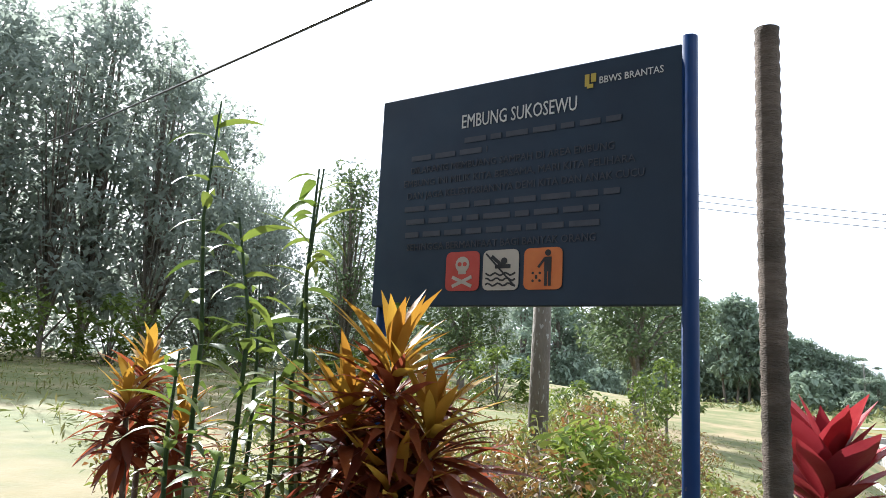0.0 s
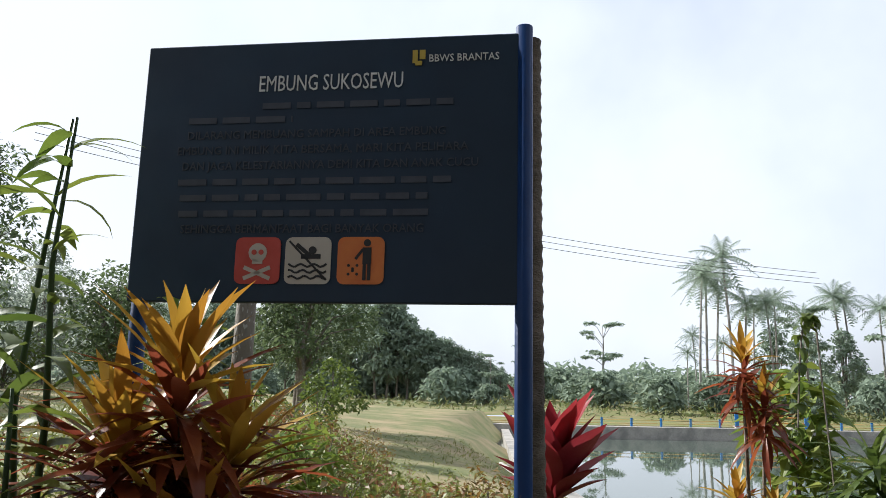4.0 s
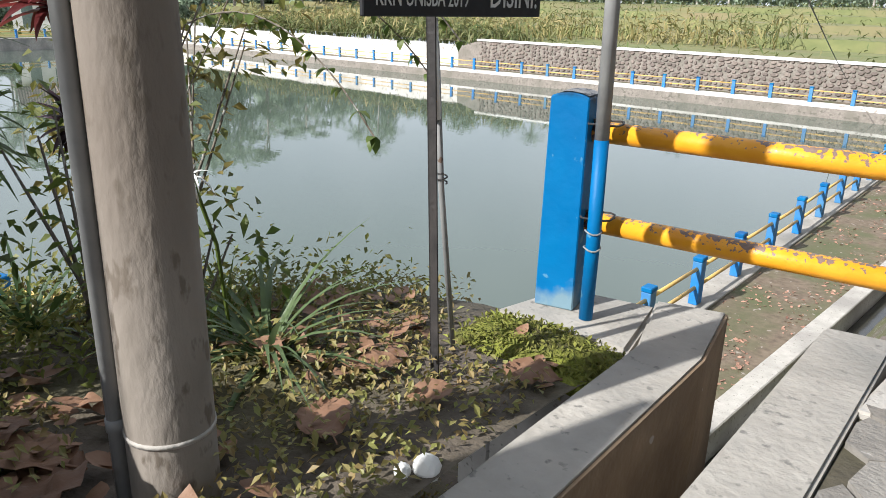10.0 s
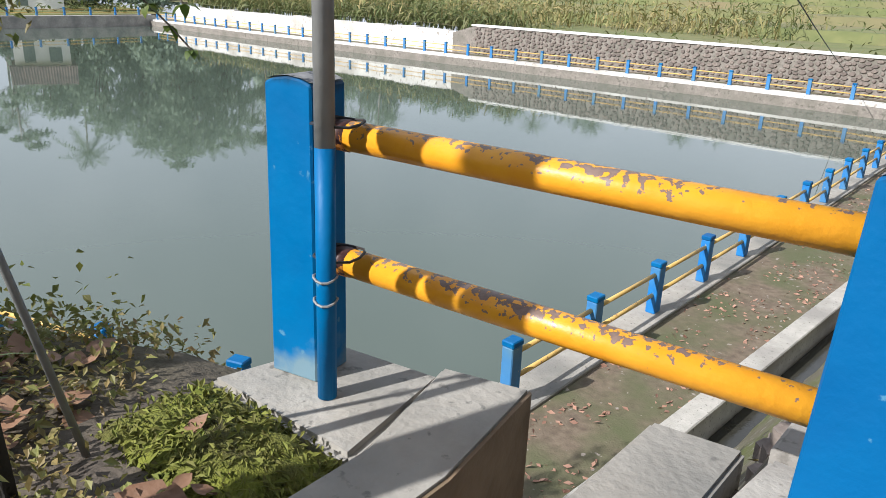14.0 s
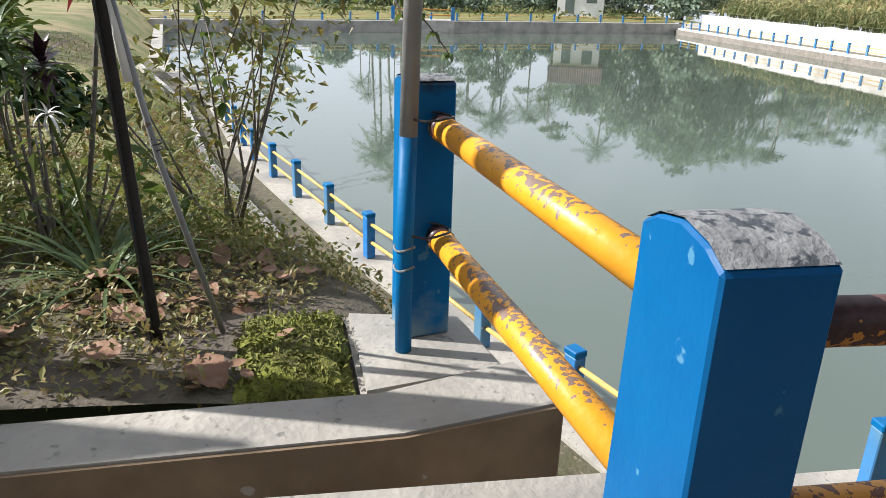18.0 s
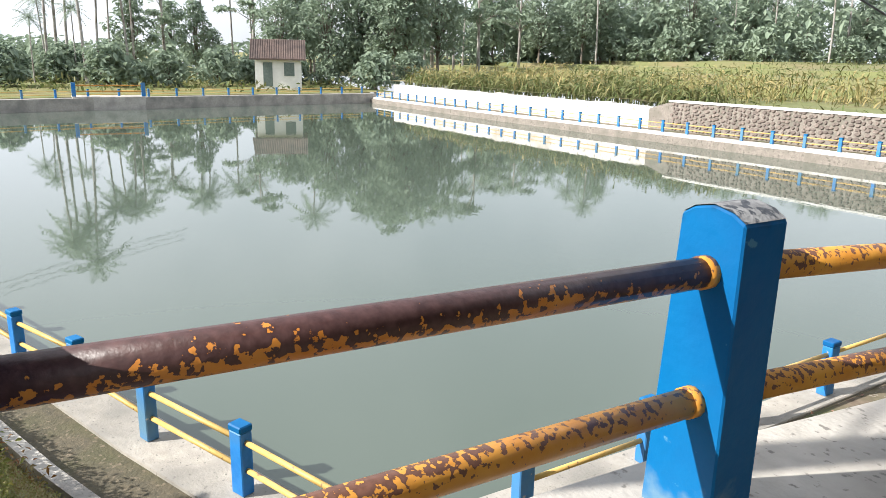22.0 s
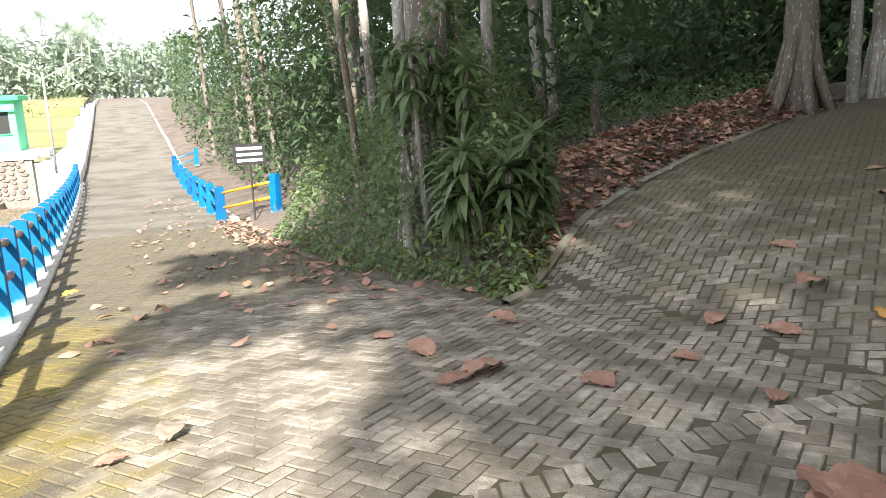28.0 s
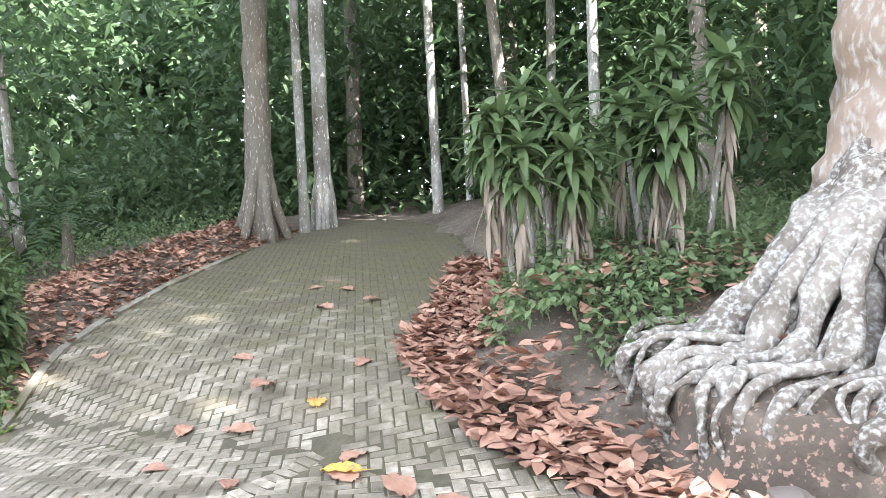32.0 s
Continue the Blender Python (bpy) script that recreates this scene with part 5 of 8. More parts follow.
for s in (-1, 1):
    part("arm", MB().tube([(0, 0, 3.05), (1.45 * s, 0, 3.95 if s < 0 else 3.85)], 0.028, 6).mesh("arm"), GREY_PIPE, lamp_mast)
    part("lamp_head", MB().box(1.35 * s - 0.16, -0.06, 3.86, 1.35 * s + 0.16, 0.06, 3.92), WHITE, lamp_mast)
house = thing("field_house", "small white house with a grey-brown tiled gable roof", "house", (-66.0, 15.9, -0.95))
house.rotation_euler = (0, 0, radians(72))
HW = mat("house_wall", (0.70, 0.69, 0.66), (0.78, 0.77, 0.74), 2, 0.8, 0.1)
ROOF = mat("old_roof_tiles", (0.115, 0.08, 0.068), (0.17, 0.125, 0.105), 6, 0.85, 0.5, c3=(0.08, 0.062, 0.055))
part("wall", MB().prism([(-2, -1.8), (2, -1.8), (2, 1.8), (-2, 1.8)], -0.3, 2.6), HW, house)
b = MB()
for gx in (-2.0, 1.95):
    b.add([(gx, -1.8, 2.6), (gx, 1.8, 2.6), (gx, 0, 3.9), (gx + 0.05, -1.8, 2.6), (gx + 0.05, 1.8, 2.6), (gx + 0.05, 0, 3.9)], [(0, 1, 2), (5, 4, 3), (0, 2, 5, 3), (1, 4, 5, 2)])
part("gable", b, HW, house)
rf = part("roof", MB().add([(-2.4, -2.3, 2.35), (2.4, -2.3, 2.35), (2.4, 0, 4.05), (-2.4, 0, 4.05), (-2.4, 2.3, 2.35), (2.4, 2.3, 2.35), (-2.4, -2.3, 2.25), (2.4, -2.3, 2.25), (2.4, 0, 3.95), (-2.4, 0, 3.95), (-2.4, 2.3, 2.25), (2.4, 2.3, 2.25)],
    [(0, 1, 2, 3), (3, 2, 5, 4), (6, 9, 8, 7), (9, 10, 11, 8), (0, 6, 7, 1), (4, 5, 11, 10), (0, 3, 9, 6), (3, 4, 10, 9), (1, 7, 8, 2), (2, 8, 11, 5)]), ROOF, house)
b = MB()
for k in range(24):
    u = -2.38 + 0.2 * k
    b.tube([(u, -2.3, 2.37), (u, -0.05, 4.04)], 0.04, 5)
tagged(part("roof_tile", b, ROOF, rf), kind="stuff")
for dx, w in ((-0.9, 0.8), (0.95, 0.9)):
    part("door", MB().box(dx - w / 2, -1.84, 0.0 if dx < 0 else 0.9, dx + w / 2, -1.802, 2.05), mat("house_door", (0.10, 0.13, 0.12), (0.16, 0.2, 0.18), 4, 0.6, 0.1), house)
# landing steps on the far bank
st = thing("landing", "white edged concrete landing with blue posts at the far bank", "landing", (-53.2, 0.6, FAR_WALK))
part("platform", bevelled(MB().box(-1.4, -2.2, -0.6, 0.9, 2.2, 0.40).mesh("platform"), 0.03, 1), CONCRETE_PALE, st)
for k in (-2.1, 2.1):
    part("post", MB().box(0.6, k - 0.12, 0.42, 0.85, k + 0.12, 1.3), BLUE_OLD, st)
part("rail", MB().tube([(0.72, -2.1, 1.12), (0.72, 2.1, 1.12)], 0.045, 8).tube([(0.72, -2.1, 0.75), (0.72, 2.1, 0.75)], 0.045, 8), OCHRE, st)

mark = set_out(mark, FAR)

# overhead wires
WIRE = mat("black_wire", (0.02, 0.02, 0.02), (0.03, 0.03, 0.03), 20, 0.5, 0)
def wire(name, a, c, sag, r, label):
    p = [Vector(a).lerp(Vector(c), t) - Vector((0, 0, sag * 4 * t * (1 - t))) for t in np.linspace(0, 1, 26)]
    return tagged(part(name, MB().tube(p, r, 6), WIRE), label, "wire")
wire("overhead_wire", (-1.31, -5.95, 3.75), (-12.0, 36.7, -1.95), 0.15, 0.013, "black service wire slung over the pond")
wire("overhead_wire", (-1.5, -6.12, 3.4), (-8.8, -42.0, 9.35), 0.12, 0.014, "black wire crossing the garden sky")
mark = count()
for k in range(3):
    wire("overhead_wire", (-70, 14 + 0.2 * k, 11.6 - 0.5 * k), (-40, -42, 17.5 - 0.5 * k), 1.2, 0.022, "thin distant power line over the fields")
set_out(mark, SPIN @ FAR)


# ---- plants ----
mark = count()
def rosette(name, label, cat, at, n, length, width, leaf_m, stem_m, elev=(10, 75), droop=0.5, stem_h=0.5, stem_r=0.014, seed=1, group="", spread=0.10, blunt=0.62, base=None, tiers=1.0):
    """A stem with a head of blade leaves, each leaf a part."""
    r = random.Random(seed)
    th = thing(name, label, cat, at, group)
    foot = base or (0.05 * r.uniform(-1, 1), 0.05 * r.uniform(-1, 1), -stem_h)
    part("stem", MB().tube([foot, (foot[0] * 0.6, foot[1] * 0.4, foot[2] * 0.5), (0, 0, 0), (0.005, 0, spread * tiers)], [stem_r * 1.2, stem_r, stem_r * 0.9, stem_r * 0.5], 8).mesh("stem", True), stem_m, th)
    kinds = []
    for k in range(4):
        b = MB()
        b.leaf(Matrix(), length * r.uniform(0.85, 1.1), width * r.uniform(0.85, 1.1), droop * r.uniform(0.5, 1.4), 6, 0.3, blunt)
        me = b.mesh("leaf", True)
        me.materials.append(leaf_m)
        kinds.append(me)
    for i in range(n):
        t = i / max(1, n - 1)
        el = elev[1] + (elev[0] - elev[1]) * t + r.uniform(-9, 9)
        az = i * 137.5 + r.uniform(-14, 14)
        part("leaf", r.choice(kinds), leaf_m, th, m=Matrix.Translation((0, 0, spread * tiers * (1 - t))) @ Matrix.Rotation(radians(az), 4, "Z") @ Matrix.Rotation(radians(-el), 4, "Y") @ Matrix.Rotation(r.uniform(-0.25, 0.25), 4, "X") @ Matrix.Scale(r.uniform(0.75, 1.1) * (0.7 + 0.3 * math.sin(math.pi * min(1, t + 0.2))), 4))
    return th


def tuft(b, centre, n, length, width, elev, droop, r, seg=5, blunt=0.6):
    """Blades round a point, into one mesh."""
    for i in range(n):
        t = i / max(1, n - 1)
        el = elev[1] + (elev[0] - elev[1]) * t + r.uniform(-10, 10)
        m = Matrix.Translation(centre) @ Matrix.Rotation(radians(i * 137.5 + r.uniform(-20, 20)), 4, "Z") @ Matrix.Rotation(radians(-el), 4, "Y") @ Matrix.Rotation(r.uniform(-0.3, 0.3), 4, "X")
        b.leaf(m, length * r.uniform(0.6, 1.1), width * r.uniform(0.8, 1.1), droop * r.uniform(0.5, 1.4), seg, 0.3, blunt)
    return b


def croton(label, at, heads, foot_z, seed, leaf_len=0.26, n=46, w=0.042):
    r = random.Random(seed)
    th = thing("croton_shrub", label, "shrub", at)
    for hx, hy, hz in heads:
        part("stem", MB().tube([(hx * 0.25, hy * 0.25, foot_z - at[2]), (hx * 0.6, hy * 0.6, (foot_z - at[2]) * 0.4), (hx, hy, hz), (hx, hy, hz + 0.1)], [0.016, 0.013, 0.01, 0.006], 7).mesh("stem", True), BARK, th)
        low, top = MB(), MB()
        for k in range(3):
            tuft(low, (hx, hy, hz - 0.07 * k), n // 2, leaf_len * (0.95 + 0.05 * k), w, (-15 - 18 * k, 62 - 14 * k), 0.4, r, 5, 1.05)
        tuft(top, (hx, hy, hz + 0.05), n // 3, leaf_len * 0.9, w, (30, 70), 0.25, r, 5, 1.05)
        tuft(top, (hx, hy, hz + 0.11), n // 5, leaf_len * 0.75, w, (50, 88), 0.2, r, 5, 1.05)
        part("lower_leaves", low.mesh("leaves", True), L_CROTON, th, "long maroon and orange leaves")
        part("top_leaves", top.mesh("leaves", True), L_GOLD, th, "golden yellow young leaves")
    return th


# red ti plants and crotons in the garden
rosette("ti_plant", "ti plant with broad glossy crimson leaves on a thin stem", "plant", (-4.03, -8.09, 1.04), 34, 0.66, 0.20, L_RED, BARK, (30, 86), 0.22, 0.95, 0.016, 3, blunt=1.05, base=(-0.02, 0.12, -1.15))
rosette("ti_plant", "ti plant with narrow dark wine-red leaves on a tall stem", "plant", (-3.2, -5.42, 1.45), 44, 0.50, 0.10, L_WINE, BARK, (-12, 84), 0.3, 1.3, 0.013, 5, base=(0.35, -0.2, -1.55))
rosette("ti_plant", "small dark purple ti plant over the water", "plant", (-2.75, -5.62, 1.0), 26, 0.17, 0.05, mat("purple_leaf", (0.03, 0.012, 0.018), (0.06, 0.02, 0.03), 8, 0.45, 0.1), BARK, (-40, 80), 0.4, 0.8, 0.01, 8, base=(0.05, 0, -1.0))
croton("bushy croton with maroon lower and golden upper leaves", (-1.56, -8.92, 1.42), [(0, 0, 0.18), (0.06, -0.12, 0.02), (-0.05, 0.13, 0.0), (0.02, 0.05, -0.2)], 0.4, 11, 0.37, 52, 0.044)
croton("tall slender croton with gold and red leaf tufts", (-4.62, -6.96, 1.3), [(0, 0, 0.48), (0.05, 0.10, 0.25), (-0.1, -0.05, -0.35), (0.1, 0.12, -0.42)], -0.35, 12, 0.27, 30)
croton("low croton with orange leaves among weeds", (-4.2, -6.85, 0.35), [(0, 0, -0.1), (0.1, 0.06, 0.25)], 0.0, 13, 0.17, 18)
croton("yellow croton at the garden edge", (-1.45, -10.15, 1.45), [(0, 0, 0.12), (0.12, 0.08, 0.0), (-0.1, 0.12, -0.1)], 0.45, 14, 0.24, 34)
croton("yellow-green croton low in the bed", (-1.35, -9.35, 0.95), [(0, 0, 0.0), (0.12, -0.1, -0.12), (-0.12, 0.1, -0.2)], 0.45, 15, 0.25, 26)
croton("low maroon croton in the bed", (-1.15, -9.95, 0.8), [(0, 0, 0.0), (0.1, 0.1, -0.1)], 0.45, 16, 0.2, 24)

# tall canes with lance leaves
def cane(at, h, n, seed, label="tall green cane with lance leaves in spirals"):
    r = random.Random(seed)
    th = thing("ginger_cane", label, "plant", at, "canes in the sign bed")
    p = [(0.04 * r.uniform(-1, 1) * t, 0.05 * r.uniform(-1, 1) * t, h * t) for t in np.linspace(0, 1, 6)]
    part("stem", MB().tube(p, [0.013, 0.012, 0.011, 0.009, 0.007, 0.004], 7).mesh("stem", True), L_DARK, th)
    b, g = MB(), MB()
    for i in range(n):
        t = 0.22 + 0.78 * i / n
        j = min(4, int(t * 5))
        q = Vector(p[j]).lerp(Vector(p[j + 1]), t * 5 - j)
        m = Matrix.Translation(q) @ Matrix.Rotation(radians(i * 128 + r.uniform(-25, 25)), 4, "Z") @ Matrix.Rotation(radians(-r.uniform(5, 55)), 4, "Y") @ Matrix.Rotation(r.uniform(-0.5, 0.5), 4, "X")
        (b if t < 0.8 else g).leaf(m, r.uniform(0.13, 0.22), r.uniform(0.03, 0.048), r.uniform(0.4, 1.0), 5, 0.25, 0.7)
    part("leaf_spiral", b.mesh("leaves", True), L_GREEN, th)
    part("young_leaves", g.mesh("leaves", True), L_LIME, th, "bright young leaves")


for i, (x, y, h) in enumerate([(-1.38, -9.72, 2.25), (-1.25, -9.32, 1.75), (-1.48, -9.25, 1.95), (-1.58, -9.38, 2.0), (-1.3, -9.15, 1.25), (-1.75, -9.05, 1.5), (-1.65, -9.75, 1.6), (-1.2, -9.55, 1.3), (-1.1, -9.2, 1.0)]):
    cane((x, y, 0.42), h, 34, 30 + i)


def shrub(name, label, at, blobs, leaf, n, size, seed, stems=4, cat="shrub", ratio=0.45, foot=0.0, flat=0.4):
    """Branching shrub: stems to each blob, and a crown of small leaves."""
    r, rng = random.Random(seed), np.random.default_rng(seed)
    th = thing(name, label, cat, at)
    pts = []
    st = MB()
    for (cx, cy, cz, rx, rz) in blobs:
        k = max(20, int(n * rx * rx * rz / sum(q[3] ** 2 * q[4] for q in blobs)))
        pts.append(blob_points(rng, k, (cx, cy, cz), (rx, rx, rz), 0.35))
        for _ in range(max(1, stems // 2)):
            e = (cx + rx * r.uniform(-0.5, 0.5), cy + rx * r.uniform(-0.5, 0.5), cz + rz * r.uniform(-0.2, 0.6))
            st.tube([(r.uniform(-0.06, 0.06), r.uniform(-0.06, 0.06), foot), (cx * 0.5 + r.uniform(-0.05, 0.05), cy * 0.5, foot + (cz - foot) * 0.45), e], [0.014, 0.010, 0.004], 6)
    part("branch", st.mesh("branches", True), BARK, th)
    part("foliage", cloud_mesh("foliage", np.concatenate(pts), size, seed, flat, ratio), leaf, th)
    return th


# spiky dracaena bush behind the plaque
dr = thing("dracaena_bush", "large dense green dracaena with narrow arching leaves", "bush", (-2.95, -6.45, 0.3))
r = random.Random(21)
dst = MB()
heads = [(0, -0.15, 1.62), (0.05, 0.18, 1.55), (0.1, 0.08, 1.15), (-0.1, -0.35, 1.1), (0.15, 0.42, 1.05), (0.2, 0.1, 0.9), (0.1, -0.25, 0.85), (-0.1, 0.55, 0.85), (0.25, -0.1, 0.65), (0.1, -0.5, 0.7), (0.2, -0.4, 0.45), (0.3, 0.0, 0.35)]
for i, (hx, hy, hz) in enumerate(heads):
    dst.tube([(hx * 0.2, hy * 0.2, 0), (hx * 0.7, hy * 0.7, hz * 0.6), (hx, hy, hz)], [0.018, 0.013, 0.008], 7)
    if i < 2:
        b = MB()
        for k in range(9):
            tuft(b, (hx + 0.02 * k * (-1) ** i * 0.2, hy, hz - 0.055 * k), 9, 0.17, 0.022, (-20, 70 if k == 0 else 35), 0.7, r, 4)
        part("leaf_head", b.mesh("leaves", True), L_GREEN, dr)
    else:
        b = MB()
        for k in range(3):
            tuft(b, (hx, hy, hz - 0.08 * k), 22, 0.34, 0.034, (-30 + 10 * k, 80 - 20 * k), 0.55, r, 5)
        part("leaf_head", b.mesh("leaves", True), L_LIME if i in (2, 9) else (L_DRAC if i % 3 else L_GREEN), dr)
part("cane", dst.mesh("canes", True), BARK, dr)
part("inner_foliage", cloud_mesh("foliage", blob_points(np.random.default_rng(5), 700, (0.0, -0.1, 0.7), (0.42, 0.5, 0.42), 0.2), 0.2, 5, 0.5, 0.16), L_DARK, dr)
for k, (x, y, z, az) in enumerate([(-2.62, -6.50, 1.16, 20), (-2.70, -6.85, 1.20, 60)]):
    b = MB()
    b.leaf(Matrix.Rotation(radians(az), 4, "Z") @ Matrix.Rotation(radians(65), 4, "Y"), 0.2, 0.14, 0.3, 6, 0.35, 0.8)
    tagged(part("dry_leaf", b.mesh("leaf", True), DEAD, m=Matrix.Translation((x, y, z + 0.06))), "large pale dry leaf caught in the bush", "leaf")

shrub("ficus_shrub", "dark round-leaved shrub near the water", (-7.3, -6.95, -0.4), [(0, 0, 0.75, 0.36, 0.3), (0.15, 0.4, 0.55, 0.28, 0.22)], L_DARK, 520, 0.14, 41, ratio=0.75)
shrub("lime_shrub", "young lime green shrub with drooping leaves", (-5.2, -10.0, 0.15), [(0, 0, 0.9, 0.3, 0.35), (0.1, 0.1, 0.5, 0.3, 0.3)], L_LIME, 420, 0.17, 42, ratio=0.3)
shrub("lime_shrub", "yellow-green leafy shrub behind the croton", (-5.0, -6.6, -0.1), [(0, 0, 1.6, 0.28, 0.35), (0.1, 0.1, 1.2, 0.25, 0.3)], L_LIME, 420, 0.13, 43, ratio=0.55)
shrub("twiggy_shrub", "straggly brown-green shrub with small leaves", (-3.5, -9.5, 0.2), [(0, 0, 0.75, 0.55, 0.35), (0.5, 0.5, 0.45, 0.5, 0.3), (-0.4, -0.6, 0.6, 0.5, 0.35)], mat("olive_leaf", (0.12, 0.11, 0.03), (0.19, 0.15, 0.04), 7, 0.5, 0.1, c3=(0.22, 0.09, 0.03), by="island", trans=0.3), 2200, 0.07, 44, stems=10)
shrub("twiggy_shrub", "small-leaved mixed shrub under the sign", (-2.4, -8.75, 0.3), [(0, 0, 0.5, 0.5, 0.4), (-0.5, 0.2, 0.45, 0.45, 0.35)], L_GREEN, 1500, 0.07, 45, stems=8)
shrub("trailing_shrub", "leafy shrub with arching branches over the shore", (-3.6, -4.9, -0.3), [(0, 0, 1.35, 0.55, 0.5), (0.3, 0.4, 1.62, 0.45, 0.28), (0.5, -0.3, 1.0, 0.5, 0.4), (-0.6, 0.2, 1.1, 0.5, 0.4)], mat("sunny_shrub_leaf", (0.10, 0.14, 0.03), (0.15, 0.19, 0.045), 7, 0.45, 0.1, c3=(0.22, 0.16, 0.05), by="island", trans=0.42), 1000, 0.075, 46, stems=8, ratio=0.5)
shrub("trailing_shrub", "leafy weeds leaning towards the water", (-2.45, -5.6, 0.0), [(0, 0, 0.7, 0.3, 0.45), (0.1, 0.35, 0.5, 0.3, 0.3), (-0.3, -0.2, 0.9, 0.3, 0.4)], L_GREEN, 200, 0.08, 47, stems=6)
# hanging vine sprays
for k, (x, y, z, dx, dy) in enumerate([(-2.9, -4.75, 1.75, 0.75, 0.75), (-3.1, -4.6, 1.55, 0.5, 0.9), (-2.9, -5.0, 1.4, 0.9, 0.25), (-3.15, -6.95, 1.95, 0.1, -0.12)]):
    r = random.Random(60 + k)
    th = thing("vine_spray", "arching vine spray with small heart-shaped leaves", "vine", (x, y, z))
    p = [(dx * t, dy * t, 0.18 * math.sin(t * 2.2) - 0.55 * t * t) for t in np.linspace(0, 1, 14)]
    part("stem", MB().tube([(-0.35 * dx, -0.35 * dy, -0.7)] + p, 0.004, 5), BARK, th)
    b = MB()
    for q in p[2:]:
        for _ in range(3):
            m = Matrix.Translation(q) @ Matrix.Rotation(r.uniform(0, 6.3), 4, "Z") @ Matrix.Rotation(r.uniform(-0.2, 0.9), 4, "Y")
            b.leaf(m, r.uniform(0.045, 0.075), r.uniform(0.035, 0.05), 0.5, 3, 0.2, 0.8)
    part("leaves", b.mesh("leaves", True), L_GREEN, th)
# strap-leaved lilies
def lily(at, n, length, width, seed, leaf, label):
    r = random.Random(seed)
    th = thing("crinum_lily", label, "plant", at)
    kinds = []
    for k in range(4):
        me = MB().leaf(Matrix(), length * r.uniform(0.8, 1.05), width, 0.75 * r.uniform(0.6, 1.4), 7, 0.3, 0.45).mesh("leaf", True)
        me.materials.append(leaf)
        kinds.append(me)
    for i in range(n):
        el = 86 - 61 * i / max(1, n - 1) + r.uniform(-9, 9)
        part("leaf", kinds[i % 4], leaf, th, m=Matrix.Rotation(radians(i * 137.5 + r.uniform(-20, 20)), 4, "Z") @ Matrix.Rotation(radians(-el), 4, "Y") @ Matrix.Rotation(r.uniform(-0.3, 0.3), 4, "X") @ Matrix.Scale(r.uniform(0.65, 1.08), 4))
    return th
lily((-2.05, -5.3, 0.14), 70, 0.82, 0.030, 71, L_DRAC, "clump of dark strap-leaved lilies by the pole")
lily((-3.1, -5.75, 0.05), 46, 0.7, 0.032, 72, L_DARK, "clump of dark strap-leaved lilies on the slope")
lily((-2.6, -5.1, 0.05), 34, 0.55, 0.03, 73, L_GREEN, "green strap-leaved lilies on the slope")
lily((-4.5, -7.55, 0.05), 26, 0.7, 0.045, 74, mat("striped_leaf", (0.10, 0.15, 0.05), (0.40, 0.42, 0.22), 30, 0.5, 0.1, trans=0.3, stretch=(1, 1, 0.4)), "pale striped spider lily in the ground cover")
lily((-5.1, -6.9, -0.1), 22, 0.5, 0.035, 75, L_LIME, "pale lily clump among weeds")
fl = thing("spider_lily_flower", "white spidery lily flower on a tall stalk", "flower", (-2.2, -5.35, 0.2))
part("stalk", MB().tube([(0, 0, 0), (0.02, -0.05, 0.45), (0.0, -0.12, 0.72)], 0.008, 6), L_GREEN, fl)
part("petals", tuft(MB(), (0, -0.12, 0.72), 14, 0.13, 0.012, (-40, 70), 0.8, random.Random(3), 4).mesh("petals"), WHITE, fl)

# ringed palm trunk, wooden pole far in the garden, bamboo rails
pt = thing("palm_trunk", "bare slender palm trunk with close rings and a cut top", "tree", (-3.28, -8.15, 0.0))
rings = []
for k in range(100):
    z = -0.1 + 3.49 * k / 99
    rings.append((0.012 * math.sin(z * 1.3), 0.01 * math.cos(z), z, (0.066 - 0.011 * z / 3.4) * (1.0 + (0.07 if k % 2 else -0.03))))
part("trunk", MB().tube([q[:3] for q in rings], [q[3] for q in rings], 12).mesh("trunk", True), mat("palm_bark", (0.10, 0.075, 0.055), (0.18, 0.14, 0.11), 14, 0.9, 0.6, c3=(0.07, 0.055, 0.04), stretch=(1, 1, 3)), pt)
bp = thing("wooden_pole", "plain weathered wooden pole standing in the lawn", "pole", (-6.5, -11.2, 0.0))
part("shaft", MB().tube([(0, 0, -0.2), (0.03, 0.05, 1.8), (0.05, 0.08, 3.4)], [0.11, 0.10, 0.08], 12).mesh("shaft", True), BARK, bp)
bf = thing("bamboo_fence", "low old bamboo fence in the garden", "fence", (-5.4, -7.35, -0.2))
for k in range(6):
    part("post", MB().tube([(-0.05 * k, 0.28 * k - 0.7, -0.2), (-0.05 * k + 0.02, 0.28 * k - 0.69, 0.55 + 0.1 * (k % 2))], 0.016, 7), BAMBOO, bf)
for hz in (0.2, 0.42):
    part("rail", MB().tube([(0.02, -0.8, hz), (-0.12, 0.0, hz + 0.03), (-0.28, 0.85, hz)], 0.013, 7), BAMBOO, bf)

# ground cover, weeds and litter of the garden
def scatter(rng, n, x0, x1, y0, y1, keep=None):
    p = np.stack([rng.uniform(x0, x1, n), rng.uniform(y0, y1, n)], 1)
    return [q for q in p if keep is None or keep(q[0], q[1])]


def shore_y(x):
    return edge_y(SHORE_G, x)


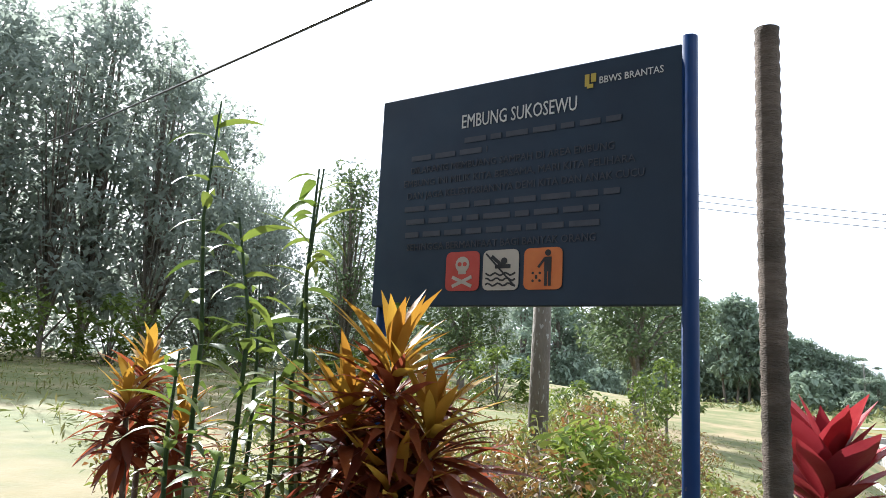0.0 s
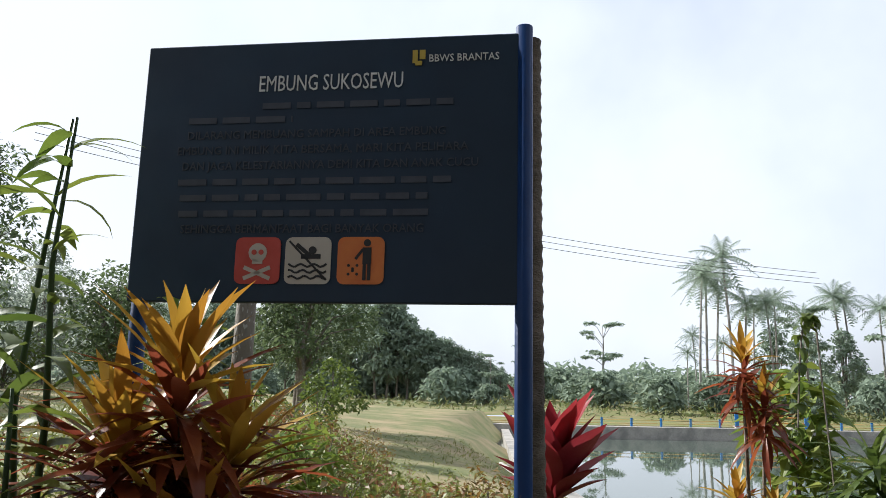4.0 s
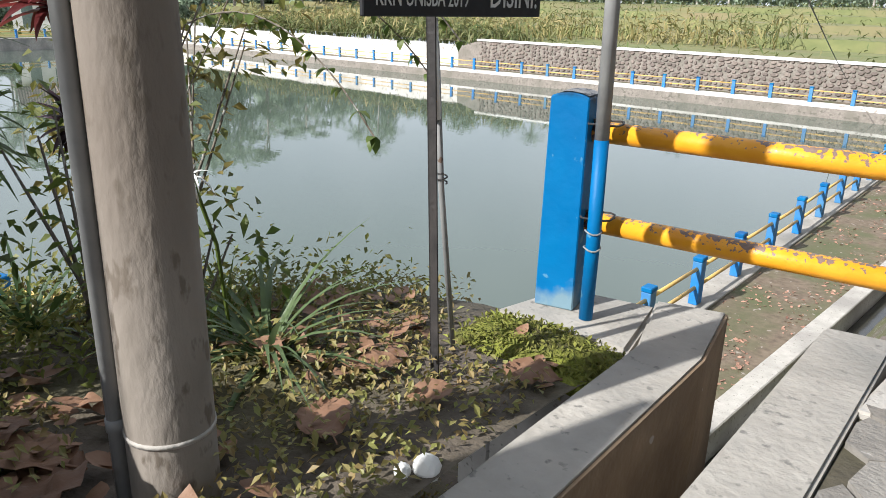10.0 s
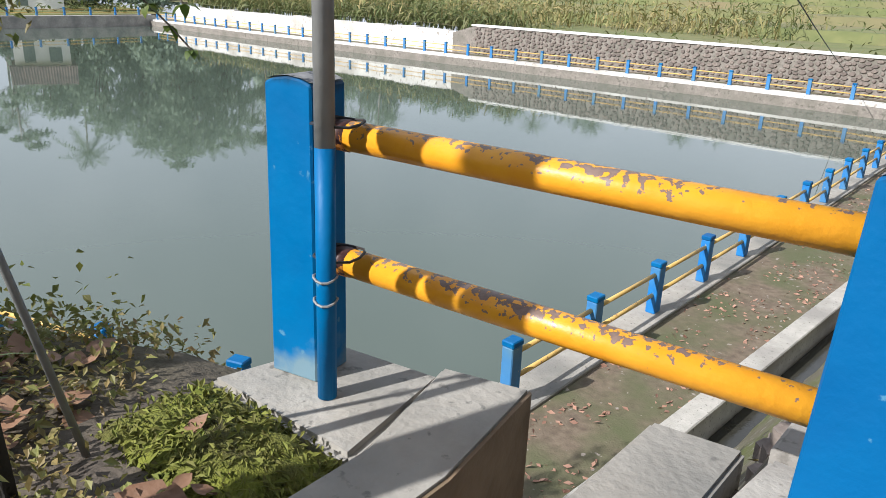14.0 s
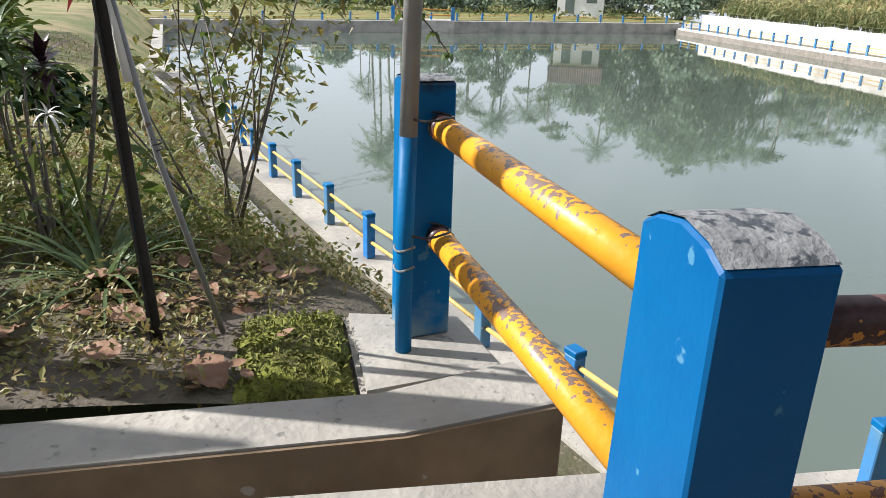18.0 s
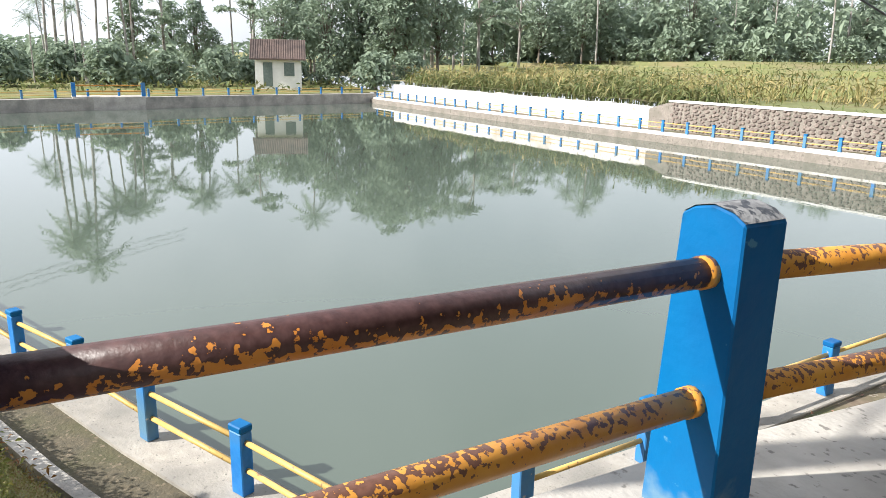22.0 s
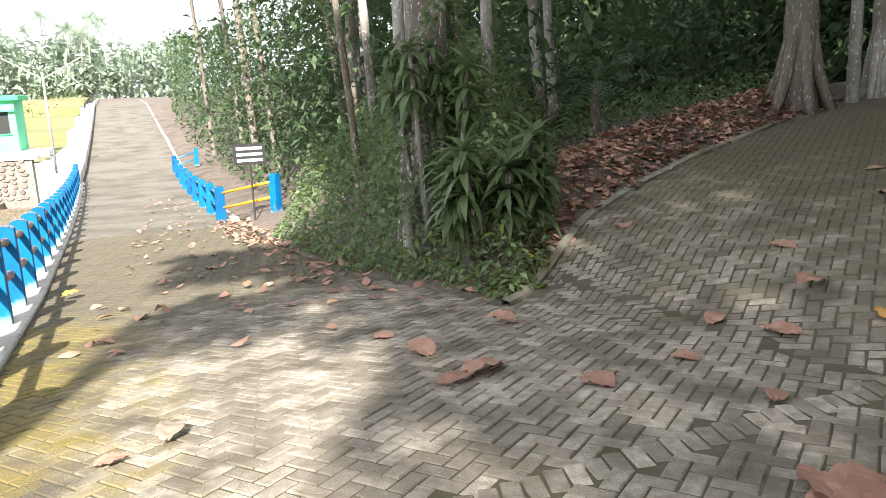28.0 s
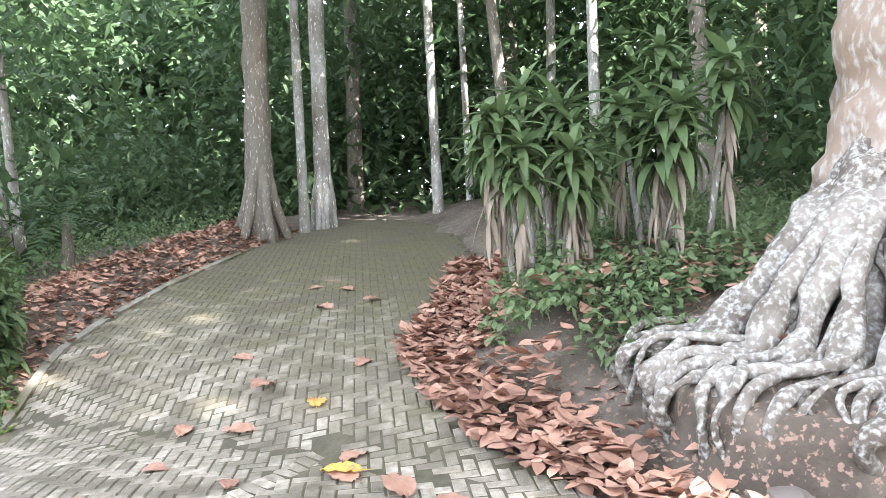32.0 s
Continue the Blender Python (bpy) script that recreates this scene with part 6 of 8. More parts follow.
rng = np.random.default_rng(77)
inside = lambda x, y: y < shore_y(x) - 1.45 and x < -1.03
P = []
for x, y in scatter(rng, 72000, -10, -1.9, -11.0, -3.6, lambda x, y: inside(x, y) and noise.noise((x * 0.9, y * 0.9, 4)) > -0.35 and not (-2.35 < x < -1.5 and -7.35 < y < -6.45) and (y < -6.5 or x < -2.2)):
    P.append((x, y, near_z(x, y) + abs(rng.normal(0, 0.13)) + 0.02))
tagged(part("ground_cover", cloud_mesh("ground_cover", P, 0.04, 7, 0.5, 0.6), mat("ground_cover_leaf", (0.12, 0.15, 0.03), (0.18, 0.21, 0.045), 9, 0.5, 0.1, c3=(0.24, 0.22, 0.06), by="island", trans=0.42)), "low green creeping ground cover", "ground cover", kind="stuff")
P = []
for x, y in scatter(rng, 52000, -7.5, -1.05, -6.6, -2.2, lambda x, y: inside(x, y) and not (-1.72 < x and -4.8 < y < -4.3) and (y < -4.42 or x < -1.95) and noise.noise((x * 1.6, y * 1.6, 8)) > -0.2 - 0.5 * smooth(-5.3, -4.6, y)):
    P.append((x, y, near_z(x, y) + abs(rng.normal(0, 0.06)) + 0.01))
tagged(part("weeds", cloud_mesh("weeds", P, 0.034, 8, 0.5, 0.55), mat("weed_leaf", (0.19, 0.21, 0.055), (0.26, 0.27, 0.08), 9, 0.5, 0.1, c3=(0.28, 0.18, 0.08), by="island", trans=0.3)), "small yellow-green weeds on the slope", "weeds", kind="stuff")
P = []
for x, y in scatter(rng, 16000, -40, -4, -45, -8, lambda x, y: inside(x, y) and (x < -8 or y < -10.5)):
    P.append((x, y, near_z(x, y) + 0.02 + abs(rng.normal(0, 0.05))))
tagged(part("lawn_grass", cloud_mesh("grass", P, 0.22, 9, 0.9, 0.18, 0.1), mat("lawn_blade", (0.13, 0.17, 0.04), (0.20, 0.23, 0.06), 4, 0.6, 0.1, c3=(0.26, 0.22, 0.09), by="island", trans=0.35)), "rough sunlit lawn grass", "grass", kind="stuff")
P, Q = [], []
for x, y in scatter(rng, 62000, -12.5, -3.0, -13.5, -6.6, lambda x, y: inside(x, y) and noise.noise((x * 0.8, y * 0.8, 14)) > -0.16):
    h = 0.14 + 1.1 * max(0, noise.noise((x * 0.8, y * 0.8, 14))) + (0.45 * smooth(-8.0, -8.6, y) * smooth(-4.0, -5.0, x) if abs(y + 9.5 + 0.15 * (x + 9)) > 0.35 else -0.1)
    (P if noise.noise((x * 1.7, y * 1.7, 20)) > 0.05 else Q).append((x, y, near_z(x, y) + h * rng.random() ** 0.6))
for x, y in scatter(rng, 40000, -26, -6.5, -13, -2.5, lambda x, y: 1.4 < shore_y(x) - y < 3.6):
    h = (0.35 + 0.5 * abs(noise.noise((x * 0.9, y * 0.9, 31)))) * rng.random() ** 0.7
    (P if noise.noise((x * 1.7, y * 1.7, 20)) > 0.1 else Q).append((x, y, near_z(x, y) + h))
tagged(part("weed_thicket", cloud_mesh("weeds", P, 0.075, 21, 0.5, 0.5), mat("rusty_weed_leaf", (0.17, 0.12, 0.04), (0.23, 0.18, 0.05), 7, 0.5, 0.1, c3=(0.24, 0.09, 0.035), by="island", trans=0.35)), "rust-tinged weeds across the sunny slope", "weeds", kind="stuff")
tagged(part("weed_thicket", cloud_mesh("weeds", Q, 0.075, 22, 0.5, 0.5), mat("sunny_weed_leaf", (0.14, 0.18, 0.035), (0.20, 0.24, 0.05), 7, 0.5, 0.1, c3=(0.26, 0.26, 0.07), by="island", trans=0.4)), "yellow-green weeds across the sunny slope", "weeds", kind="stuff")

WEEDY = mat("weedy_shrub_leaf", (0.17, 0.16, 0.04), (0.24, 0.24, 0.055), 7, 0.5, 0.1, c3=(0.26, 0.10, 0.035), by="island", trans=0.4)
for k, (x, y, h) in enumerate(((-5.6, -8.7, 0.9), (-6.4, -10.3, 1.15), (-7.6, -8.9, 1.0), (-8.2, -11.0, 1.1), (-9.8, -8.6, 0.9), (-10.2, -12.2, 1.0), (-12.5, -10.2, 0.9), (-12.0, -14.2, 1.1), (-14.5, -12.2, 1.0))):
    shrub("weedy_shrub", "sunlit straggly shrub with small leaves on the slope", (x, y, near_z(x, y)), [(0, 0, h * 0.8, 0.3, h * 0.3), (0.2, 0.3, h * 0.5, 0.34, h * 0.3), (-0.25, -0.25, h * 0.45, 0.34, h * 0.3)], (WEEDY, L_LIME, WEEDY)[k % 3], 620, 0.075, 300 + k, stems=6)


def litter_mesh(name, pts, size, seed):
    """Curled dry leaves lying about, one mesh."""
    r = random.Random(seed)
    b = MB()
    for x, y, z in pts:
        m = Matrix.Translation((x, y, z)) @ Matrix.Rotation(r.uniform(0, 6.3), 4, "Z") @ Matrix.Rotation(r.uniform(-0.22, 0.22), 4, "Y") @ Matrix.Rotation(r.uniform(-0.3, 0.3), 4, "X")
        s = size * r.uniform(0.55, 1.15)
        b.leaf(m, s, s * r.uniform(0.5, 0.78), r.uniform(-0.5, 0.35), 4, r.uniform(-0.3, 0.5), 1.0)
    return b.mesh(name, True)


P = [(x, y, near_z(x, y) + 0.03 + 0.04 * rng.random()) for x, y in scatter(rng, 330, -2.6, -1.06, -6.9, -4.5, lambda x, y: inside(x, y) and noise.noise((x * 1.2, y * 1.2, 1)) > -0.05)]
tagged(part("leaf_litter", litter_mesh("litter", P, 0.12, 5), L_BROWN), "dry brown leaves on dark soil", "leaf litter", kind="stuff")
DRY = []
for k in range(5):
    b = MB()
    rr = random.Random(80 + k)
    cup, curl = rr.uniform(0.05, 0.28), rr.uniform(0.0, 0.03)
    rows = []
    for i in range(13):
        t = i / 12
        w = 0.078 * math.sin(math.pi * min(1, 0.05 + 0.95 * t) ** 0.85) ** 0.8 + 0.001
        row = []
        for j in range(-4, 5):
            q = j / 4
            z = cup * abs(q) * w + curl * math.sin(3.1 * t) + 0.016 * noise.noise((t * 6 + k, q * 3, k)) + 0.009 * noise.noise((t * 15 + k, q * 7, k)) + 0.003 * math.sin(t * 38 + abs(q) * 5) * abs(q)
            row.append((0.24 * t + 0.012 * noise.noise((q * 3, k, t * 2)), q * w * (1 + 0.3 * noise.noise((t * 7, q, k + 3))), z))
        rows.append(row)
    b.sheet(rows)
    b.tube([(-0.05, 0, 0.0), (0.0, 0, 0.0), (0.12, 0, -0.003)], 0.003, 5)
    me = b.mesh("leaf", True)
    me.materials.append(L_DRY)
    DRY.append(me)


def fallen(x, y, z, az, s, k=0, material=None, label="curled dry brown leaf lying on the ground", tilt=0.0, roll=0.0):
    me = DRY[k % 5]
    if material:
        me = me.copy()
        me.materials[0] = material
    return tagged(part("fallen_leaf", me, None, m=Matrix.Translation((x, y, z)) @ Matrix.Rotation(radians(az), 4, "Z") @ Matrix.Rotation(tilt, 4, "Y") @ Matrix.Rotation(roll, 4, "X") @ Matrix.Scale(s, 4)), label, "leaf", "fallen leaves")


for k, (x, y, az, s) in enumerate([(-1.75, -6.2, 200, 1.5), (-1.55, -6.45, 130, 1.7), (-1.2, -6.35, 20, 1.6), (-1.9, -6.0, 80, 1.4), (-2.05, -5.8, 10, 1.2), (-1.35, -5.6, 150, 1.1), (-1.65, -5.2, 60, 0.7), (-1.3, -5.1, 240, 0.7), (-2.1, -6.15, 300, 1.3), (-1.7, -6.75, 170, 1.4), (-1.25, -4.85, 30, 0.9), (-2.0, -5.3, 95, 1.0)]):
    fallen(x, y, near_z(x, y) + 0.06, az, s, k, L_BROWN, label="large curled brown leaf on the garden soil", tilt=0.1, roll=0.2 * (-1) ** k)
bm = bmesh.new()
bmesh.ops.create_icosphere(bm, subdivisions=2, radius=0.042)
for v in bm.verts:
    v.co *= 1 + 0.3 * noise.noise(v.co * 22)
me = bpy.data.meshes.new("lump")
bm.to_mesh(me)
bm.free()
for x, y, q in ((-1.07, -5.5, 1.0), (-1.11, -5.56, 0.6)):
    tagged(part("white_lump", me, WHITE, m=Matrix.Translation((x, y, near_z(x, y) + 0.03)) @ Matrix.Scale(q, 4)), "small crumpled white lump beside the low wall", "litter")
tagged(part("paper_scrap", MB().sheet([[(0, 0, 0), (0.05, 0, 0.01)], [(0, 0.04, 0.012), (0.05, 0.045, 0)]]), WHITE, m=pose(-1.45, -5.55, near_z(-1.45, -5.55) + 0.06, 0, 0, 40)), "scrap of white paper on the soil", "litter")
# moss cushion at the wall
b = MB()
b.sheet([[(-1.66 + 0.66 * u, -4.74 + 0.42 * v, 0.165 + 0.085 * (1 - (2 * u - 1) ** 2) ** 0.5 * (1 - (2 * v - 1) ** 2) ** 0.5 + 0.03 * noise.noise((u * 6, v * 6, 0))) for u in np.linspace(0, 1, 16)] for v in np.linspace(0, 1, 14)])
tagged(part("moss_cushion", b.mesh("moss", True), MOSS), "bright moss cushion on the old slab", "moss")
P = [(-1.66 + 0.66 * u, -4.74 + 0.42 * v, 0.175 + 0.085 * (1 - (2 * u - 1) ** 2) ** 0.5 * (1 - (2 * v - 1) ** 2) ** 0.5) for u, v in rng.random((1400, 2))]
tagged(part("moss_tufts", cloud_mesh("moss", P, 0.035, 12, 0.8, 0.35), mat("moss_frond", (0.13, 0.16, 0.02), (0.22, 0.22, 0.04), 20, 0.8, 0.1, by="island", c3=(0.09, 0.08, 0.02))), "feathery moss tufts", "moss", kind="stuff")


mark = set_out(mark, SPIN)

# ---- trees ----
def broad_tree(name, label, h, spread, seed, leaf, n=1500, size=0.5, trunk=0.16, bark=None, bare=0.35, lumps=14, flat=0.45):
    r, rng = random.Random(seed), np.random.default_rng(seed)
    th = thing(name, label, "tree")
    tb = MB()
    top = (r.uniform(-0.04, 0.04) * h, r.uniform(-0.04, 0.04) * h, h * 0.85)
    tb.tube([(0, 0, -0.4), (0, 0, 0), (top[0] * 0.3, top[1] * 0.3, h * bare), (top[0] * 0.7, top[1], h * 0.6), top], [trunk * 1.5, trunk * 1.15, trunk * 0.85, trunk * 0.5, trunk * 0.15], 10)
    pts = []
    for i in range(lumps):
        a, z = i * 2.4 + r.uniform(-0.4, 0.4), h * (bare + (1 - bare) * (0.15 + 0.8 * (i + 0.5) / lumps))
        k = math.sin(math.pi * min(1, 0.18 + 0.8 * (z / h - bare) / (1 - bare))) ** 0.7
        d = spread * k * r.uniform(0.25, 0.85)
        c = (d * math.cos(a), d * math.sin(a), z)
        rad = spread * r.uniform(0.26, 0.46)
        pts.append(blob_points(rng, n // lumps, c, (rad, rad, rad * flat * 1.6), 0.3))
        tb.tube([(top[0] * 0.4, top[1] * 0.4, h * (bare * 0.9 + 0.25 * (z / h - bare))), (c[0] * 0.5, c[1] * 0.5, z * 0.93), c], [trunk * 0.4, trunk * 0.22, trunk * 0.08], 6)
    part("trunk", tb.mesh("trunk", True), bark or BARK, th)
    part("crown", cloud_mesh("crown", np.concatenate(pts), size, seed, 0.5, 0.55), leaf, th)
    return th


def palm_tree(name, label, h, seed, leaf, fronds=20, length=3.4, trunk=0.14):
    r = random.Random(seed)
    th = thing(name, label, "palm tree")
    bend = r.uniform(-0.06, 0.06) * h
    p = [(bend * (t ** 2), bend * 0.4 * t, h * t) for t in np.linspace(0, 1, 8)]
    part("trunk", MB().tube([(0, 0, -0.5)] + p, [trunk * 1.5, trunk * 1.25] + [trunk * (1 - 0.35 * t) for t in np.linspace(0.1, 1, 7)], 9).mesh("trunk", True), BARK_PALE, th)
    b = MB()
    top = Vector(p[-1])
    for i in range(fronds):
        az, el = i * 2.4 + r.uniform(-0.2, 0.2), radians(75 - 115 * i / fronds + r.uniform(-8, 8))
        L = length * r.uniform(0.85, 1.1)
        d = Vector((math.cos(az), math.sin(az), 0))
        s = Vector((-math.sin(az), math.cos(az), 0))
        mid = [top + d * (L * t * math.cos(el) + 0.1) + Vector((0, 0, L * (t * math.sin(el) - 0.42 * t * t))) for t in np.linspace(0, 1, 13)]
        b.tube([mid[0], mid[6], mid[12]], [0.04, 0.025, 0.01], 4, False)
        for k in range(1, 12):
            w = L * 0.24 * math.sin(math.pi * (0.12 + 0.8 * k / 12)) * r.uniform(0.8, 1.1)
            for sg in (-1, 1):
                a, c = mid[k], mid[k].lerp(mid[k + 1], 0.55)
                e = a + s * sg * w + d * w * 0.35 + Vector((0, 0, -w * r.uniform(0.35, 0.8)))
                q = len(b.v)
                b.v += [tuple(a), tuple(c), tuple(e)]
                b.f.append((q, q + 1, q + 2))
    part("fronds", b, leaf, th)
    return th


def umbrella_tree(name, label, h, seed, leaf):
    r, rng = random.Random(seed), np.random.default_rng(seed)
    th = thing(name, label, "tree")
    tb = MB().tube([(0, 0, -0.5), (0.1, 0, h * 0.4), (0.0, 0.1, h * 0.75), (0.1, 0, h * 0.95)], [0.2, 0.15, 0.1, 0.04], 8)
    pts = []
    for i in range(11):
        a, z = i * 2.4 + r.uniform(-0.5, 0.5), h * r.uniform(0.5, 1.0)
        d = h * 0.24 * r.uniform(0.3, 1.0) * (1.15 - 0.6 * abs(z / h - 0.75))
        c = (d * math.cos(a), d * math.sin(a), z)
        tb.tube([(0.05, 0.05, z * 0.82), (c[0] * 0.5, c[1] * 0.5, z * 0.95), c], [0.06, 0.04, 0.02], 5)
        rad = h * r.uniform(0.07, 0.12)
        pts.append(blob_points(rng, 90, c, (rad, rad, rad * 0.22), 0.1))
    part("trunk", tb.mesh("trunk", True), BARK_PALE, th)
    part("crown", cloud_mesh("crown", np.concatenate(pts), h * 0.045, seed, 0.25, 0.5), leaf, th)
    return th


def plant_copies(proto, spots, seed, group):
    """Moves the first to the first spot and copies it to the others."""
    r = random.Random(seed)
    proto["group"] = group
    for i, (x, y, z, s) in enumerate(spots):
        m = Matrix.Translation((x, y, z)) @ Matrix.Rotation(r.uniform(0, 6.3), 4, "Z") @ Matrix.Diagonal((s, s, s * r.uniform(0.9, 1.12), 1))
        if i == 0:
            proto.matrix_basis = m
        else:
            copy_thing(proto, Matrix.Identity(4)).matrix_basis = m


def polar(bearing, d):
    """A spot by heading (turned left from +y) and distance from the railing's corner."""
    a = radians(bearing + 5.3 * min(1, max(0, (bearing - 68) / 10)))
    return 1.3 - d * math.sin(a), -3.5 + d * math.cos(a)


rt = random.Random(90)
def band(b0, b1, d0, d1, n, z, s0, s1, avoid=None):
    out = []
    for i in range(n):
        x, y = polar(b0 + (b1 - b0) * (i + rt.random()) / n, rt.uniform(d0, d1))
        out.append((x, y, z(x, y) if callable(z) else z, rt.uniform(s0, s1)))
    return out


fz = lambda x, y: (field_z(x, y) if y > 24.6 else -1.25) - 0.1
W_GROUP = "trees beyond the fields"
plant_copies(palm_tree("coconut_palm", "tall coconut palm with arching fronds beyond the pond", 13, 1, L_FAR_HAZE), band(81.5, 84.5, 76, 84, 4, fz, 0.95, 1.15) + band(78.2, 81, 80, 90, 3, fz, 0.8, 1.0) + band(82, 86, 72, 84, 3, fz, 0.5, 0.75) + band(70, 80, 86, 100, 5, fz, 0.8, 1.1) + band(60, 70, 90, 110, 5, fz, 0.8, 1.1) + band(50, 62, 105, 135, 9, fz, 0.8, 1.1) + band(2, 48, 125, 150, 26, fz, 0.7, 1.0) + band(68, 76, 85, 100, 3, fz, 0.8, 1.0), 1, W_GROUP)
plant_copies(palm_tree("coconut_palm", "slim coconut palm beyond the fields", 11, 2, L_FAR_HAZE, 17, 3.0), band(3, 50, 112, 140, 26, fz, 0.75, 1.05), 2, W_GROUP)
plant_copies(broad_tree("field_tree", "rounded broadleaf tree beyond the pond", 10, 3.4, 3, L_FAR_HAZE, 2000, 0.5, bare=0.15, lumps=24), band(62, 72, 78, 92, 8, fz, 0.8, 1.2) + band(38, 60, 110, 140, 14, fz, 0.8, 1.2) + band(0, 40, 140, 170, 26, fz, 0.8, 1.3), 3, W_GROUP)
plant_copies(broad_tree("field_tree", "upright haze-paled tree at the far field edge", 11, 2.8, 4, L_FAR_HAZE, 1500, 0.6, bare=0.12, lumps=22), band(70, 80, 88, 120, 6, fz, 0.6, 1.0) + band(5, 60, 130, 165, 30, fz, 0.7, 1.2) + [(*polar(107.5 - 0.26 * k, 92 + 8 * (k % 3)), -1.3, 1.1 - 0.0195 * k) for k in range(38)] + band(106, 135, 90, 130, 26, fz, 0.9, 1.3), 4, W_GROUP)
plant_copies(umbrella_tree("albizia_tree", "thin flat-crowned tree standing over the fields", 12, 5, L_FAR_HAZE), [(*polar(b_, d_), -1.2, s_) for b_, d_, s_ in ((96, 92, 0.62), (90.5, 88, 0.72), (77, 95, 0.9), (73, 90, 1.1), (66, 88, 1.25), (62.5, 95, 1.35), (59, 90, 1.2), (99, 84, 0.45), (56, 105, 1.2))], 5, W_GROUP)
plant_copies(broad_tree("banana_clump", "low leafy clump at the far bank", 3.2, 2.2, 6, L_FAR_HAZE, 900, 0.55, bare=0.05, lumps=16), band(64, 88, 70, 82, 16, fz, 0.7, 1.2) + band(2, 60, 105, 125, 26, fz, 0.8, 1.4) + band(88, 130, 80, 120, 50, fz, 0.7, 1.4), 6, W_GROUP)
mark = set_out(mark, FAR)
plant_copies(broad_tree("lawn_tree", "large dark spreading tree on the lawn", 7.5, 4.2, 7, L_MID, 3600, 0.30, 0.22, bare=0.3), [(-33, -21, -0.4, 1.0), (-30, -29, -0.3, 0.95), (-40, -24, -0.4, 1.1)], 7, "trees round the lawn")
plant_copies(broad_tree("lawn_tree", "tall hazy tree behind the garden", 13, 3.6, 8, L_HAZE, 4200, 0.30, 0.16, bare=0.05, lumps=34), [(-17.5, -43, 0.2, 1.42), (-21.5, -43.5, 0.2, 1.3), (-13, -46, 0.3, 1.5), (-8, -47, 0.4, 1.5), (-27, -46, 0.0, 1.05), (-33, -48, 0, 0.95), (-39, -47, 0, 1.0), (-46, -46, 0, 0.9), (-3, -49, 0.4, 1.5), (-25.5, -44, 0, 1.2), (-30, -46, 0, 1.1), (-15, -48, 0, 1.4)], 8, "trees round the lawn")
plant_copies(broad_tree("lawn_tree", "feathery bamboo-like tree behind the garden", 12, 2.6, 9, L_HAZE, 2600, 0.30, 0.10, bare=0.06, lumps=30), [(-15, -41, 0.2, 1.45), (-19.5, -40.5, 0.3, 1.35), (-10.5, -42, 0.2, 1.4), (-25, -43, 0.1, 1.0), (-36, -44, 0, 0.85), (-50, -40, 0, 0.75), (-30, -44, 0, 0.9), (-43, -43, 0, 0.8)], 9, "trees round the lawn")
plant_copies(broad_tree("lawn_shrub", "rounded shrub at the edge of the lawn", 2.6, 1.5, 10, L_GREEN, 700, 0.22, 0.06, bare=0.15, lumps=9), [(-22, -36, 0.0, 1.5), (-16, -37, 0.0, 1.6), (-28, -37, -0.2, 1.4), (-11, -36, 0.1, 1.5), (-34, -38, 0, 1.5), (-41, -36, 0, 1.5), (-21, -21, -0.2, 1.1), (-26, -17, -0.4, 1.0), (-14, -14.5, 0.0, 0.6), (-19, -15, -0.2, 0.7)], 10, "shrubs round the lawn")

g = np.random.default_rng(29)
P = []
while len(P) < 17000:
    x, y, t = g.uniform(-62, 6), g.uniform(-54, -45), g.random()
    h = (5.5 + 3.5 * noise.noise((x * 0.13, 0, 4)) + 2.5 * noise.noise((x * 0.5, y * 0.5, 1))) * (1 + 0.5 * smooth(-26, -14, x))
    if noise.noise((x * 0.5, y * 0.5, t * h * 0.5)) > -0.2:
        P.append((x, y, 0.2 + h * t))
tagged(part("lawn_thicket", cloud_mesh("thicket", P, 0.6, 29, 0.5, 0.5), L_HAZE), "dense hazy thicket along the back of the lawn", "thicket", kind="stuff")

mark = set_out(mark, SPIN)
g = np.random.default_rng(37)
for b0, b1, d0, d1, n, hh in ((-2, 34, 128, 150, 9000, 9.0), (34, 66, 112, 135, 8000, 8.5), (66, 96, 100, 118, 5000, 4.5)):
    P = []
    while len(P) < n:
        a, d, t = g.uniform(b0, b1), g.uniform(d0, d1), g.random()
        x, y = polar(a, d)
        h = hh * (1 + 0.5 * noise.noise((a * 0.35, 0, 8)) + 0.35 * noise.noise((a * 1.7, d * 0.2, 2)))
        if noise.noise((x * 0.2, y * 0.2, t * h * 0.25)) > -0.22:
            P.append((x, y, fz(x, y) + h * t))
    tagged(part("far_treeline", cloud_mesh("treeline", P, 1.35, 38, 0.5, 0.5), L_FAR_HAZE), "continuous hazy woodland beyond the fields", "woodland", kind="stuff")

# crops on the terraces behind the far wall
P, Q = [], []
rng = np.random.default_rng(31)
for x, y in scatter(rng, 9500, -58, -9, 24.7, 40, lambda x, y: x < -24 - (y - 24) * 0.2 or (y > 33 and x < -14)):
    (P if noise.noise((x * 0.12, y * 0.2, 0)) > -0.22 else Q).append((x, y, field_z(x, y) + rng.uniform(0.1, 1.2)))
for x, y in scatter(rng, 4200, -58, -24, 24.65, 26.5):
    Q.append((x, y, field_z(x, y) + rng.uniform(0, 0.7)))
tagged(part("maize_crop", cloud_mesh("crop", P, 0.75, 31, 0.9, 0.13, 0.35), L_STRAW), "ripe straw-coloured maize beyond the pond", "crop", kind="stuff")
tagged(part("green_crop", cloud_mesh("crop", Q, 0.7, 32, 0.9, 0.13, 0.35), L_CROP), "tall green grass and maize above the wall", "crop", kind="stuff")
P = []
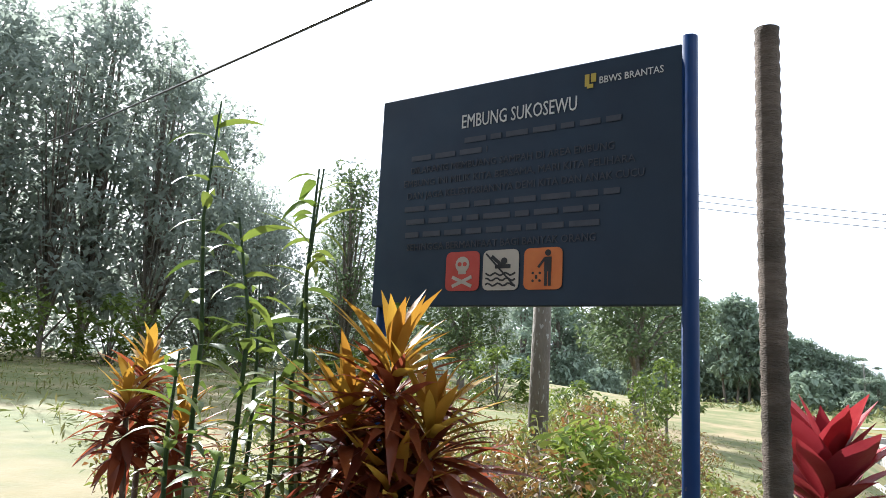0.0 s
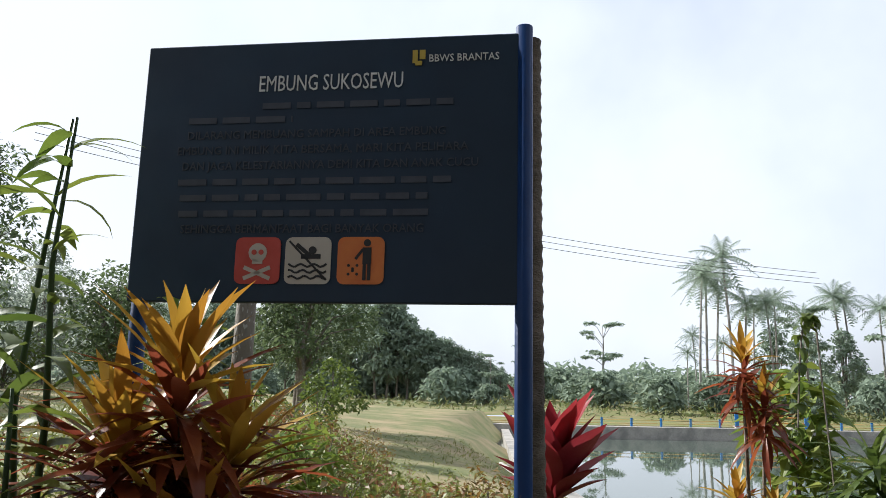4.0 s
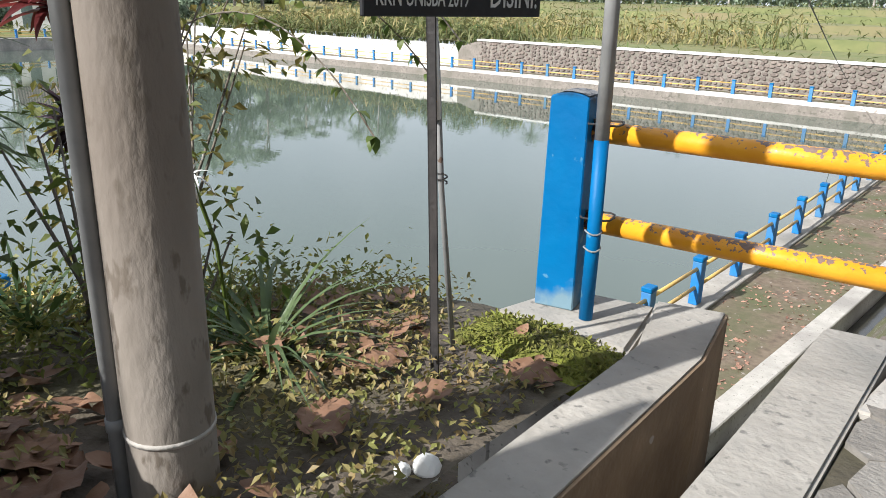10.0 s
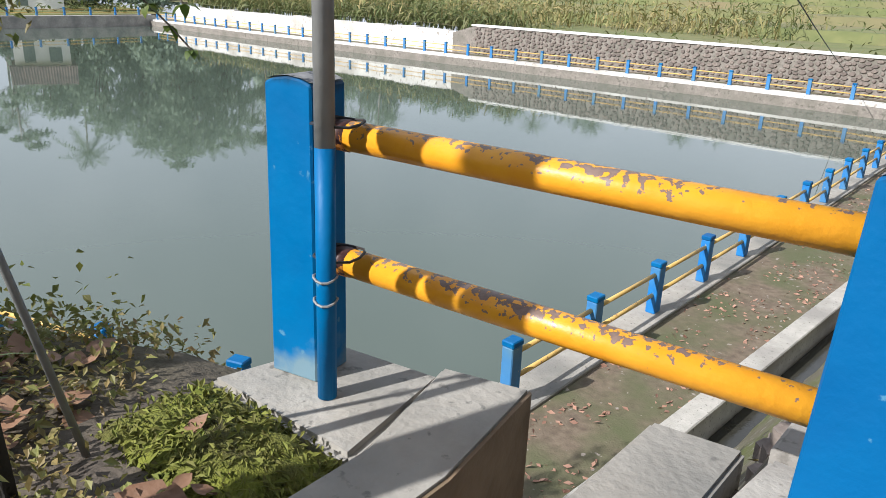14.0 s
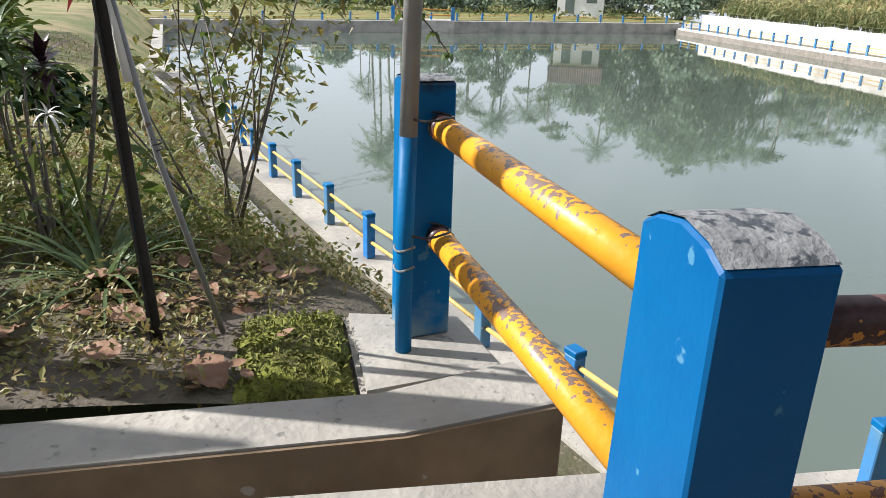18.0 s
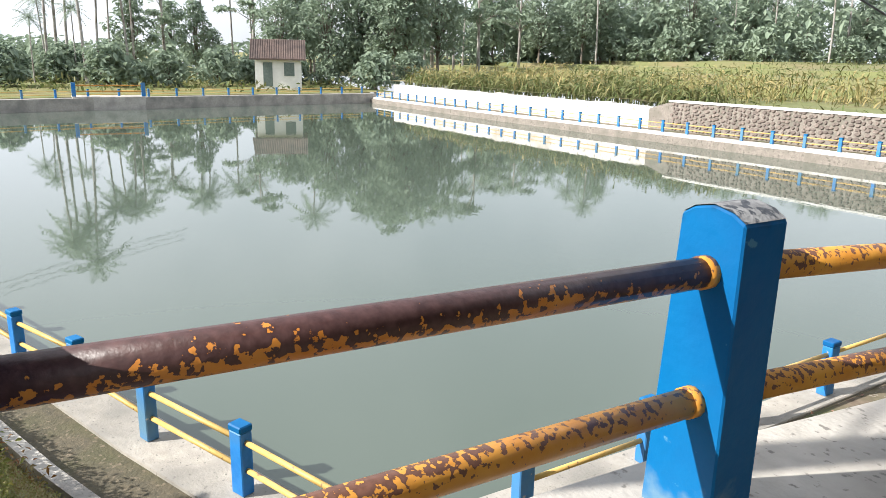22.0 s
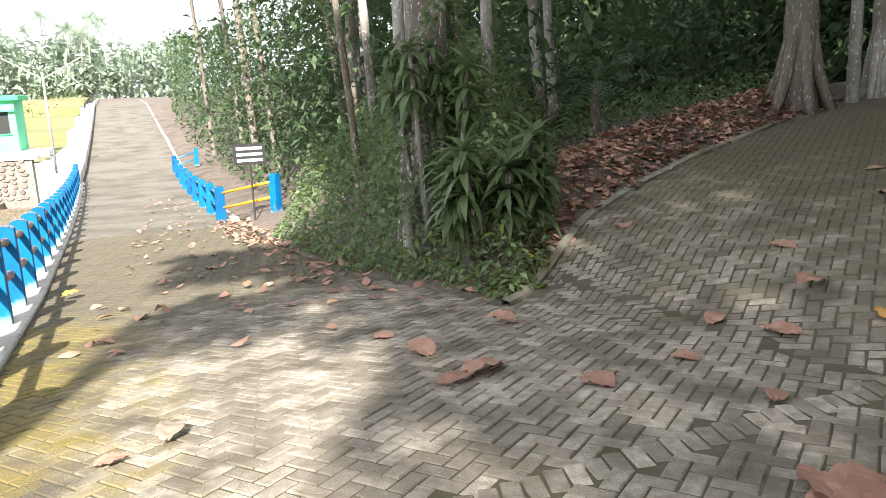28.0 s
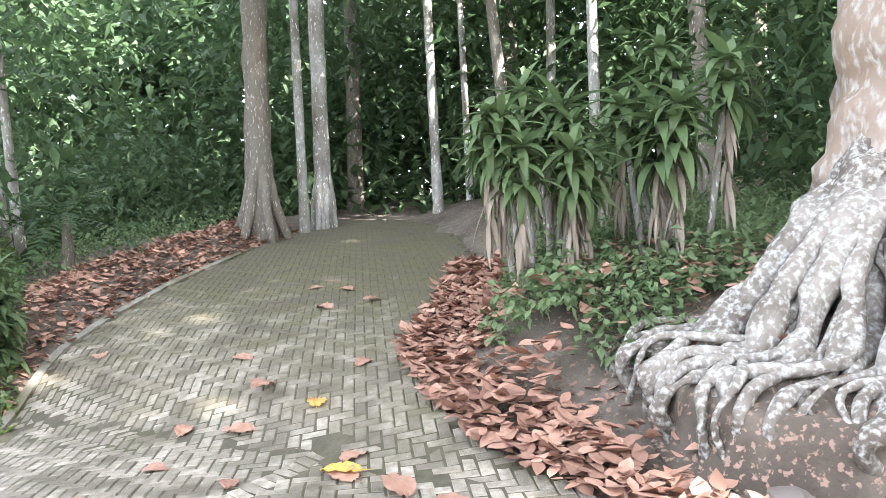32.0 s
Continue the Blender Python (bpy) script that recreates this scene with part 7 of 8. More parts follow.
for x, y in scatter(rng, 9000, -60, -6.5, 26, 95, lambda x, y: abs((y - 26) / 11 % 1 - 0.05) < 0.13 or rng.random() < 0.18):
    P.append((x, y, field_z(x, y) + rng.uniform(0, 0.35)))
tagged(part("field_grass", cloud_mesh("grass", P, 0.5, 33, 0.9, 0.2, 0.1), L_CROP), "grassy terrace banks in the fields", "grass", kind="stuff")
P = []
for x, y in scatter(rng, 5000, -95, -59, -60, 26):
    P.append((x, y, -1.2 + rng.uniform(0, 0.6)))
tagged(part("far_scrub", cloud_mesh("scrub", P, 0.7, 34, 0.8, 0.3, 0.1), L_CROP), "low scrub on the land past the pond", "scrub", kind="stuff")

set_out(mark, FAR)
plant_copies(broad_tree("lawn_tree", "tall dark tree standing on the lawn", 13, 3.2, 12, L_MID, 3000, 0.32, 0.2, bare=0.08, lumps=28), [(-25.4, -38, 0.0, 0.95)], 12, "trees round the lawn")

# ---- the wood right of the road ----
def bole(label, x, y, h, r0, lean=(0, 0), material=None, buttress=0.0, seed=0, r1=None):
    rr = random.Random(seed)
    z = slope_z(x, y)
    th = thing("tree_trunk", label, "tree", (x, y, z))
    pts = [(0, 0, -0.4), (0, 0, 0.0), (lean[0] * 0.12, lean[1] * 0.12, h * 0.12), (lean[0] * 0.45, lean[1] * 0.5, h * 0.5), (lean[0], lean[1], h)]
    part("trunk", gnarled(pts, [r0 * 1.5, r0 * 1.25, r0, r0 * 0.88, (r1 or r0 * 0.6)], 14, seed, 0.16 if r0 > 0.2 else 0.09, 40), material or BARK_PALE, th)
    for k in range(6 if buttress else 0):
        a = k * 1.05 + rr.uniform(-0.2, 0.2)
        d = Vector((math.cos(a), math.sin(a), 0))
        part("root", MB().tube([d * r0 * 0.5 + Vector((0, 0, 1.3)), d * r0 * 1.1 + Vector((0, 0, 0.55)), d * (r0 + buttress * 0.6) + Vector((0, 0, 0.12)), d * (r0 + buttress) + Vector((0, 0, -0.15))], [r0 * 0.35, r0 * 0.42, r0 * 0.35, r0 * 0.2], 8).mesh("root", True), material or BARK_PALE, th)
    cr = []
    g = np.random.default_rng(seed)
    for k in range(9 if r0 > 0.12 else 3):
        a = k * 2.4
        cr.append(blob_points(g, 260, (lean[0] + 1.8 * math.cos(a), lean[1] + 1.8 * math.sin(a), h + g.uniform(-0.8, 1.6)), (1.5, 1.5, 0.9), 0.2))
    part("crown", cloud_mesh("crown", np.concatenate(cr), 0.26, seed, 0.5, 0.5), L_FOREST, th)
    return th


for i, (x, y, h, r0, lx, ly, mt, bt) in enumerate([
        (10.4, 5.72, 11, 0.235, 0.3, 0.3, BARK, 0.32), (11.95, 5.6, 11, 0.16, 0.1, 0.2, BARK_PALE, 0.08), (11.4, 5.6, 10, 0.09, -0.2, 0.1, BARK_PALE, 0), (13.6, 4.0, 9, 0.10, 0.1, 0.4, BARK_PALE, 0), (14.2, 3.6, 9, 0.07, 0.3, 0.5, BARK_PALE, 0),
        (13.8, 2.4, 9, 0.12, -0.3, 0.9, BARK, 0), (15.0, 2.1, 9, 0.10, 0.2, 0.1, BARK_PALE, 0), (13.5, 0.6, 9, 0.10, -0.2, 0.2, BARK_PALE, 0), (12.0, -1.6, 10, 0.13, 0.8, 0.8, BARK, 0), (4.2, 5.3, 11, 0.27, 0.1, 0.3, BARK_PALE, 0.15), (3.75, 4.9, 9, 0.07, 0.1, 0.3, BARK_PALE, 0),
        (4.5, 8.6, 9, 0.075, -0.5, 0.2, BARK_PALE, 0), (4.1, 8.2, 8, 0.06, -0.7, 0.3, BARK, 0), (4.7, 5.3, 9, 0.055, -0.5, 0.2, BARK_PALE, 0), (5.6, 6.6, 9, 0.09, 0.0, 0.3, BARK_PALE, 0), (7.6, 8.8, 9, 0.10, -0.4, 0.5, BARK_PALE, 0), (7.2, 7.6, 8, 0.075, -0.5, 0.1, BARK_PALE, 0),
        (6.1, 17.5, 10, 0.12, -0.9, 0.6, BARK, 0), (4.9, 24, 10, 0.12, -0.8, 0.2, BARK, 0), (4.6, 33, 11, 0.13, -0.7, 0, BARK, 0), (5.2, 13, 10, 0.16, 0.2, 0.5, BARK, 0), (6.5, 17, 11, 0.16, -0.2, 0, BARK_PALE, 0), (16, 8, 11, 0.2, 0, 0, BARK, 0), (18, 4.5, 11, 0.2, 0, 0, BARK, 0), (17, -1.5, 11, 0.18, 0, 0, BARK, 0), (3.8, 44, 11, 0.13, -0.5, 0, BARK, 0), (4.5, 27, 11, 0.15, -0.5, 0, BARK, 0)]):
    bole(("brown trunk with flared roots at the path" if bt > 0.3 else "straight pale trunk in the wood") if mt is BARK_PALE or bt else "dark leaning trunk in the wood", x, y, h, r0, (lx, ly), mt, bt, 100 + i)

# foliage walls of the wood, in depth
rng = np.random.default_rng(55)
def wood(name, label, n, size, box, leaf, seed, keep=None, ratio=0.5):
    g = np.random.default_rng(seed)
    x0, x1, y0, y1, z0, z1 = box
    P = []
    while len(P) < n:
        x, y, t = g.uniform(x0, x1), g.uniform(y0, y1), g.random()
        if keep and not keep(x, y):
            continue
        z = slope_z(x, y) + z0 + (z1 - z0) * t
        if noise.noise((x * 0.55, y * 0.55, z * 0.7)) > -0.12:
            P.append((x, y, z))
    return tagged(part(name, cloud_mesh(name, P, size, seed, 0.5, ratio), leaf), label, "foliage", kind="stuff")


wood("understorey", "dense dark understorey leaves between the trunks", 20000, 0.26, (5.5, 24, 6.0, 30, 0, 3.6), L_FOREST, 61, lambda x, y: y > path_left(x) + 2.2 and x > 4.5)
wood("understorey", "dark leaves beyond the bend of the path", 24000, 0.34, (13.5, 22, -9, 14, 0, 7), L_FOREST, 62, lambda x, y: x > 15 or not path_right(min(x, 13.9)) - 0.3 < y < path_left(min(x, 13.9)) + 0.3)
wood("canopy", "dense leaf canopy over the wood", 9000, 0.36, (6.0, 26, -2, 34, 4.6, 9.5), L_FOREST, 63, lambda x, y: x > 7.5 or y > 6)
wood("backwood", "dark depth of the wood", 27000, 0.9, (20, 34, -16, 40, 0, 13), L_FOREST, 68)
wood("backwood", "dark foliage far up the slope", 9000, 0.8, (8, 24, 20, 40, 0, 12), L_FOREST, 69)
wood("roadside_foliage", "sunlit foliage along the wood's edge", 15000, 0.24, (3.6, 9, 9.5, 42, 0.2, 6.5), L_FOREST, 64, lambda x, y: x > right_x(y) + 1.1)
wood("roadside_foliage", "leafy edge of the wood at the rising road", 6000, 0.4, (2.0, 8, 38, 100, 0, 8), L_FOREST, 65, lambda x, y: x > right_x(y) + 1.2)
wood("understorey", "leaves behind the root-bound bank", 9000, 0.24, (9.5, 16, -9, -1.8, 0.2, 5.5), L_FOREST, 66)
# unseen leaf layers, added to shade the junction and the side path
wood("canopy", "unseen leaf canopy added to block sky over the side path", 1300, 0.42, (2.2, 16, -8.0, 6.5, 5.0, 11.5), L_FOREST, 70, lambda x, y: not (3.4 < x < 9.5 and y < 1) or noise.noise((x * 0.9, y * 0.9, 40)) > 0.16)


def shaded(x, y):
    """Ground that the unseen high canopy behind the junction is to shade."""
    edge = 0.16 * noise.noise((x * 1.3, y * 1.3, 7)) + 0.07 * noise.noise((x * 4, y * 4, 3))
    if y > 12 and x < 6 or y > 8.5 and x < 4:
        return False
    if y > 2.15 + edge:
        return x > 0.95 + 2 * edge and (x > 3.2 or noise.noise((x * 0.8, y * 0.5, 22)) > -0.28)
    west = float(np.interp(y, (-1.2, -0.7, 0.3, 0.8, 1.4, 2.1), (2.25, 1.9, 2.15, 2.5, 2.6, 2.0)))
    south = -1.05 - 0.42 * (x - 2.3) if x < 4.85 else -6.5
    return x > west + edge and y > south + edge


# unseen leaves, set back along the sun so their shadow fills that outline
g = np.random.default_rng(72)
P = []
while len(P) < 15500:
    x, y, h = g.uniform(0.6, 14.5), g.uniform(-6.5, 17), g.uniform(12.5, 17)
    if shaded(x, y):
        P.append((x + sun_dir.x * h / sun_dir.z, y + sun_dir.y * h / sun_dir.z, h))
tagged(part("canopy", cloud_mesh("canopy", P, 0.54, 72, 0.5, 0.55), L_FOREST), "unseen high leaf canopy added to shade the junction", "foliage", kind="stuff")
# upper leaves out of view, added to keep sky light off the wood
wood("canopy", "unseen upper leaf canopy added to block sky over the wood", 2000, 0.6, (8.5, 26, -12, 34, 9, 15), L_FOREST, 71)
# unseen trunks added to carry this canopy
for i, (x, y, h) in enumerate(((3.2, -19, 13.5), (6.5, -17, 13), (1.6, -23, 13.5))):
    bole("unseen thick trunk added under the shading canopy", x, y, h, 0.22, (0.2, 0.3), BARK, 0.3, 140 + i)


# ---- undergrowth, roots and litter beside the side path ----
rng = np.random.default_rng(91)
def in_bush(x, y):
    return y > 2.3 and x > right_x(y) + 0.12 and (x - 4.15) * 3.5 - (y - 2.2) * 2.0 < 0.0 and y < 11
def bush_h(x, y):
    e = min(x - right_x(y), (y - 2.1) * 0.8, ((y - 2.2) * 2.0 - (x - 4.15) * 3.5) * 0.25)
    return 0.12 + 1.65 * smooth(0, 1.25, e) + 0.3 * noise.noise((x * 1.1, y * 1.1, 2))
P, Q = [], []
for x, y in scatter(rng, 34000, 2.6, 7.5, 2.2, 11, in_bush):
    h = bush_h(x, y)
    (P if rng.random() < 0.93 else Q).append((x, y, slope_z(x, y) + h * rng.uniform(0.5, 1.0) + 0.02))
for k in range(5200):            # runners climbing the pale trunk
    a, t = rng.uniform(0, 6.28), rng.random()
    d = (0.36 + 0.3 * rng.random()) * (1.25 - 0.55 * t)
    x, y = 4.15 + d * math.cos(a), 5.15 + d * math.sin(a)
    if noise.noise((a * 1.2, t * 3, 5)) > -0.3 + 0.5 * t:
        P.append((x, y, slope_z(x, y) + 0.7 + 2.0 * t))
CREEPER = mat("creeper_leaf", (0.115, 0.17, 0.08), (0.165, 0.23, 0.105), 7, 0.6, 0.1, c3=(0.21, 0.28, 0.135), by="island", trans=0.48)
tagged(part("creeper_bank", cloud_mesh("creeper", P, 0.085, 91, 0.5, 0.7), CREEPER), "bank of dense small-leaved green creeper", "creeper", kind="stuff")
tagged(part("creeper_tips", cloud_mesh("creeper", Q, 0.12, 92, 0.7, 0.35), L_LIME), "pale growing tips of the creeper", "creeper", kind="stuff")
P = []
for x, y in scatter(rng, 3600, 3.0, 5.0, 1.9, 6.5, lambda x, y: in_bush(x, y) and x - right_x(y) < 0.9):
    P.append((x, y, slope_z(x, y) + rng.uniform(0, 0.25)))
tagged(part("edge_grass", cloud_mesh("grass", P, 0.12, 93, 0.9, 0.12, 0.2), L_GREEN), "grassy fringe of the creeper bank", "grass", kind="stuff")


def big_leaf_plant(label, at, n, length, width, seed, leaf=L_GREEN, tiers=5, step=0.16, hang=0, stems=0, stem_h=1.0, wide=0.35):
    r = random.Random(seed)
    th = thing("broad_leaf_plant", label, "plant", at)
    for s in range(max(1, stems)):
        ox, oy = (r.uniform(-wide, wide), r.uniform(-wide, wide)) if stems else (0, 0)
        hh = stem_h * r.uniform(0.65, 1.1)
        part("stem", MB().tube([(ox * 0.5, oy * 0.5, -0.2), (ox * 0.8, oy * 0.8, hh * 0.5), (ox, oy, hh)], [0.035, 0.028, 0.02], 8).mesh("stem", True), BARK_PALE, th)
        b = MB()
        for k in range(tiers):
            tuft(b, (ox, oy, hh - step * k), n, length * r.uniform(0.8, 1.1), width, (-25 - 8 * k, 75 - 18 * k), 0.75, r, 6, 0.75)
        part("leaf_crown", b.mesh("leaves", True), leaf, th)
        if hang:
            d = MB()
            for i in range(hang):
                m = Matrix.Translation((ox, oy, hh - step * tiers * 0.6 - r.uniform(0, hh * 0.45))) @ Matrix.Rotation(r.uniform(0, 6.3), 4, "Z") @ Matrix.Rotation(radians(r.uniform(60, 88)), 4, "Y")
                d.leaf(m, r.uniform(0.25, 0.45), r.uniform(0.03, 0.06), 0.1, 4, 0.5, 0.7)
            part("dead_leaves", d.mesh("leaves", True), DEAD, th, "hanging pale dead leaves")
    return th


big_leaf_plant("large shrub of long glossy hanging leaves at the corner", (4.25, 3.65, slope_z(4.25, 3.65) + 0.1), 15, 0.40, 0.085, 201, L_DRAC, 3, 0.2, 0, 13, 1.0, 0.52)
big_leaf_plant("large shrub of long glossy leaves in the creeper", (4.05, 4.6, slope_z(4.05, 4.6) + 0.4), 13, 0.36, 0.08, 202, L_DRAC, 3, 0.22, 0, 8, 1.7, 0.5)
big_leaf_plant("dracaena clump with pale hanging dead leaves by the path", (6.5, -1.5, slope_z(6.5, -1.5)), 15, 0.42, 0.085, 203, L_DRAC, 3, 0.14, 22, 9, 1.55, 0.5)
big_leaf_plant("tall dracaena clump with a skirt of dead leaves", (7.2, -2.35, slope_z(7.2, -2.35)), 16, 0.46, 0.095, 204, L_DRAC, 3, 0.16, 22, 8, 1.85, 0.48)
big_leaf_plant("dark dracaena behind the clumps", (8.6, -0.7, slope_z(8.6, -0.7)), 15, 0.50, 0.11, 205, L_DRAC, 3, 0.15, 30, 4, 1.4, 0.5)
# low broad leaves under the trees
P = []
for x, y in scatter(rng, 6500, 5.2, 13, 2.5, 9.5, lambda x, y: y > path_left(x) + 1.5 + 0.35 * noise.noise((x, y, 0)) and not in_bush(x, y)):
    P.append((x, y, slope_z(x, y) + abs(rng.normal(0, 0.2))))
for x, y in scatter(rng, 24000, 5.6, 12, -4.5, 2.0, lambda x, y: y < path_right(x) - 0.7 and noise.noise((x * 0.9, y * 0.9, 6)) > -0.2 and (x > 6.6 or y > -1.5)):
    P.append((x, y, slope_z(x, y) + abs(rng.normal(0, 0.15))))
for x, y in scatter(rng, 7000, 5.6, 8.2, -3.2, -0.9, lambda x, y: y < path_right(x) - 0.75 and noise.noise((x * 1.4, y * 1.4, 16)) > -0.15 and math.hypot(x - 7.05, y + 4.05) > 1.1):
    P.append((x, y, slope_z(x, y) + 0.14 + abs(rng.normal(0, 0.13))))
tagged(part("forest_herbs", cloud_mesh("herbs", P, 0.08, 94, 0.45, 0.7), CREEPER), "low broad-leaved herbs on the forest floor", "undergrowth", kind="stuff")
fern = thing("cycad_palm", "young feathery palm under the trees", "plant", (6.9, 5.9, slope_z(6.9, 5.9) + 0.75))
part("stem", MB().tube([(0, 0, -0.9), (0, 0, 0)], [0.09, 0.06], 8), BARK, fern)
for i in range(13):
    a, el = i * 2.4, 0.9 - 0.09 * i
    b = MB()
    mid = [Vector((math.cos(a), math.sin(a), 0)) * (1.15 * t * math.cos(el)) + Vector((0, 0, 1.15 * (t * math.sin(el) - 0.45 * t * t))) for t in np.linspace(0, 1, 15)]
    b.tube([mid[0], mid[7], mid[14]], [0.012, 0.008, 0.003], 4, False)
    s = Vector((-math.sin(a), math.cos(a), 0))
    for k in range(1, 14):
        w = 0.24 * math.sin(math.pi * (0.1 + 0.85 * k / 14))
        for sg in (-1, 1):
            q = len(b.v)
            b.v += [tuple(mid[k]), tuple(mid[k].lerp(mid[k + 1], 0.5)), tuple(mid[k] + s * sg * w + Vector((0, 0, -0.05)) + (mid[k + 1] - mid[k]) * 0.7)]
            b.f.append((q, q + 1, q + 2))
    part("frond", b, L_DARK, fern)

# the root-bound tree on its bank
ROOTBARK = mat("lichen_root_bark", (0.17, 0.145, 0.12), (0.29, 0.26, 0.23), 9, 0.95, 1.0, c3=(0.08, 0.062, 0.048), wear=(0.47, 0.455, 0.425), wear_at=0.47, wear_scale=27, wear_soft=0.24, bscale=30)
TRUNKBARK = mat("mottled_trunk_bark", (0.24, 0.18, 0.14), (0.36, 0.30, 0.26), 5, 0.9, 1.0, c3=(0.17, 0.11, 0.07), wear=(0.38, 0.36, 0.335), wear_at=0.48, wear_scale=20, wear_soft=0.22, stretch=(1, 1, 0.45), bscale=22)
rtree = thing("root_tree", "big pale tree with sprawling lichen-grey roots over a bank", "tree", (7.05, -4.05, slope_z(7.05, -4.05)))
ox, oy, oz = rtree.location
part("trunk", gnarled([(0, 0, -0.3), (0, 0, 0.3), (0.02, 0.0, 0.9), (0.06, 0.0, 1.7), (0.12, 0.0, 3.2), (0.3, 0.1, 8)], [0.9, 0.78, 0.62, 0.55, 0.5, 0.3], 30, 3.0, 0.14, 34), TRUNKBARK, rtree)
r = random.Random(301)
ends = [(5.50, -2.42, 0.15), (5.28, -2.62, 0.13), (5.05, -2.80, 0.14), (5.10, -3.12, 0.15), (4.98, -3.42, 0.13), (4.92, -3.8, 0.14), (5.0, -4.3, 0.14), (5.3, -4.9, 0.14), (8.05, -2.5, 0.16), (7.4, -2.45, 0.13), (5.9, -5.4, 0.14), (5.55, -3.0, 0.12), (5.45, -3.65, 0.13)]
for i, (ex, ey, rr) in enumerate(ends):
    a = Vector((ex - ox, ey - oy, 0))
    side = Vector((-a.y, a.x, 0)).normalized()
    tip = gz(ex, ey) - oz
    up = 0.36 if i != 8 else 0.15
    pts = [a * 0.12 + Vector((0, 0, 1.25 - 0.12 * (i % 3))), a * 0.28 + side * r.uniform(-0.06, 0.06) + Vector((0, 0, 0.72)), a * 0.5 + side * r.uniform(-0.1, 0.1) + Vector((0, 0, max(0.3, tip + up + 0.14))), a * 0.75 + side * r.uniform(-0.12, 0.12) + Vector((0, 0, tip + up + 0.06)),
           a * 0.95 + side * r.uniform(-0.08, 0.08) + Vector((0, 0, tip + up)), a * 1.0 + side * r.uniform(-0.06, 0.06) + Vector((0, 0, tip + up * 0.55)), a * 0.93 + side * r.uniform(-0.1, 0.1) + Vector((0, 0, tip + 0.02))]
    part("root", gnarled(pts, [rr * 1.15, rr * 0.85, rr * 0.62, rr * 0.5, rr * 0.42, rr * 0.32, rr * 0.2], 16, i * 3.7, 0.6, 40), ROOTBARK, rtree)
    for k in range(8):
        s0 = Vector(pts[3]).lerp(Vector(pts[4]), r.uniform(0.2, 1))
        e = s0 + side * r.uniform(-0.4, 0.4) + a.normalized() * r.uniform(0.0, 0.12)
        e.z = tip - 0.08
        m1, m2 = s0.lerp(e, 0.35) + side * r.uniform(-0.08, 0.08) + a.normalized() * 0.07, s0.lerp(e, 0.7) + side * r.uniform(-0.06, 0.06) + a.normalized() * 0.05
        part("rootlet", gnarled([s0, m1, m2, e], [rr * r.uniform(0.22, 0.42), rr * 0.25, rr * 0.2, rr * 0.12], 8, i + k * 1.3, 0.3, 12), ROOTBARK, rtree)
for k in range(22):              # thin roots tangled over the lip of the bank
    t = k / 21
    ex, ey = float(np.interp(t, (0, 0.5, 1), (5.75, 4.98, 5.15))), float(np.interp(t, (0, 0.5, 1), (-2.3, -3.1, -4.7)))
    a = Vector((ex - ox, ey - oy, 0))
    side = Vector((-a.y, a.x, 0)).normalized()
    tip, rr = gz(ex, ey) - oz, r.uniform(0.018, 0.05)
    w1, w2, w3 = r.uniform(-0.35, 0.35), r.uniform(-0.3, 0.3), r.uniform(-0.2, 0.2)
    pts = [a * 0.42 + side * w1 + Vector((0, 0, max(0.35, tip + 0.62))), a * 0.7 + side * w2 + Vector((0, 0, tip + r.uniform(0.46, 0.56))), a * 0.94 + side * w3 + Vector((0, 0, tip + r.uniform(0.36, 0.46))), a * 1.03 + side * (w3 + r.uniform(-0.1, 0.1)) + Vector((0, 0, tip + 0.2)), a * 1.02 + side * (w3 + r.uniform(-0.15, 0.15)) + Vector((0, 0, tip - 0.05))]
    part("rootlet", gnarled(pts, [rr, rr * 0.95, rr * 0.85, rr * 0.7, rr * 0.4], 8, 50 + k * 1.9, 0.4, 22), ROOTBARK, rtree)
# earth bank below the roots
FOOT = [(6.3, -2.05), (5.62, -2.42), (5.0, -2.80), (4.82, -3.1), (4.78, -3.5), (4.86, -4.1), (5.1, -4.8), (5.6, -5.6)]
b = MB()
rows = []
for k in range(44):
    t = k / 43 * (len(FOOT) - 1)
    x, y = float(np.interp(t, range(len(FOOT)), [p[0] for p in FOOT])), float(np.interp(t, range(len(FOOT)), [p[1] for p in FOOT]))
    d = (Vector((ox, oy)) - Vector((x, y))).normalized()
    rows.append([(x + d.x * (0.55 * u) + 0.06 * noise.noise((t * 3, u * 4, 0)), y + d.y * 0.55 * u, gz(x, y) - 0.05 + 0.38 * smooth(0.05, 0.42, u) + 0.16 * max(0, u - 0.4) + 0.06 * noise.noise((t * 5, u * 6, 3))) for u in np.linspace(0, 2.6, 22)])
b.sheet(rows)
tagged(part("earth_bank", b.mesh("bank", True), mat("bank_earth", (0.10, 0.08, 0.062), (0.18, 0.145, 0.115), 9, 0.95, 1.0, c3=(0.065, 0.05, 0.038), wear=(0.26, 0.17, 0.13), wear_at=0.56, wear_scale=24, wear_soft=0.06, bscale=22)), "eroded grey-brown earth bank under the roots", "bank", kind="structure")
for k, (x, y, s) in enumerate(((4.68, -3.5, 0.12), (4.62, -3.8, 0.1), (4.7, -3.0, 0.06))):
    bm = bmesh.new()
    bmesh.ops.create_icosphere(bm, subdivisions=2, radius=s)
    for v in bm.verts:
        v.co *= 1 + 0.35 * noise.noise(v.co * 9 + Vector((k, 0, 0)))
        v.co.z *= 0.6
    me = bpy.data.meshes.new("rock")
    bm.to_mesh(me)
    bm.free()
    tagged(part("rock", me, STONE, m=Matrix.Translation((x, y, gz(x, y) + s * 0.3))), "pale weathered rock at the foot of the bank", "rock")
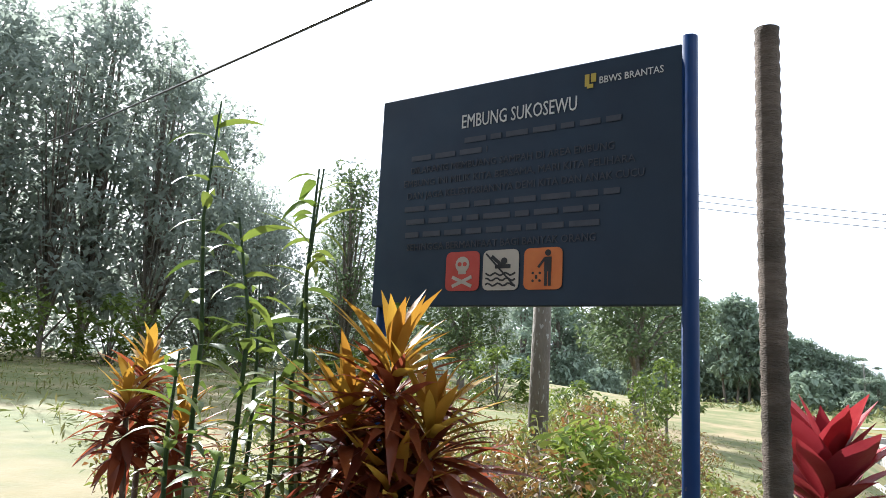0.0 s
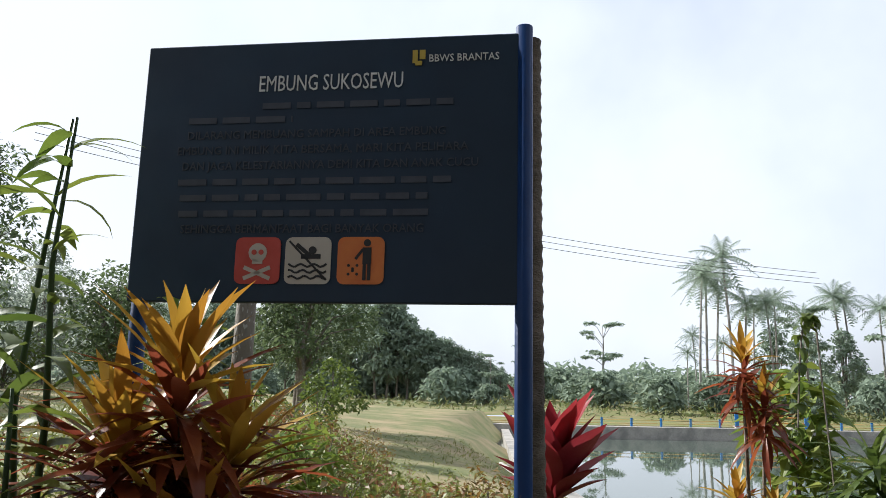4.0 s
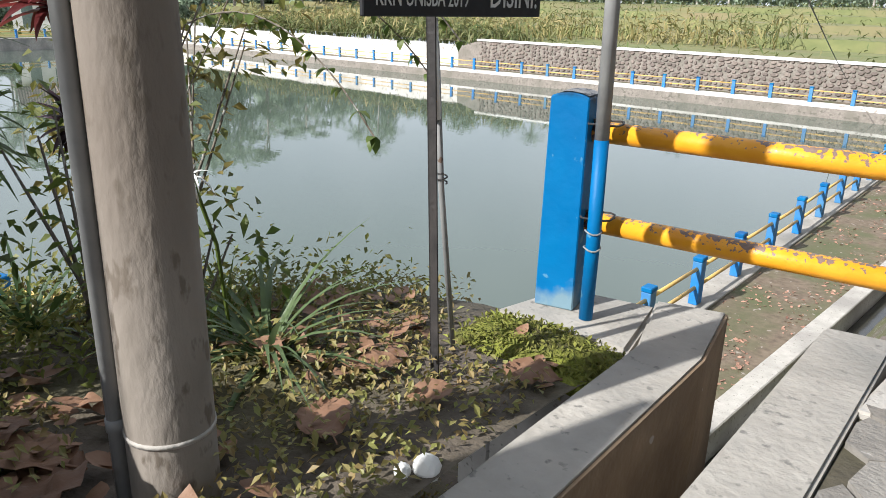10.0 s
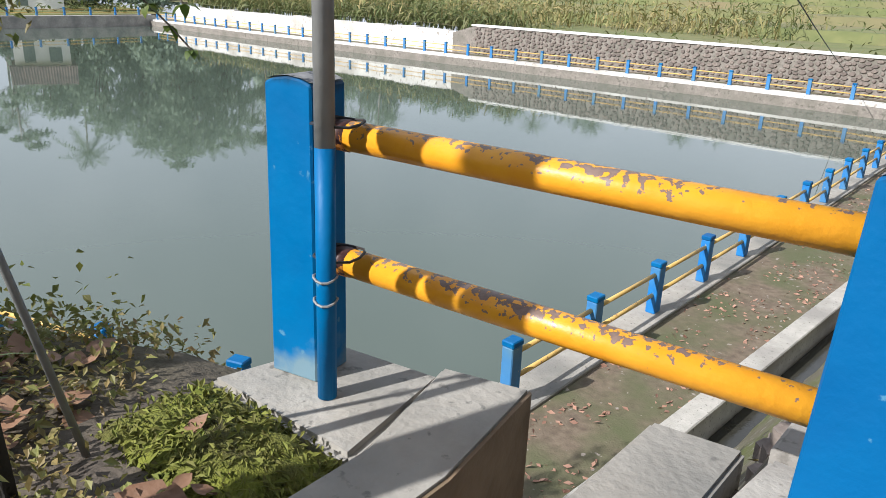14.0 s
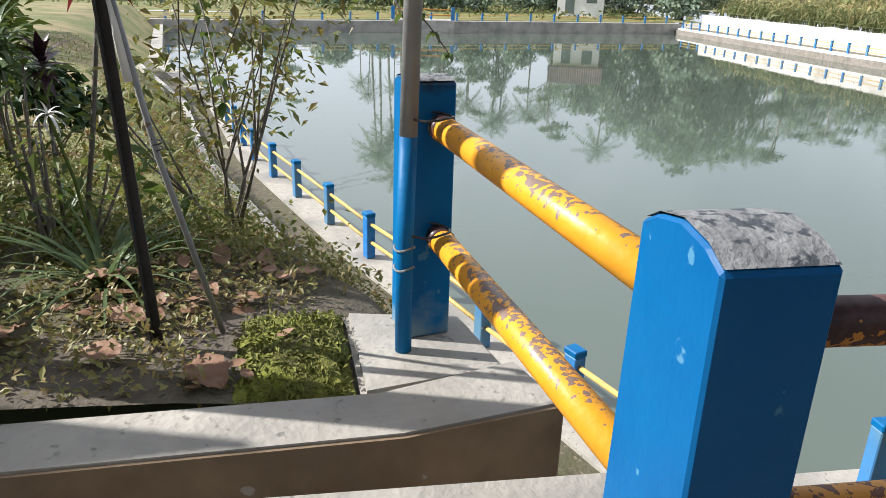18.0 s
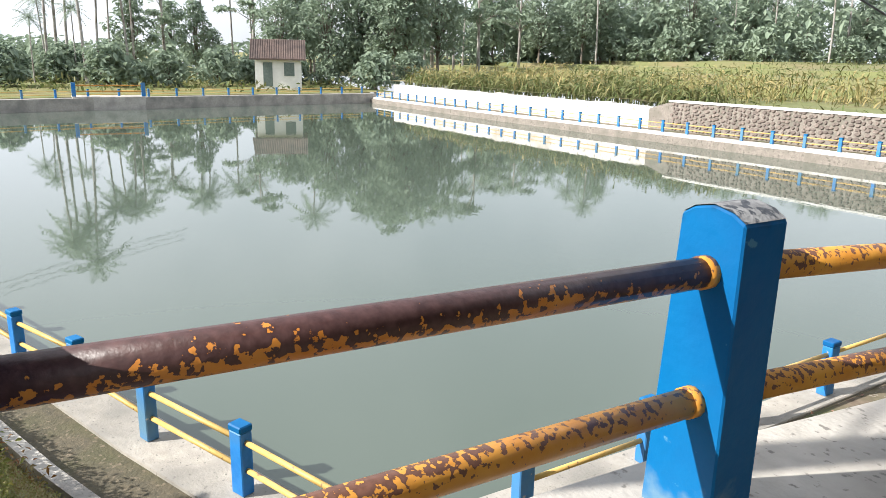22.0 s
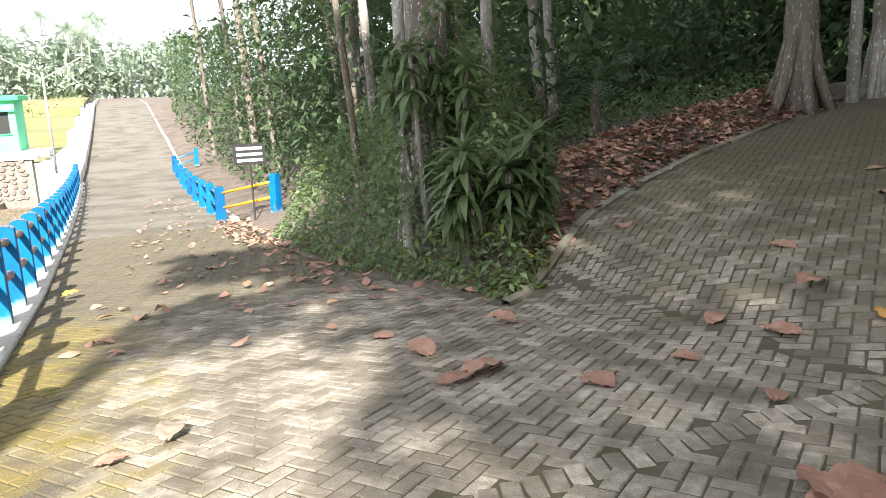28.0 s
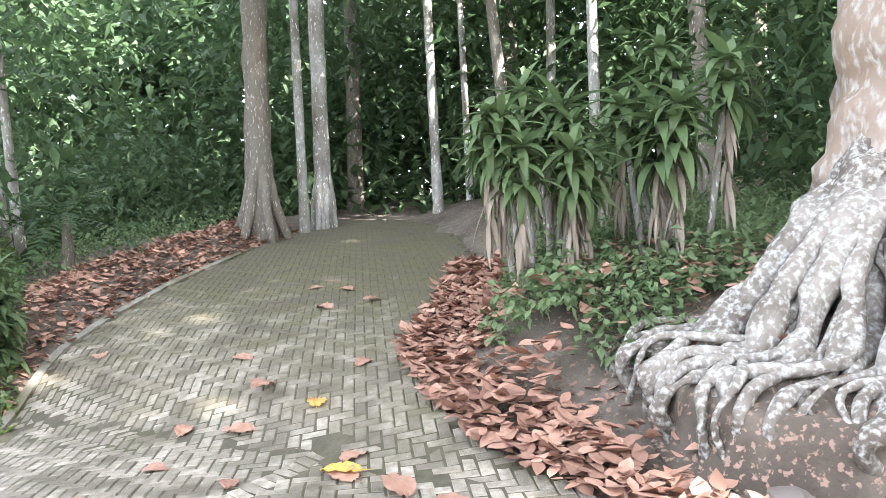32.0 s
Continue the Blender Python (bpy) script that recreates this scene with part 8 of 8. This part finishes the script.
# litter drifts
P = []
for x, y in scatter(rng, 380, 4.9, 7.2, -3.4, -1.3, lambda x, y: y < path_right(x) - 0.55 and math.hypot(x - 7.05, y + 4.05) > 0.9):
    P.append((x, y, slope_z(x, y) + 0.22 + 0.1 * rng.random() if x > 5.6 else gz(x, y) + 0.05))
tagged(part("leaf_litter", litter_mesh("litter", P, 0.13, 405), L_LITTER), "scattered dry leaves on the root bank", "leaf litter", kind="stuff")
P = []
for x, y in scatter(rng, 12500, 4.0, 11.5, 2.0, 8.0, lambda x, y: 0.02 < y - path_left(x) < 1.75 - 0.06 * (x - 5) and (not in_bush(x, y) or y - path_left(x) < 0.5)):
    P.append((x, y, slope_z(x, y) + 0.03 + 0.05 * rng.random()))
tagged(part("leaf_litter", litter_mesh("litter", P, 0.12, 401), L_LITTER), "deep drift of rust-brown dry leaves above the kerb", "leaf litter", kind="stuff")
P = []
for x, y in scatter(rng, 12500, 4.3, 9.0, -3.6, 1.2, lambda x, y: -0.12 < path_right(x) - y < (0.75 if x > 5.5 else 1.0) and not (x > 5.35 and y < -2.5)):
    P.append((x, y, max(slope_z(x, y), gz(x, y)) + 0.03 + 0.06 * rng.random()))
tagged(part("leaf_litter", litter_mesh("litter", P, 0.15, 402), L_LITTER), "heap of pinkish-brown dry leaves below the roots", "leaf litter", kind="stuff")
P = []
for x, y in scatter(rng, 900, 2.0, 3.9, 2.6, 16, lambda x, y: -0.5 < x - right_x(y) < 0.35 and (y > 9 or rng.random() < 0.3)):
    P.append((x, y, gz(x, y) + 0.03 + 0.04 * rng.random()))
for x, y in scatter(rng, 260, 0.3, 3.4, 2.0, 26, lambda x, y: fence_x(y) + 0.3 < x < right_x(y)):
    P.append((x, y, gz(x, y) + 0.025))
tagged(part("leaf_litter", litter_mesh("litter", P, 0.16, 403), L_LITTER), "brown leaves strewn along the lane", "leaf litter", kind="stuff")
P = [(x, y, -0.40 - 0.42 * max(0, y + 5) + 0.03) for x, y in scatter(rng, 60, -0.72, -0.45, -6.6, -3.9)]
tagged(part("leaf_litter", litter_mesh("litter", P, 0.13, 404), L_LITTER), "wet brown leaves in the drain", "leaf litter", kind="stuff")

# single leaves on the paving
LEAVES = [(3.28, -1.47, 1.0), (3.2, -1.62, 1.15), (3.42, -1.58, 1.05), (3.33, -1.7, 0.95), (3.12, -1.5, 0.8), (4.03, -1.74, 1.2), (4.10, -2.10, 1.1), (3.83, -0.65, 0.7), (3.77, 0.07, 0.7), (4.32, 0.41, 0.8), (4.52, -0.12, 1.0), (5.10, 0.29, 1.1), (5.42, 1.04, 0.9), (5.54, -0.23, 0.8), (6.83, 1.11, 1.0), (7.29, 0.84, 0.9), (7.61, 1.60, 0.9),
          (7.51, 2.01, 0.7), (5.07, 2.45, 0.9), (3.45, 1.44, 1.0), (3.6, 1.85, 0.9), (2.45, 1.71, 0.8), (2.45, 0.28, 1.1), (2.61, 0.90, 1.1), (2.88, 0.44, 1.25), (3.17, 0.01, 1.0), (4.34, -1.07, 1.0), (4.12, -1.33, 1.0), (0.63, 3.0, 0.8), (0.82, 4.3, 0.8), (1.53, 8.2, 1.0), (2.52, 5.6, 0.9), (2.19, 3.7, 0.7)]
for k, (x, y, s) in enumerate(LEAVES):
    fallen(x, y, gz(x, y) + 0.012, (k * 83) % 360, s, k, label="curled reddish-brown leaf lying on the paving", tilt=0.05 * (-1) ** k, roll=0.12 * (-1) ** (k // 2))
fallen(4.86, -0.40, gz(4.86, -0.4) + 0.03, 40, 0.9, 1, L_YELLOW, "yellow fallen leaf on the paving")
fallen(4.22, -1.30, gz(4.2, -1.3) + 0.035, 120, 1.0, 2, L_YELLOW, "yellowed curled leaf on the paving")
fallen(0.16, -0.74, zr(-0.74) + 0.06, 20, 1.05, 3, L_YELLOW, "large yellow curled leaf on the kerb", roll=0.5)
fallen(1.05, 0.16, zr(0.16) + 0.025, 70, 0.85, 4, DEAD, "pale papery dead leaf on the paving")
fallen(0.76, 0.03, zr(0.03) + 0.02, 10, 0.6, 0, L_LITTER, "small crumbled leaf on the paving")
fallen(-0.27, 2.96, zr(2.96) + 0.06, 110, 1.0, 2, label="brown leaf on the railing kerb")
fallen(-0.2, 6.7, zr(6.7) + 0.06, 50, 1.1, 1, L_YELLOW, "yellow leaf at the railing's foot")

# notice across the road
nt = thing("roadside_notice", "small dark notice with white bars on a thin post", "sign", (3.0, 14.9, slope_z(3.0, 14.9)))
part("post", MB().tube([(0, 0, 0), (0, 0, 1.85)], 0.025, 8), IRON, nt)
part("panel", MB().box(-0.38, -0.02, 1.35, 0.38, 0.0, 1.85), SIGN_BLACK, nt)
b = MB()
for k in range(3):
    b.box(-0.3, -0.024, 1.42 + 0.14 * k, 0.3, -0.0205, 1.49 + 0.14 * k)
part("lettering_bars", b, SIGN_WHITE, nt)

# ---- kerbs and paving ----
b = MB()
rows = []
for x in np.linspace(3.72, 9.6, 26):
    y, z = path_left(x), gz(x, path_left(x))
    rows.append([(x, y - 0.01, z - 0.1), (x, y, z + 0.028), (x - 0.03, y + 0.09, z + 0.032), (x - 0.03, y + 0.10, z - 0.1)])
b.sheet(rows)
solid("kerb_path", b.mesh("kerb"), mat("mossy_kerb", (0.17, 0.155, 0.125), (0.26, 0.24, 0.20), 8, 0.95, 0.5, c3=(0.13, 0.115, 0.07)), "worn concrete kerb along the side path", "kerb")


def paved(x, y):
    if x < fence_x(y) + 0.25 or (y < -3.3 and x < 0.5) or (y < -4.1 and x < 1.3):
        return False
    if y > 2.1 and x < 4.0 and x < right_x(y):
        return y < 15.0
    if x <= 4.2:
        return -8 < y <= 2.15
    return path_right(x) < y < path_left(x) and x < 13.5


b = MB()
rows = [[(x, y, gz(x, y) - 0.007) for x in np.arange(-1.12, 14.2, 0.28)] for y in np.arange(-8, 15.2, 0.28)]
w = len(rows[0])
b.v = [p for q in rows for p in q]
for i in range(len(rows) - 1):
    for j in range(w - 1):
        p = rows[i][j]
        if paved(p[0] + 0.14, p[1] + 0.14) or paved(p[0] + 0.3, p[1] + 0.1) or paved(p[0], p[1]):
            a = i * w + j
            b.f.append((a, a + 1, a + w + 1, a + w))
solid("paving_bed", b.mesh("bed", True), JOINT, "sandy mossy joints between the pavers", "paving")
pave = solid("pavement", MB().box(1.0, 0.0, -0.2, 1.02, 0.02, -0.15).mesh("pavement"), JOINT, "herringbone concrete block paving with mossy joints", "paving")
A = 0.0885
ANG = radians(38)
CA, SA = math.cos(ANG), math.sin(ANG)
joined, single = MB(), 0
rp = random.Random(500)
BRICK = MB()
hx, hy, e = A - 0.005, A / 2 - 0.005, 0.006
BRICK.v = [(-hx, -hy, -0.03), (hx, -hy, -0.03), (hx, hy, -0.03), (-hx, hy, -0.03), (-hx, -hy, -e), (hx, -hy, -e), (hx, hy, -e), (-hx, hy, -e), (-hx + e, -hy + e, 0), (hx - e, -hy + e, 0), (hx - e, hy - e, 0), (-hx + e, hy - e, 0)]
BRICK.f = [(0, 1, 5, 4), (1, 2, 6, 5), (2, 3, 7, 6), (3, 0, 4, 7), (4, 5, 9, 8), (5, 6, 10, 9), (6, 7, 11, 10), (7, 4, 8, 11), (8, 9, 10, 11)]
BV = [Vector(v) for v in BRICK.v]
brick_me = BRICK.mesh("paver")
brick_me.materials.append(PAVER)
for i in range(-155, 178):
    for j in range(-155, 207):
        k = (i - j) % 4
        if k == 0:
            u, v, turn = (i + 1) * A, (j + 0.5) * A, 0.0
        elif k == 3:
            u, v, turn = (i + 0.5) * A, (j + 1) * A, math.pi / 2
        else:
            continue
        x, y = 2.5 + u * CA - v * SA, u * SA + v * CA
        if not (-1.4 < x < 13.6 and -8 < y < 15.1) or not paved(x, y):
            continue
        if 0.75 < x < 4.6 and abs(y + 1.16 - 0.077 * x) < 0.088:
            continue
        z = gz(x, y)
        sx, sy = (gz(x + 0.05, y) - gz(x - 0.05, y)) / 0.1, (gz(x, y + 0.05) - gz(x, y - 0.05)) / 0.1
        dz, ax, ay = rp.uniform(-0.003, 0.003), rp.uniform(-0.012, 0.012), rp.uniform(-0.012, 0.012)
        nrm = Vector((-sx + ax, -sy + ay, 1)).normalized()
        m = Matrix.Translation((x, y, z + dz)) @ Vector((0, 0, 1)).rotation_difference(nrm).to_matrix().to_4x4() @ Matrix.Rotation(ANG + turn + rp.uniform(-0.012, 0.012), 4, "Z")
        if 0.95 < x < 3.15 and -1.15 < y < 1.35 and single < 260:
            part("paver", brick_me, PAVER, pave, m=m)
            single += 1
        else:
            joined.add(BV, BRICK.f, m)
# the course of upright blocks where the side path's paving meets the road's
for k in range(38):
    x = 0.82 + 0.096 * k
    y = -1.16 + 0.077 * x
    part("paver", brick_me, PAVER, pave, m=Matrix.Translation((x, y, gz(x, y) + rp.uniform(-0.002, 0.003))) @ Matrix.Rotation(math.atan(0.077) + radians(72 + rp.uniform(-3, 3)), 4, "Z"))
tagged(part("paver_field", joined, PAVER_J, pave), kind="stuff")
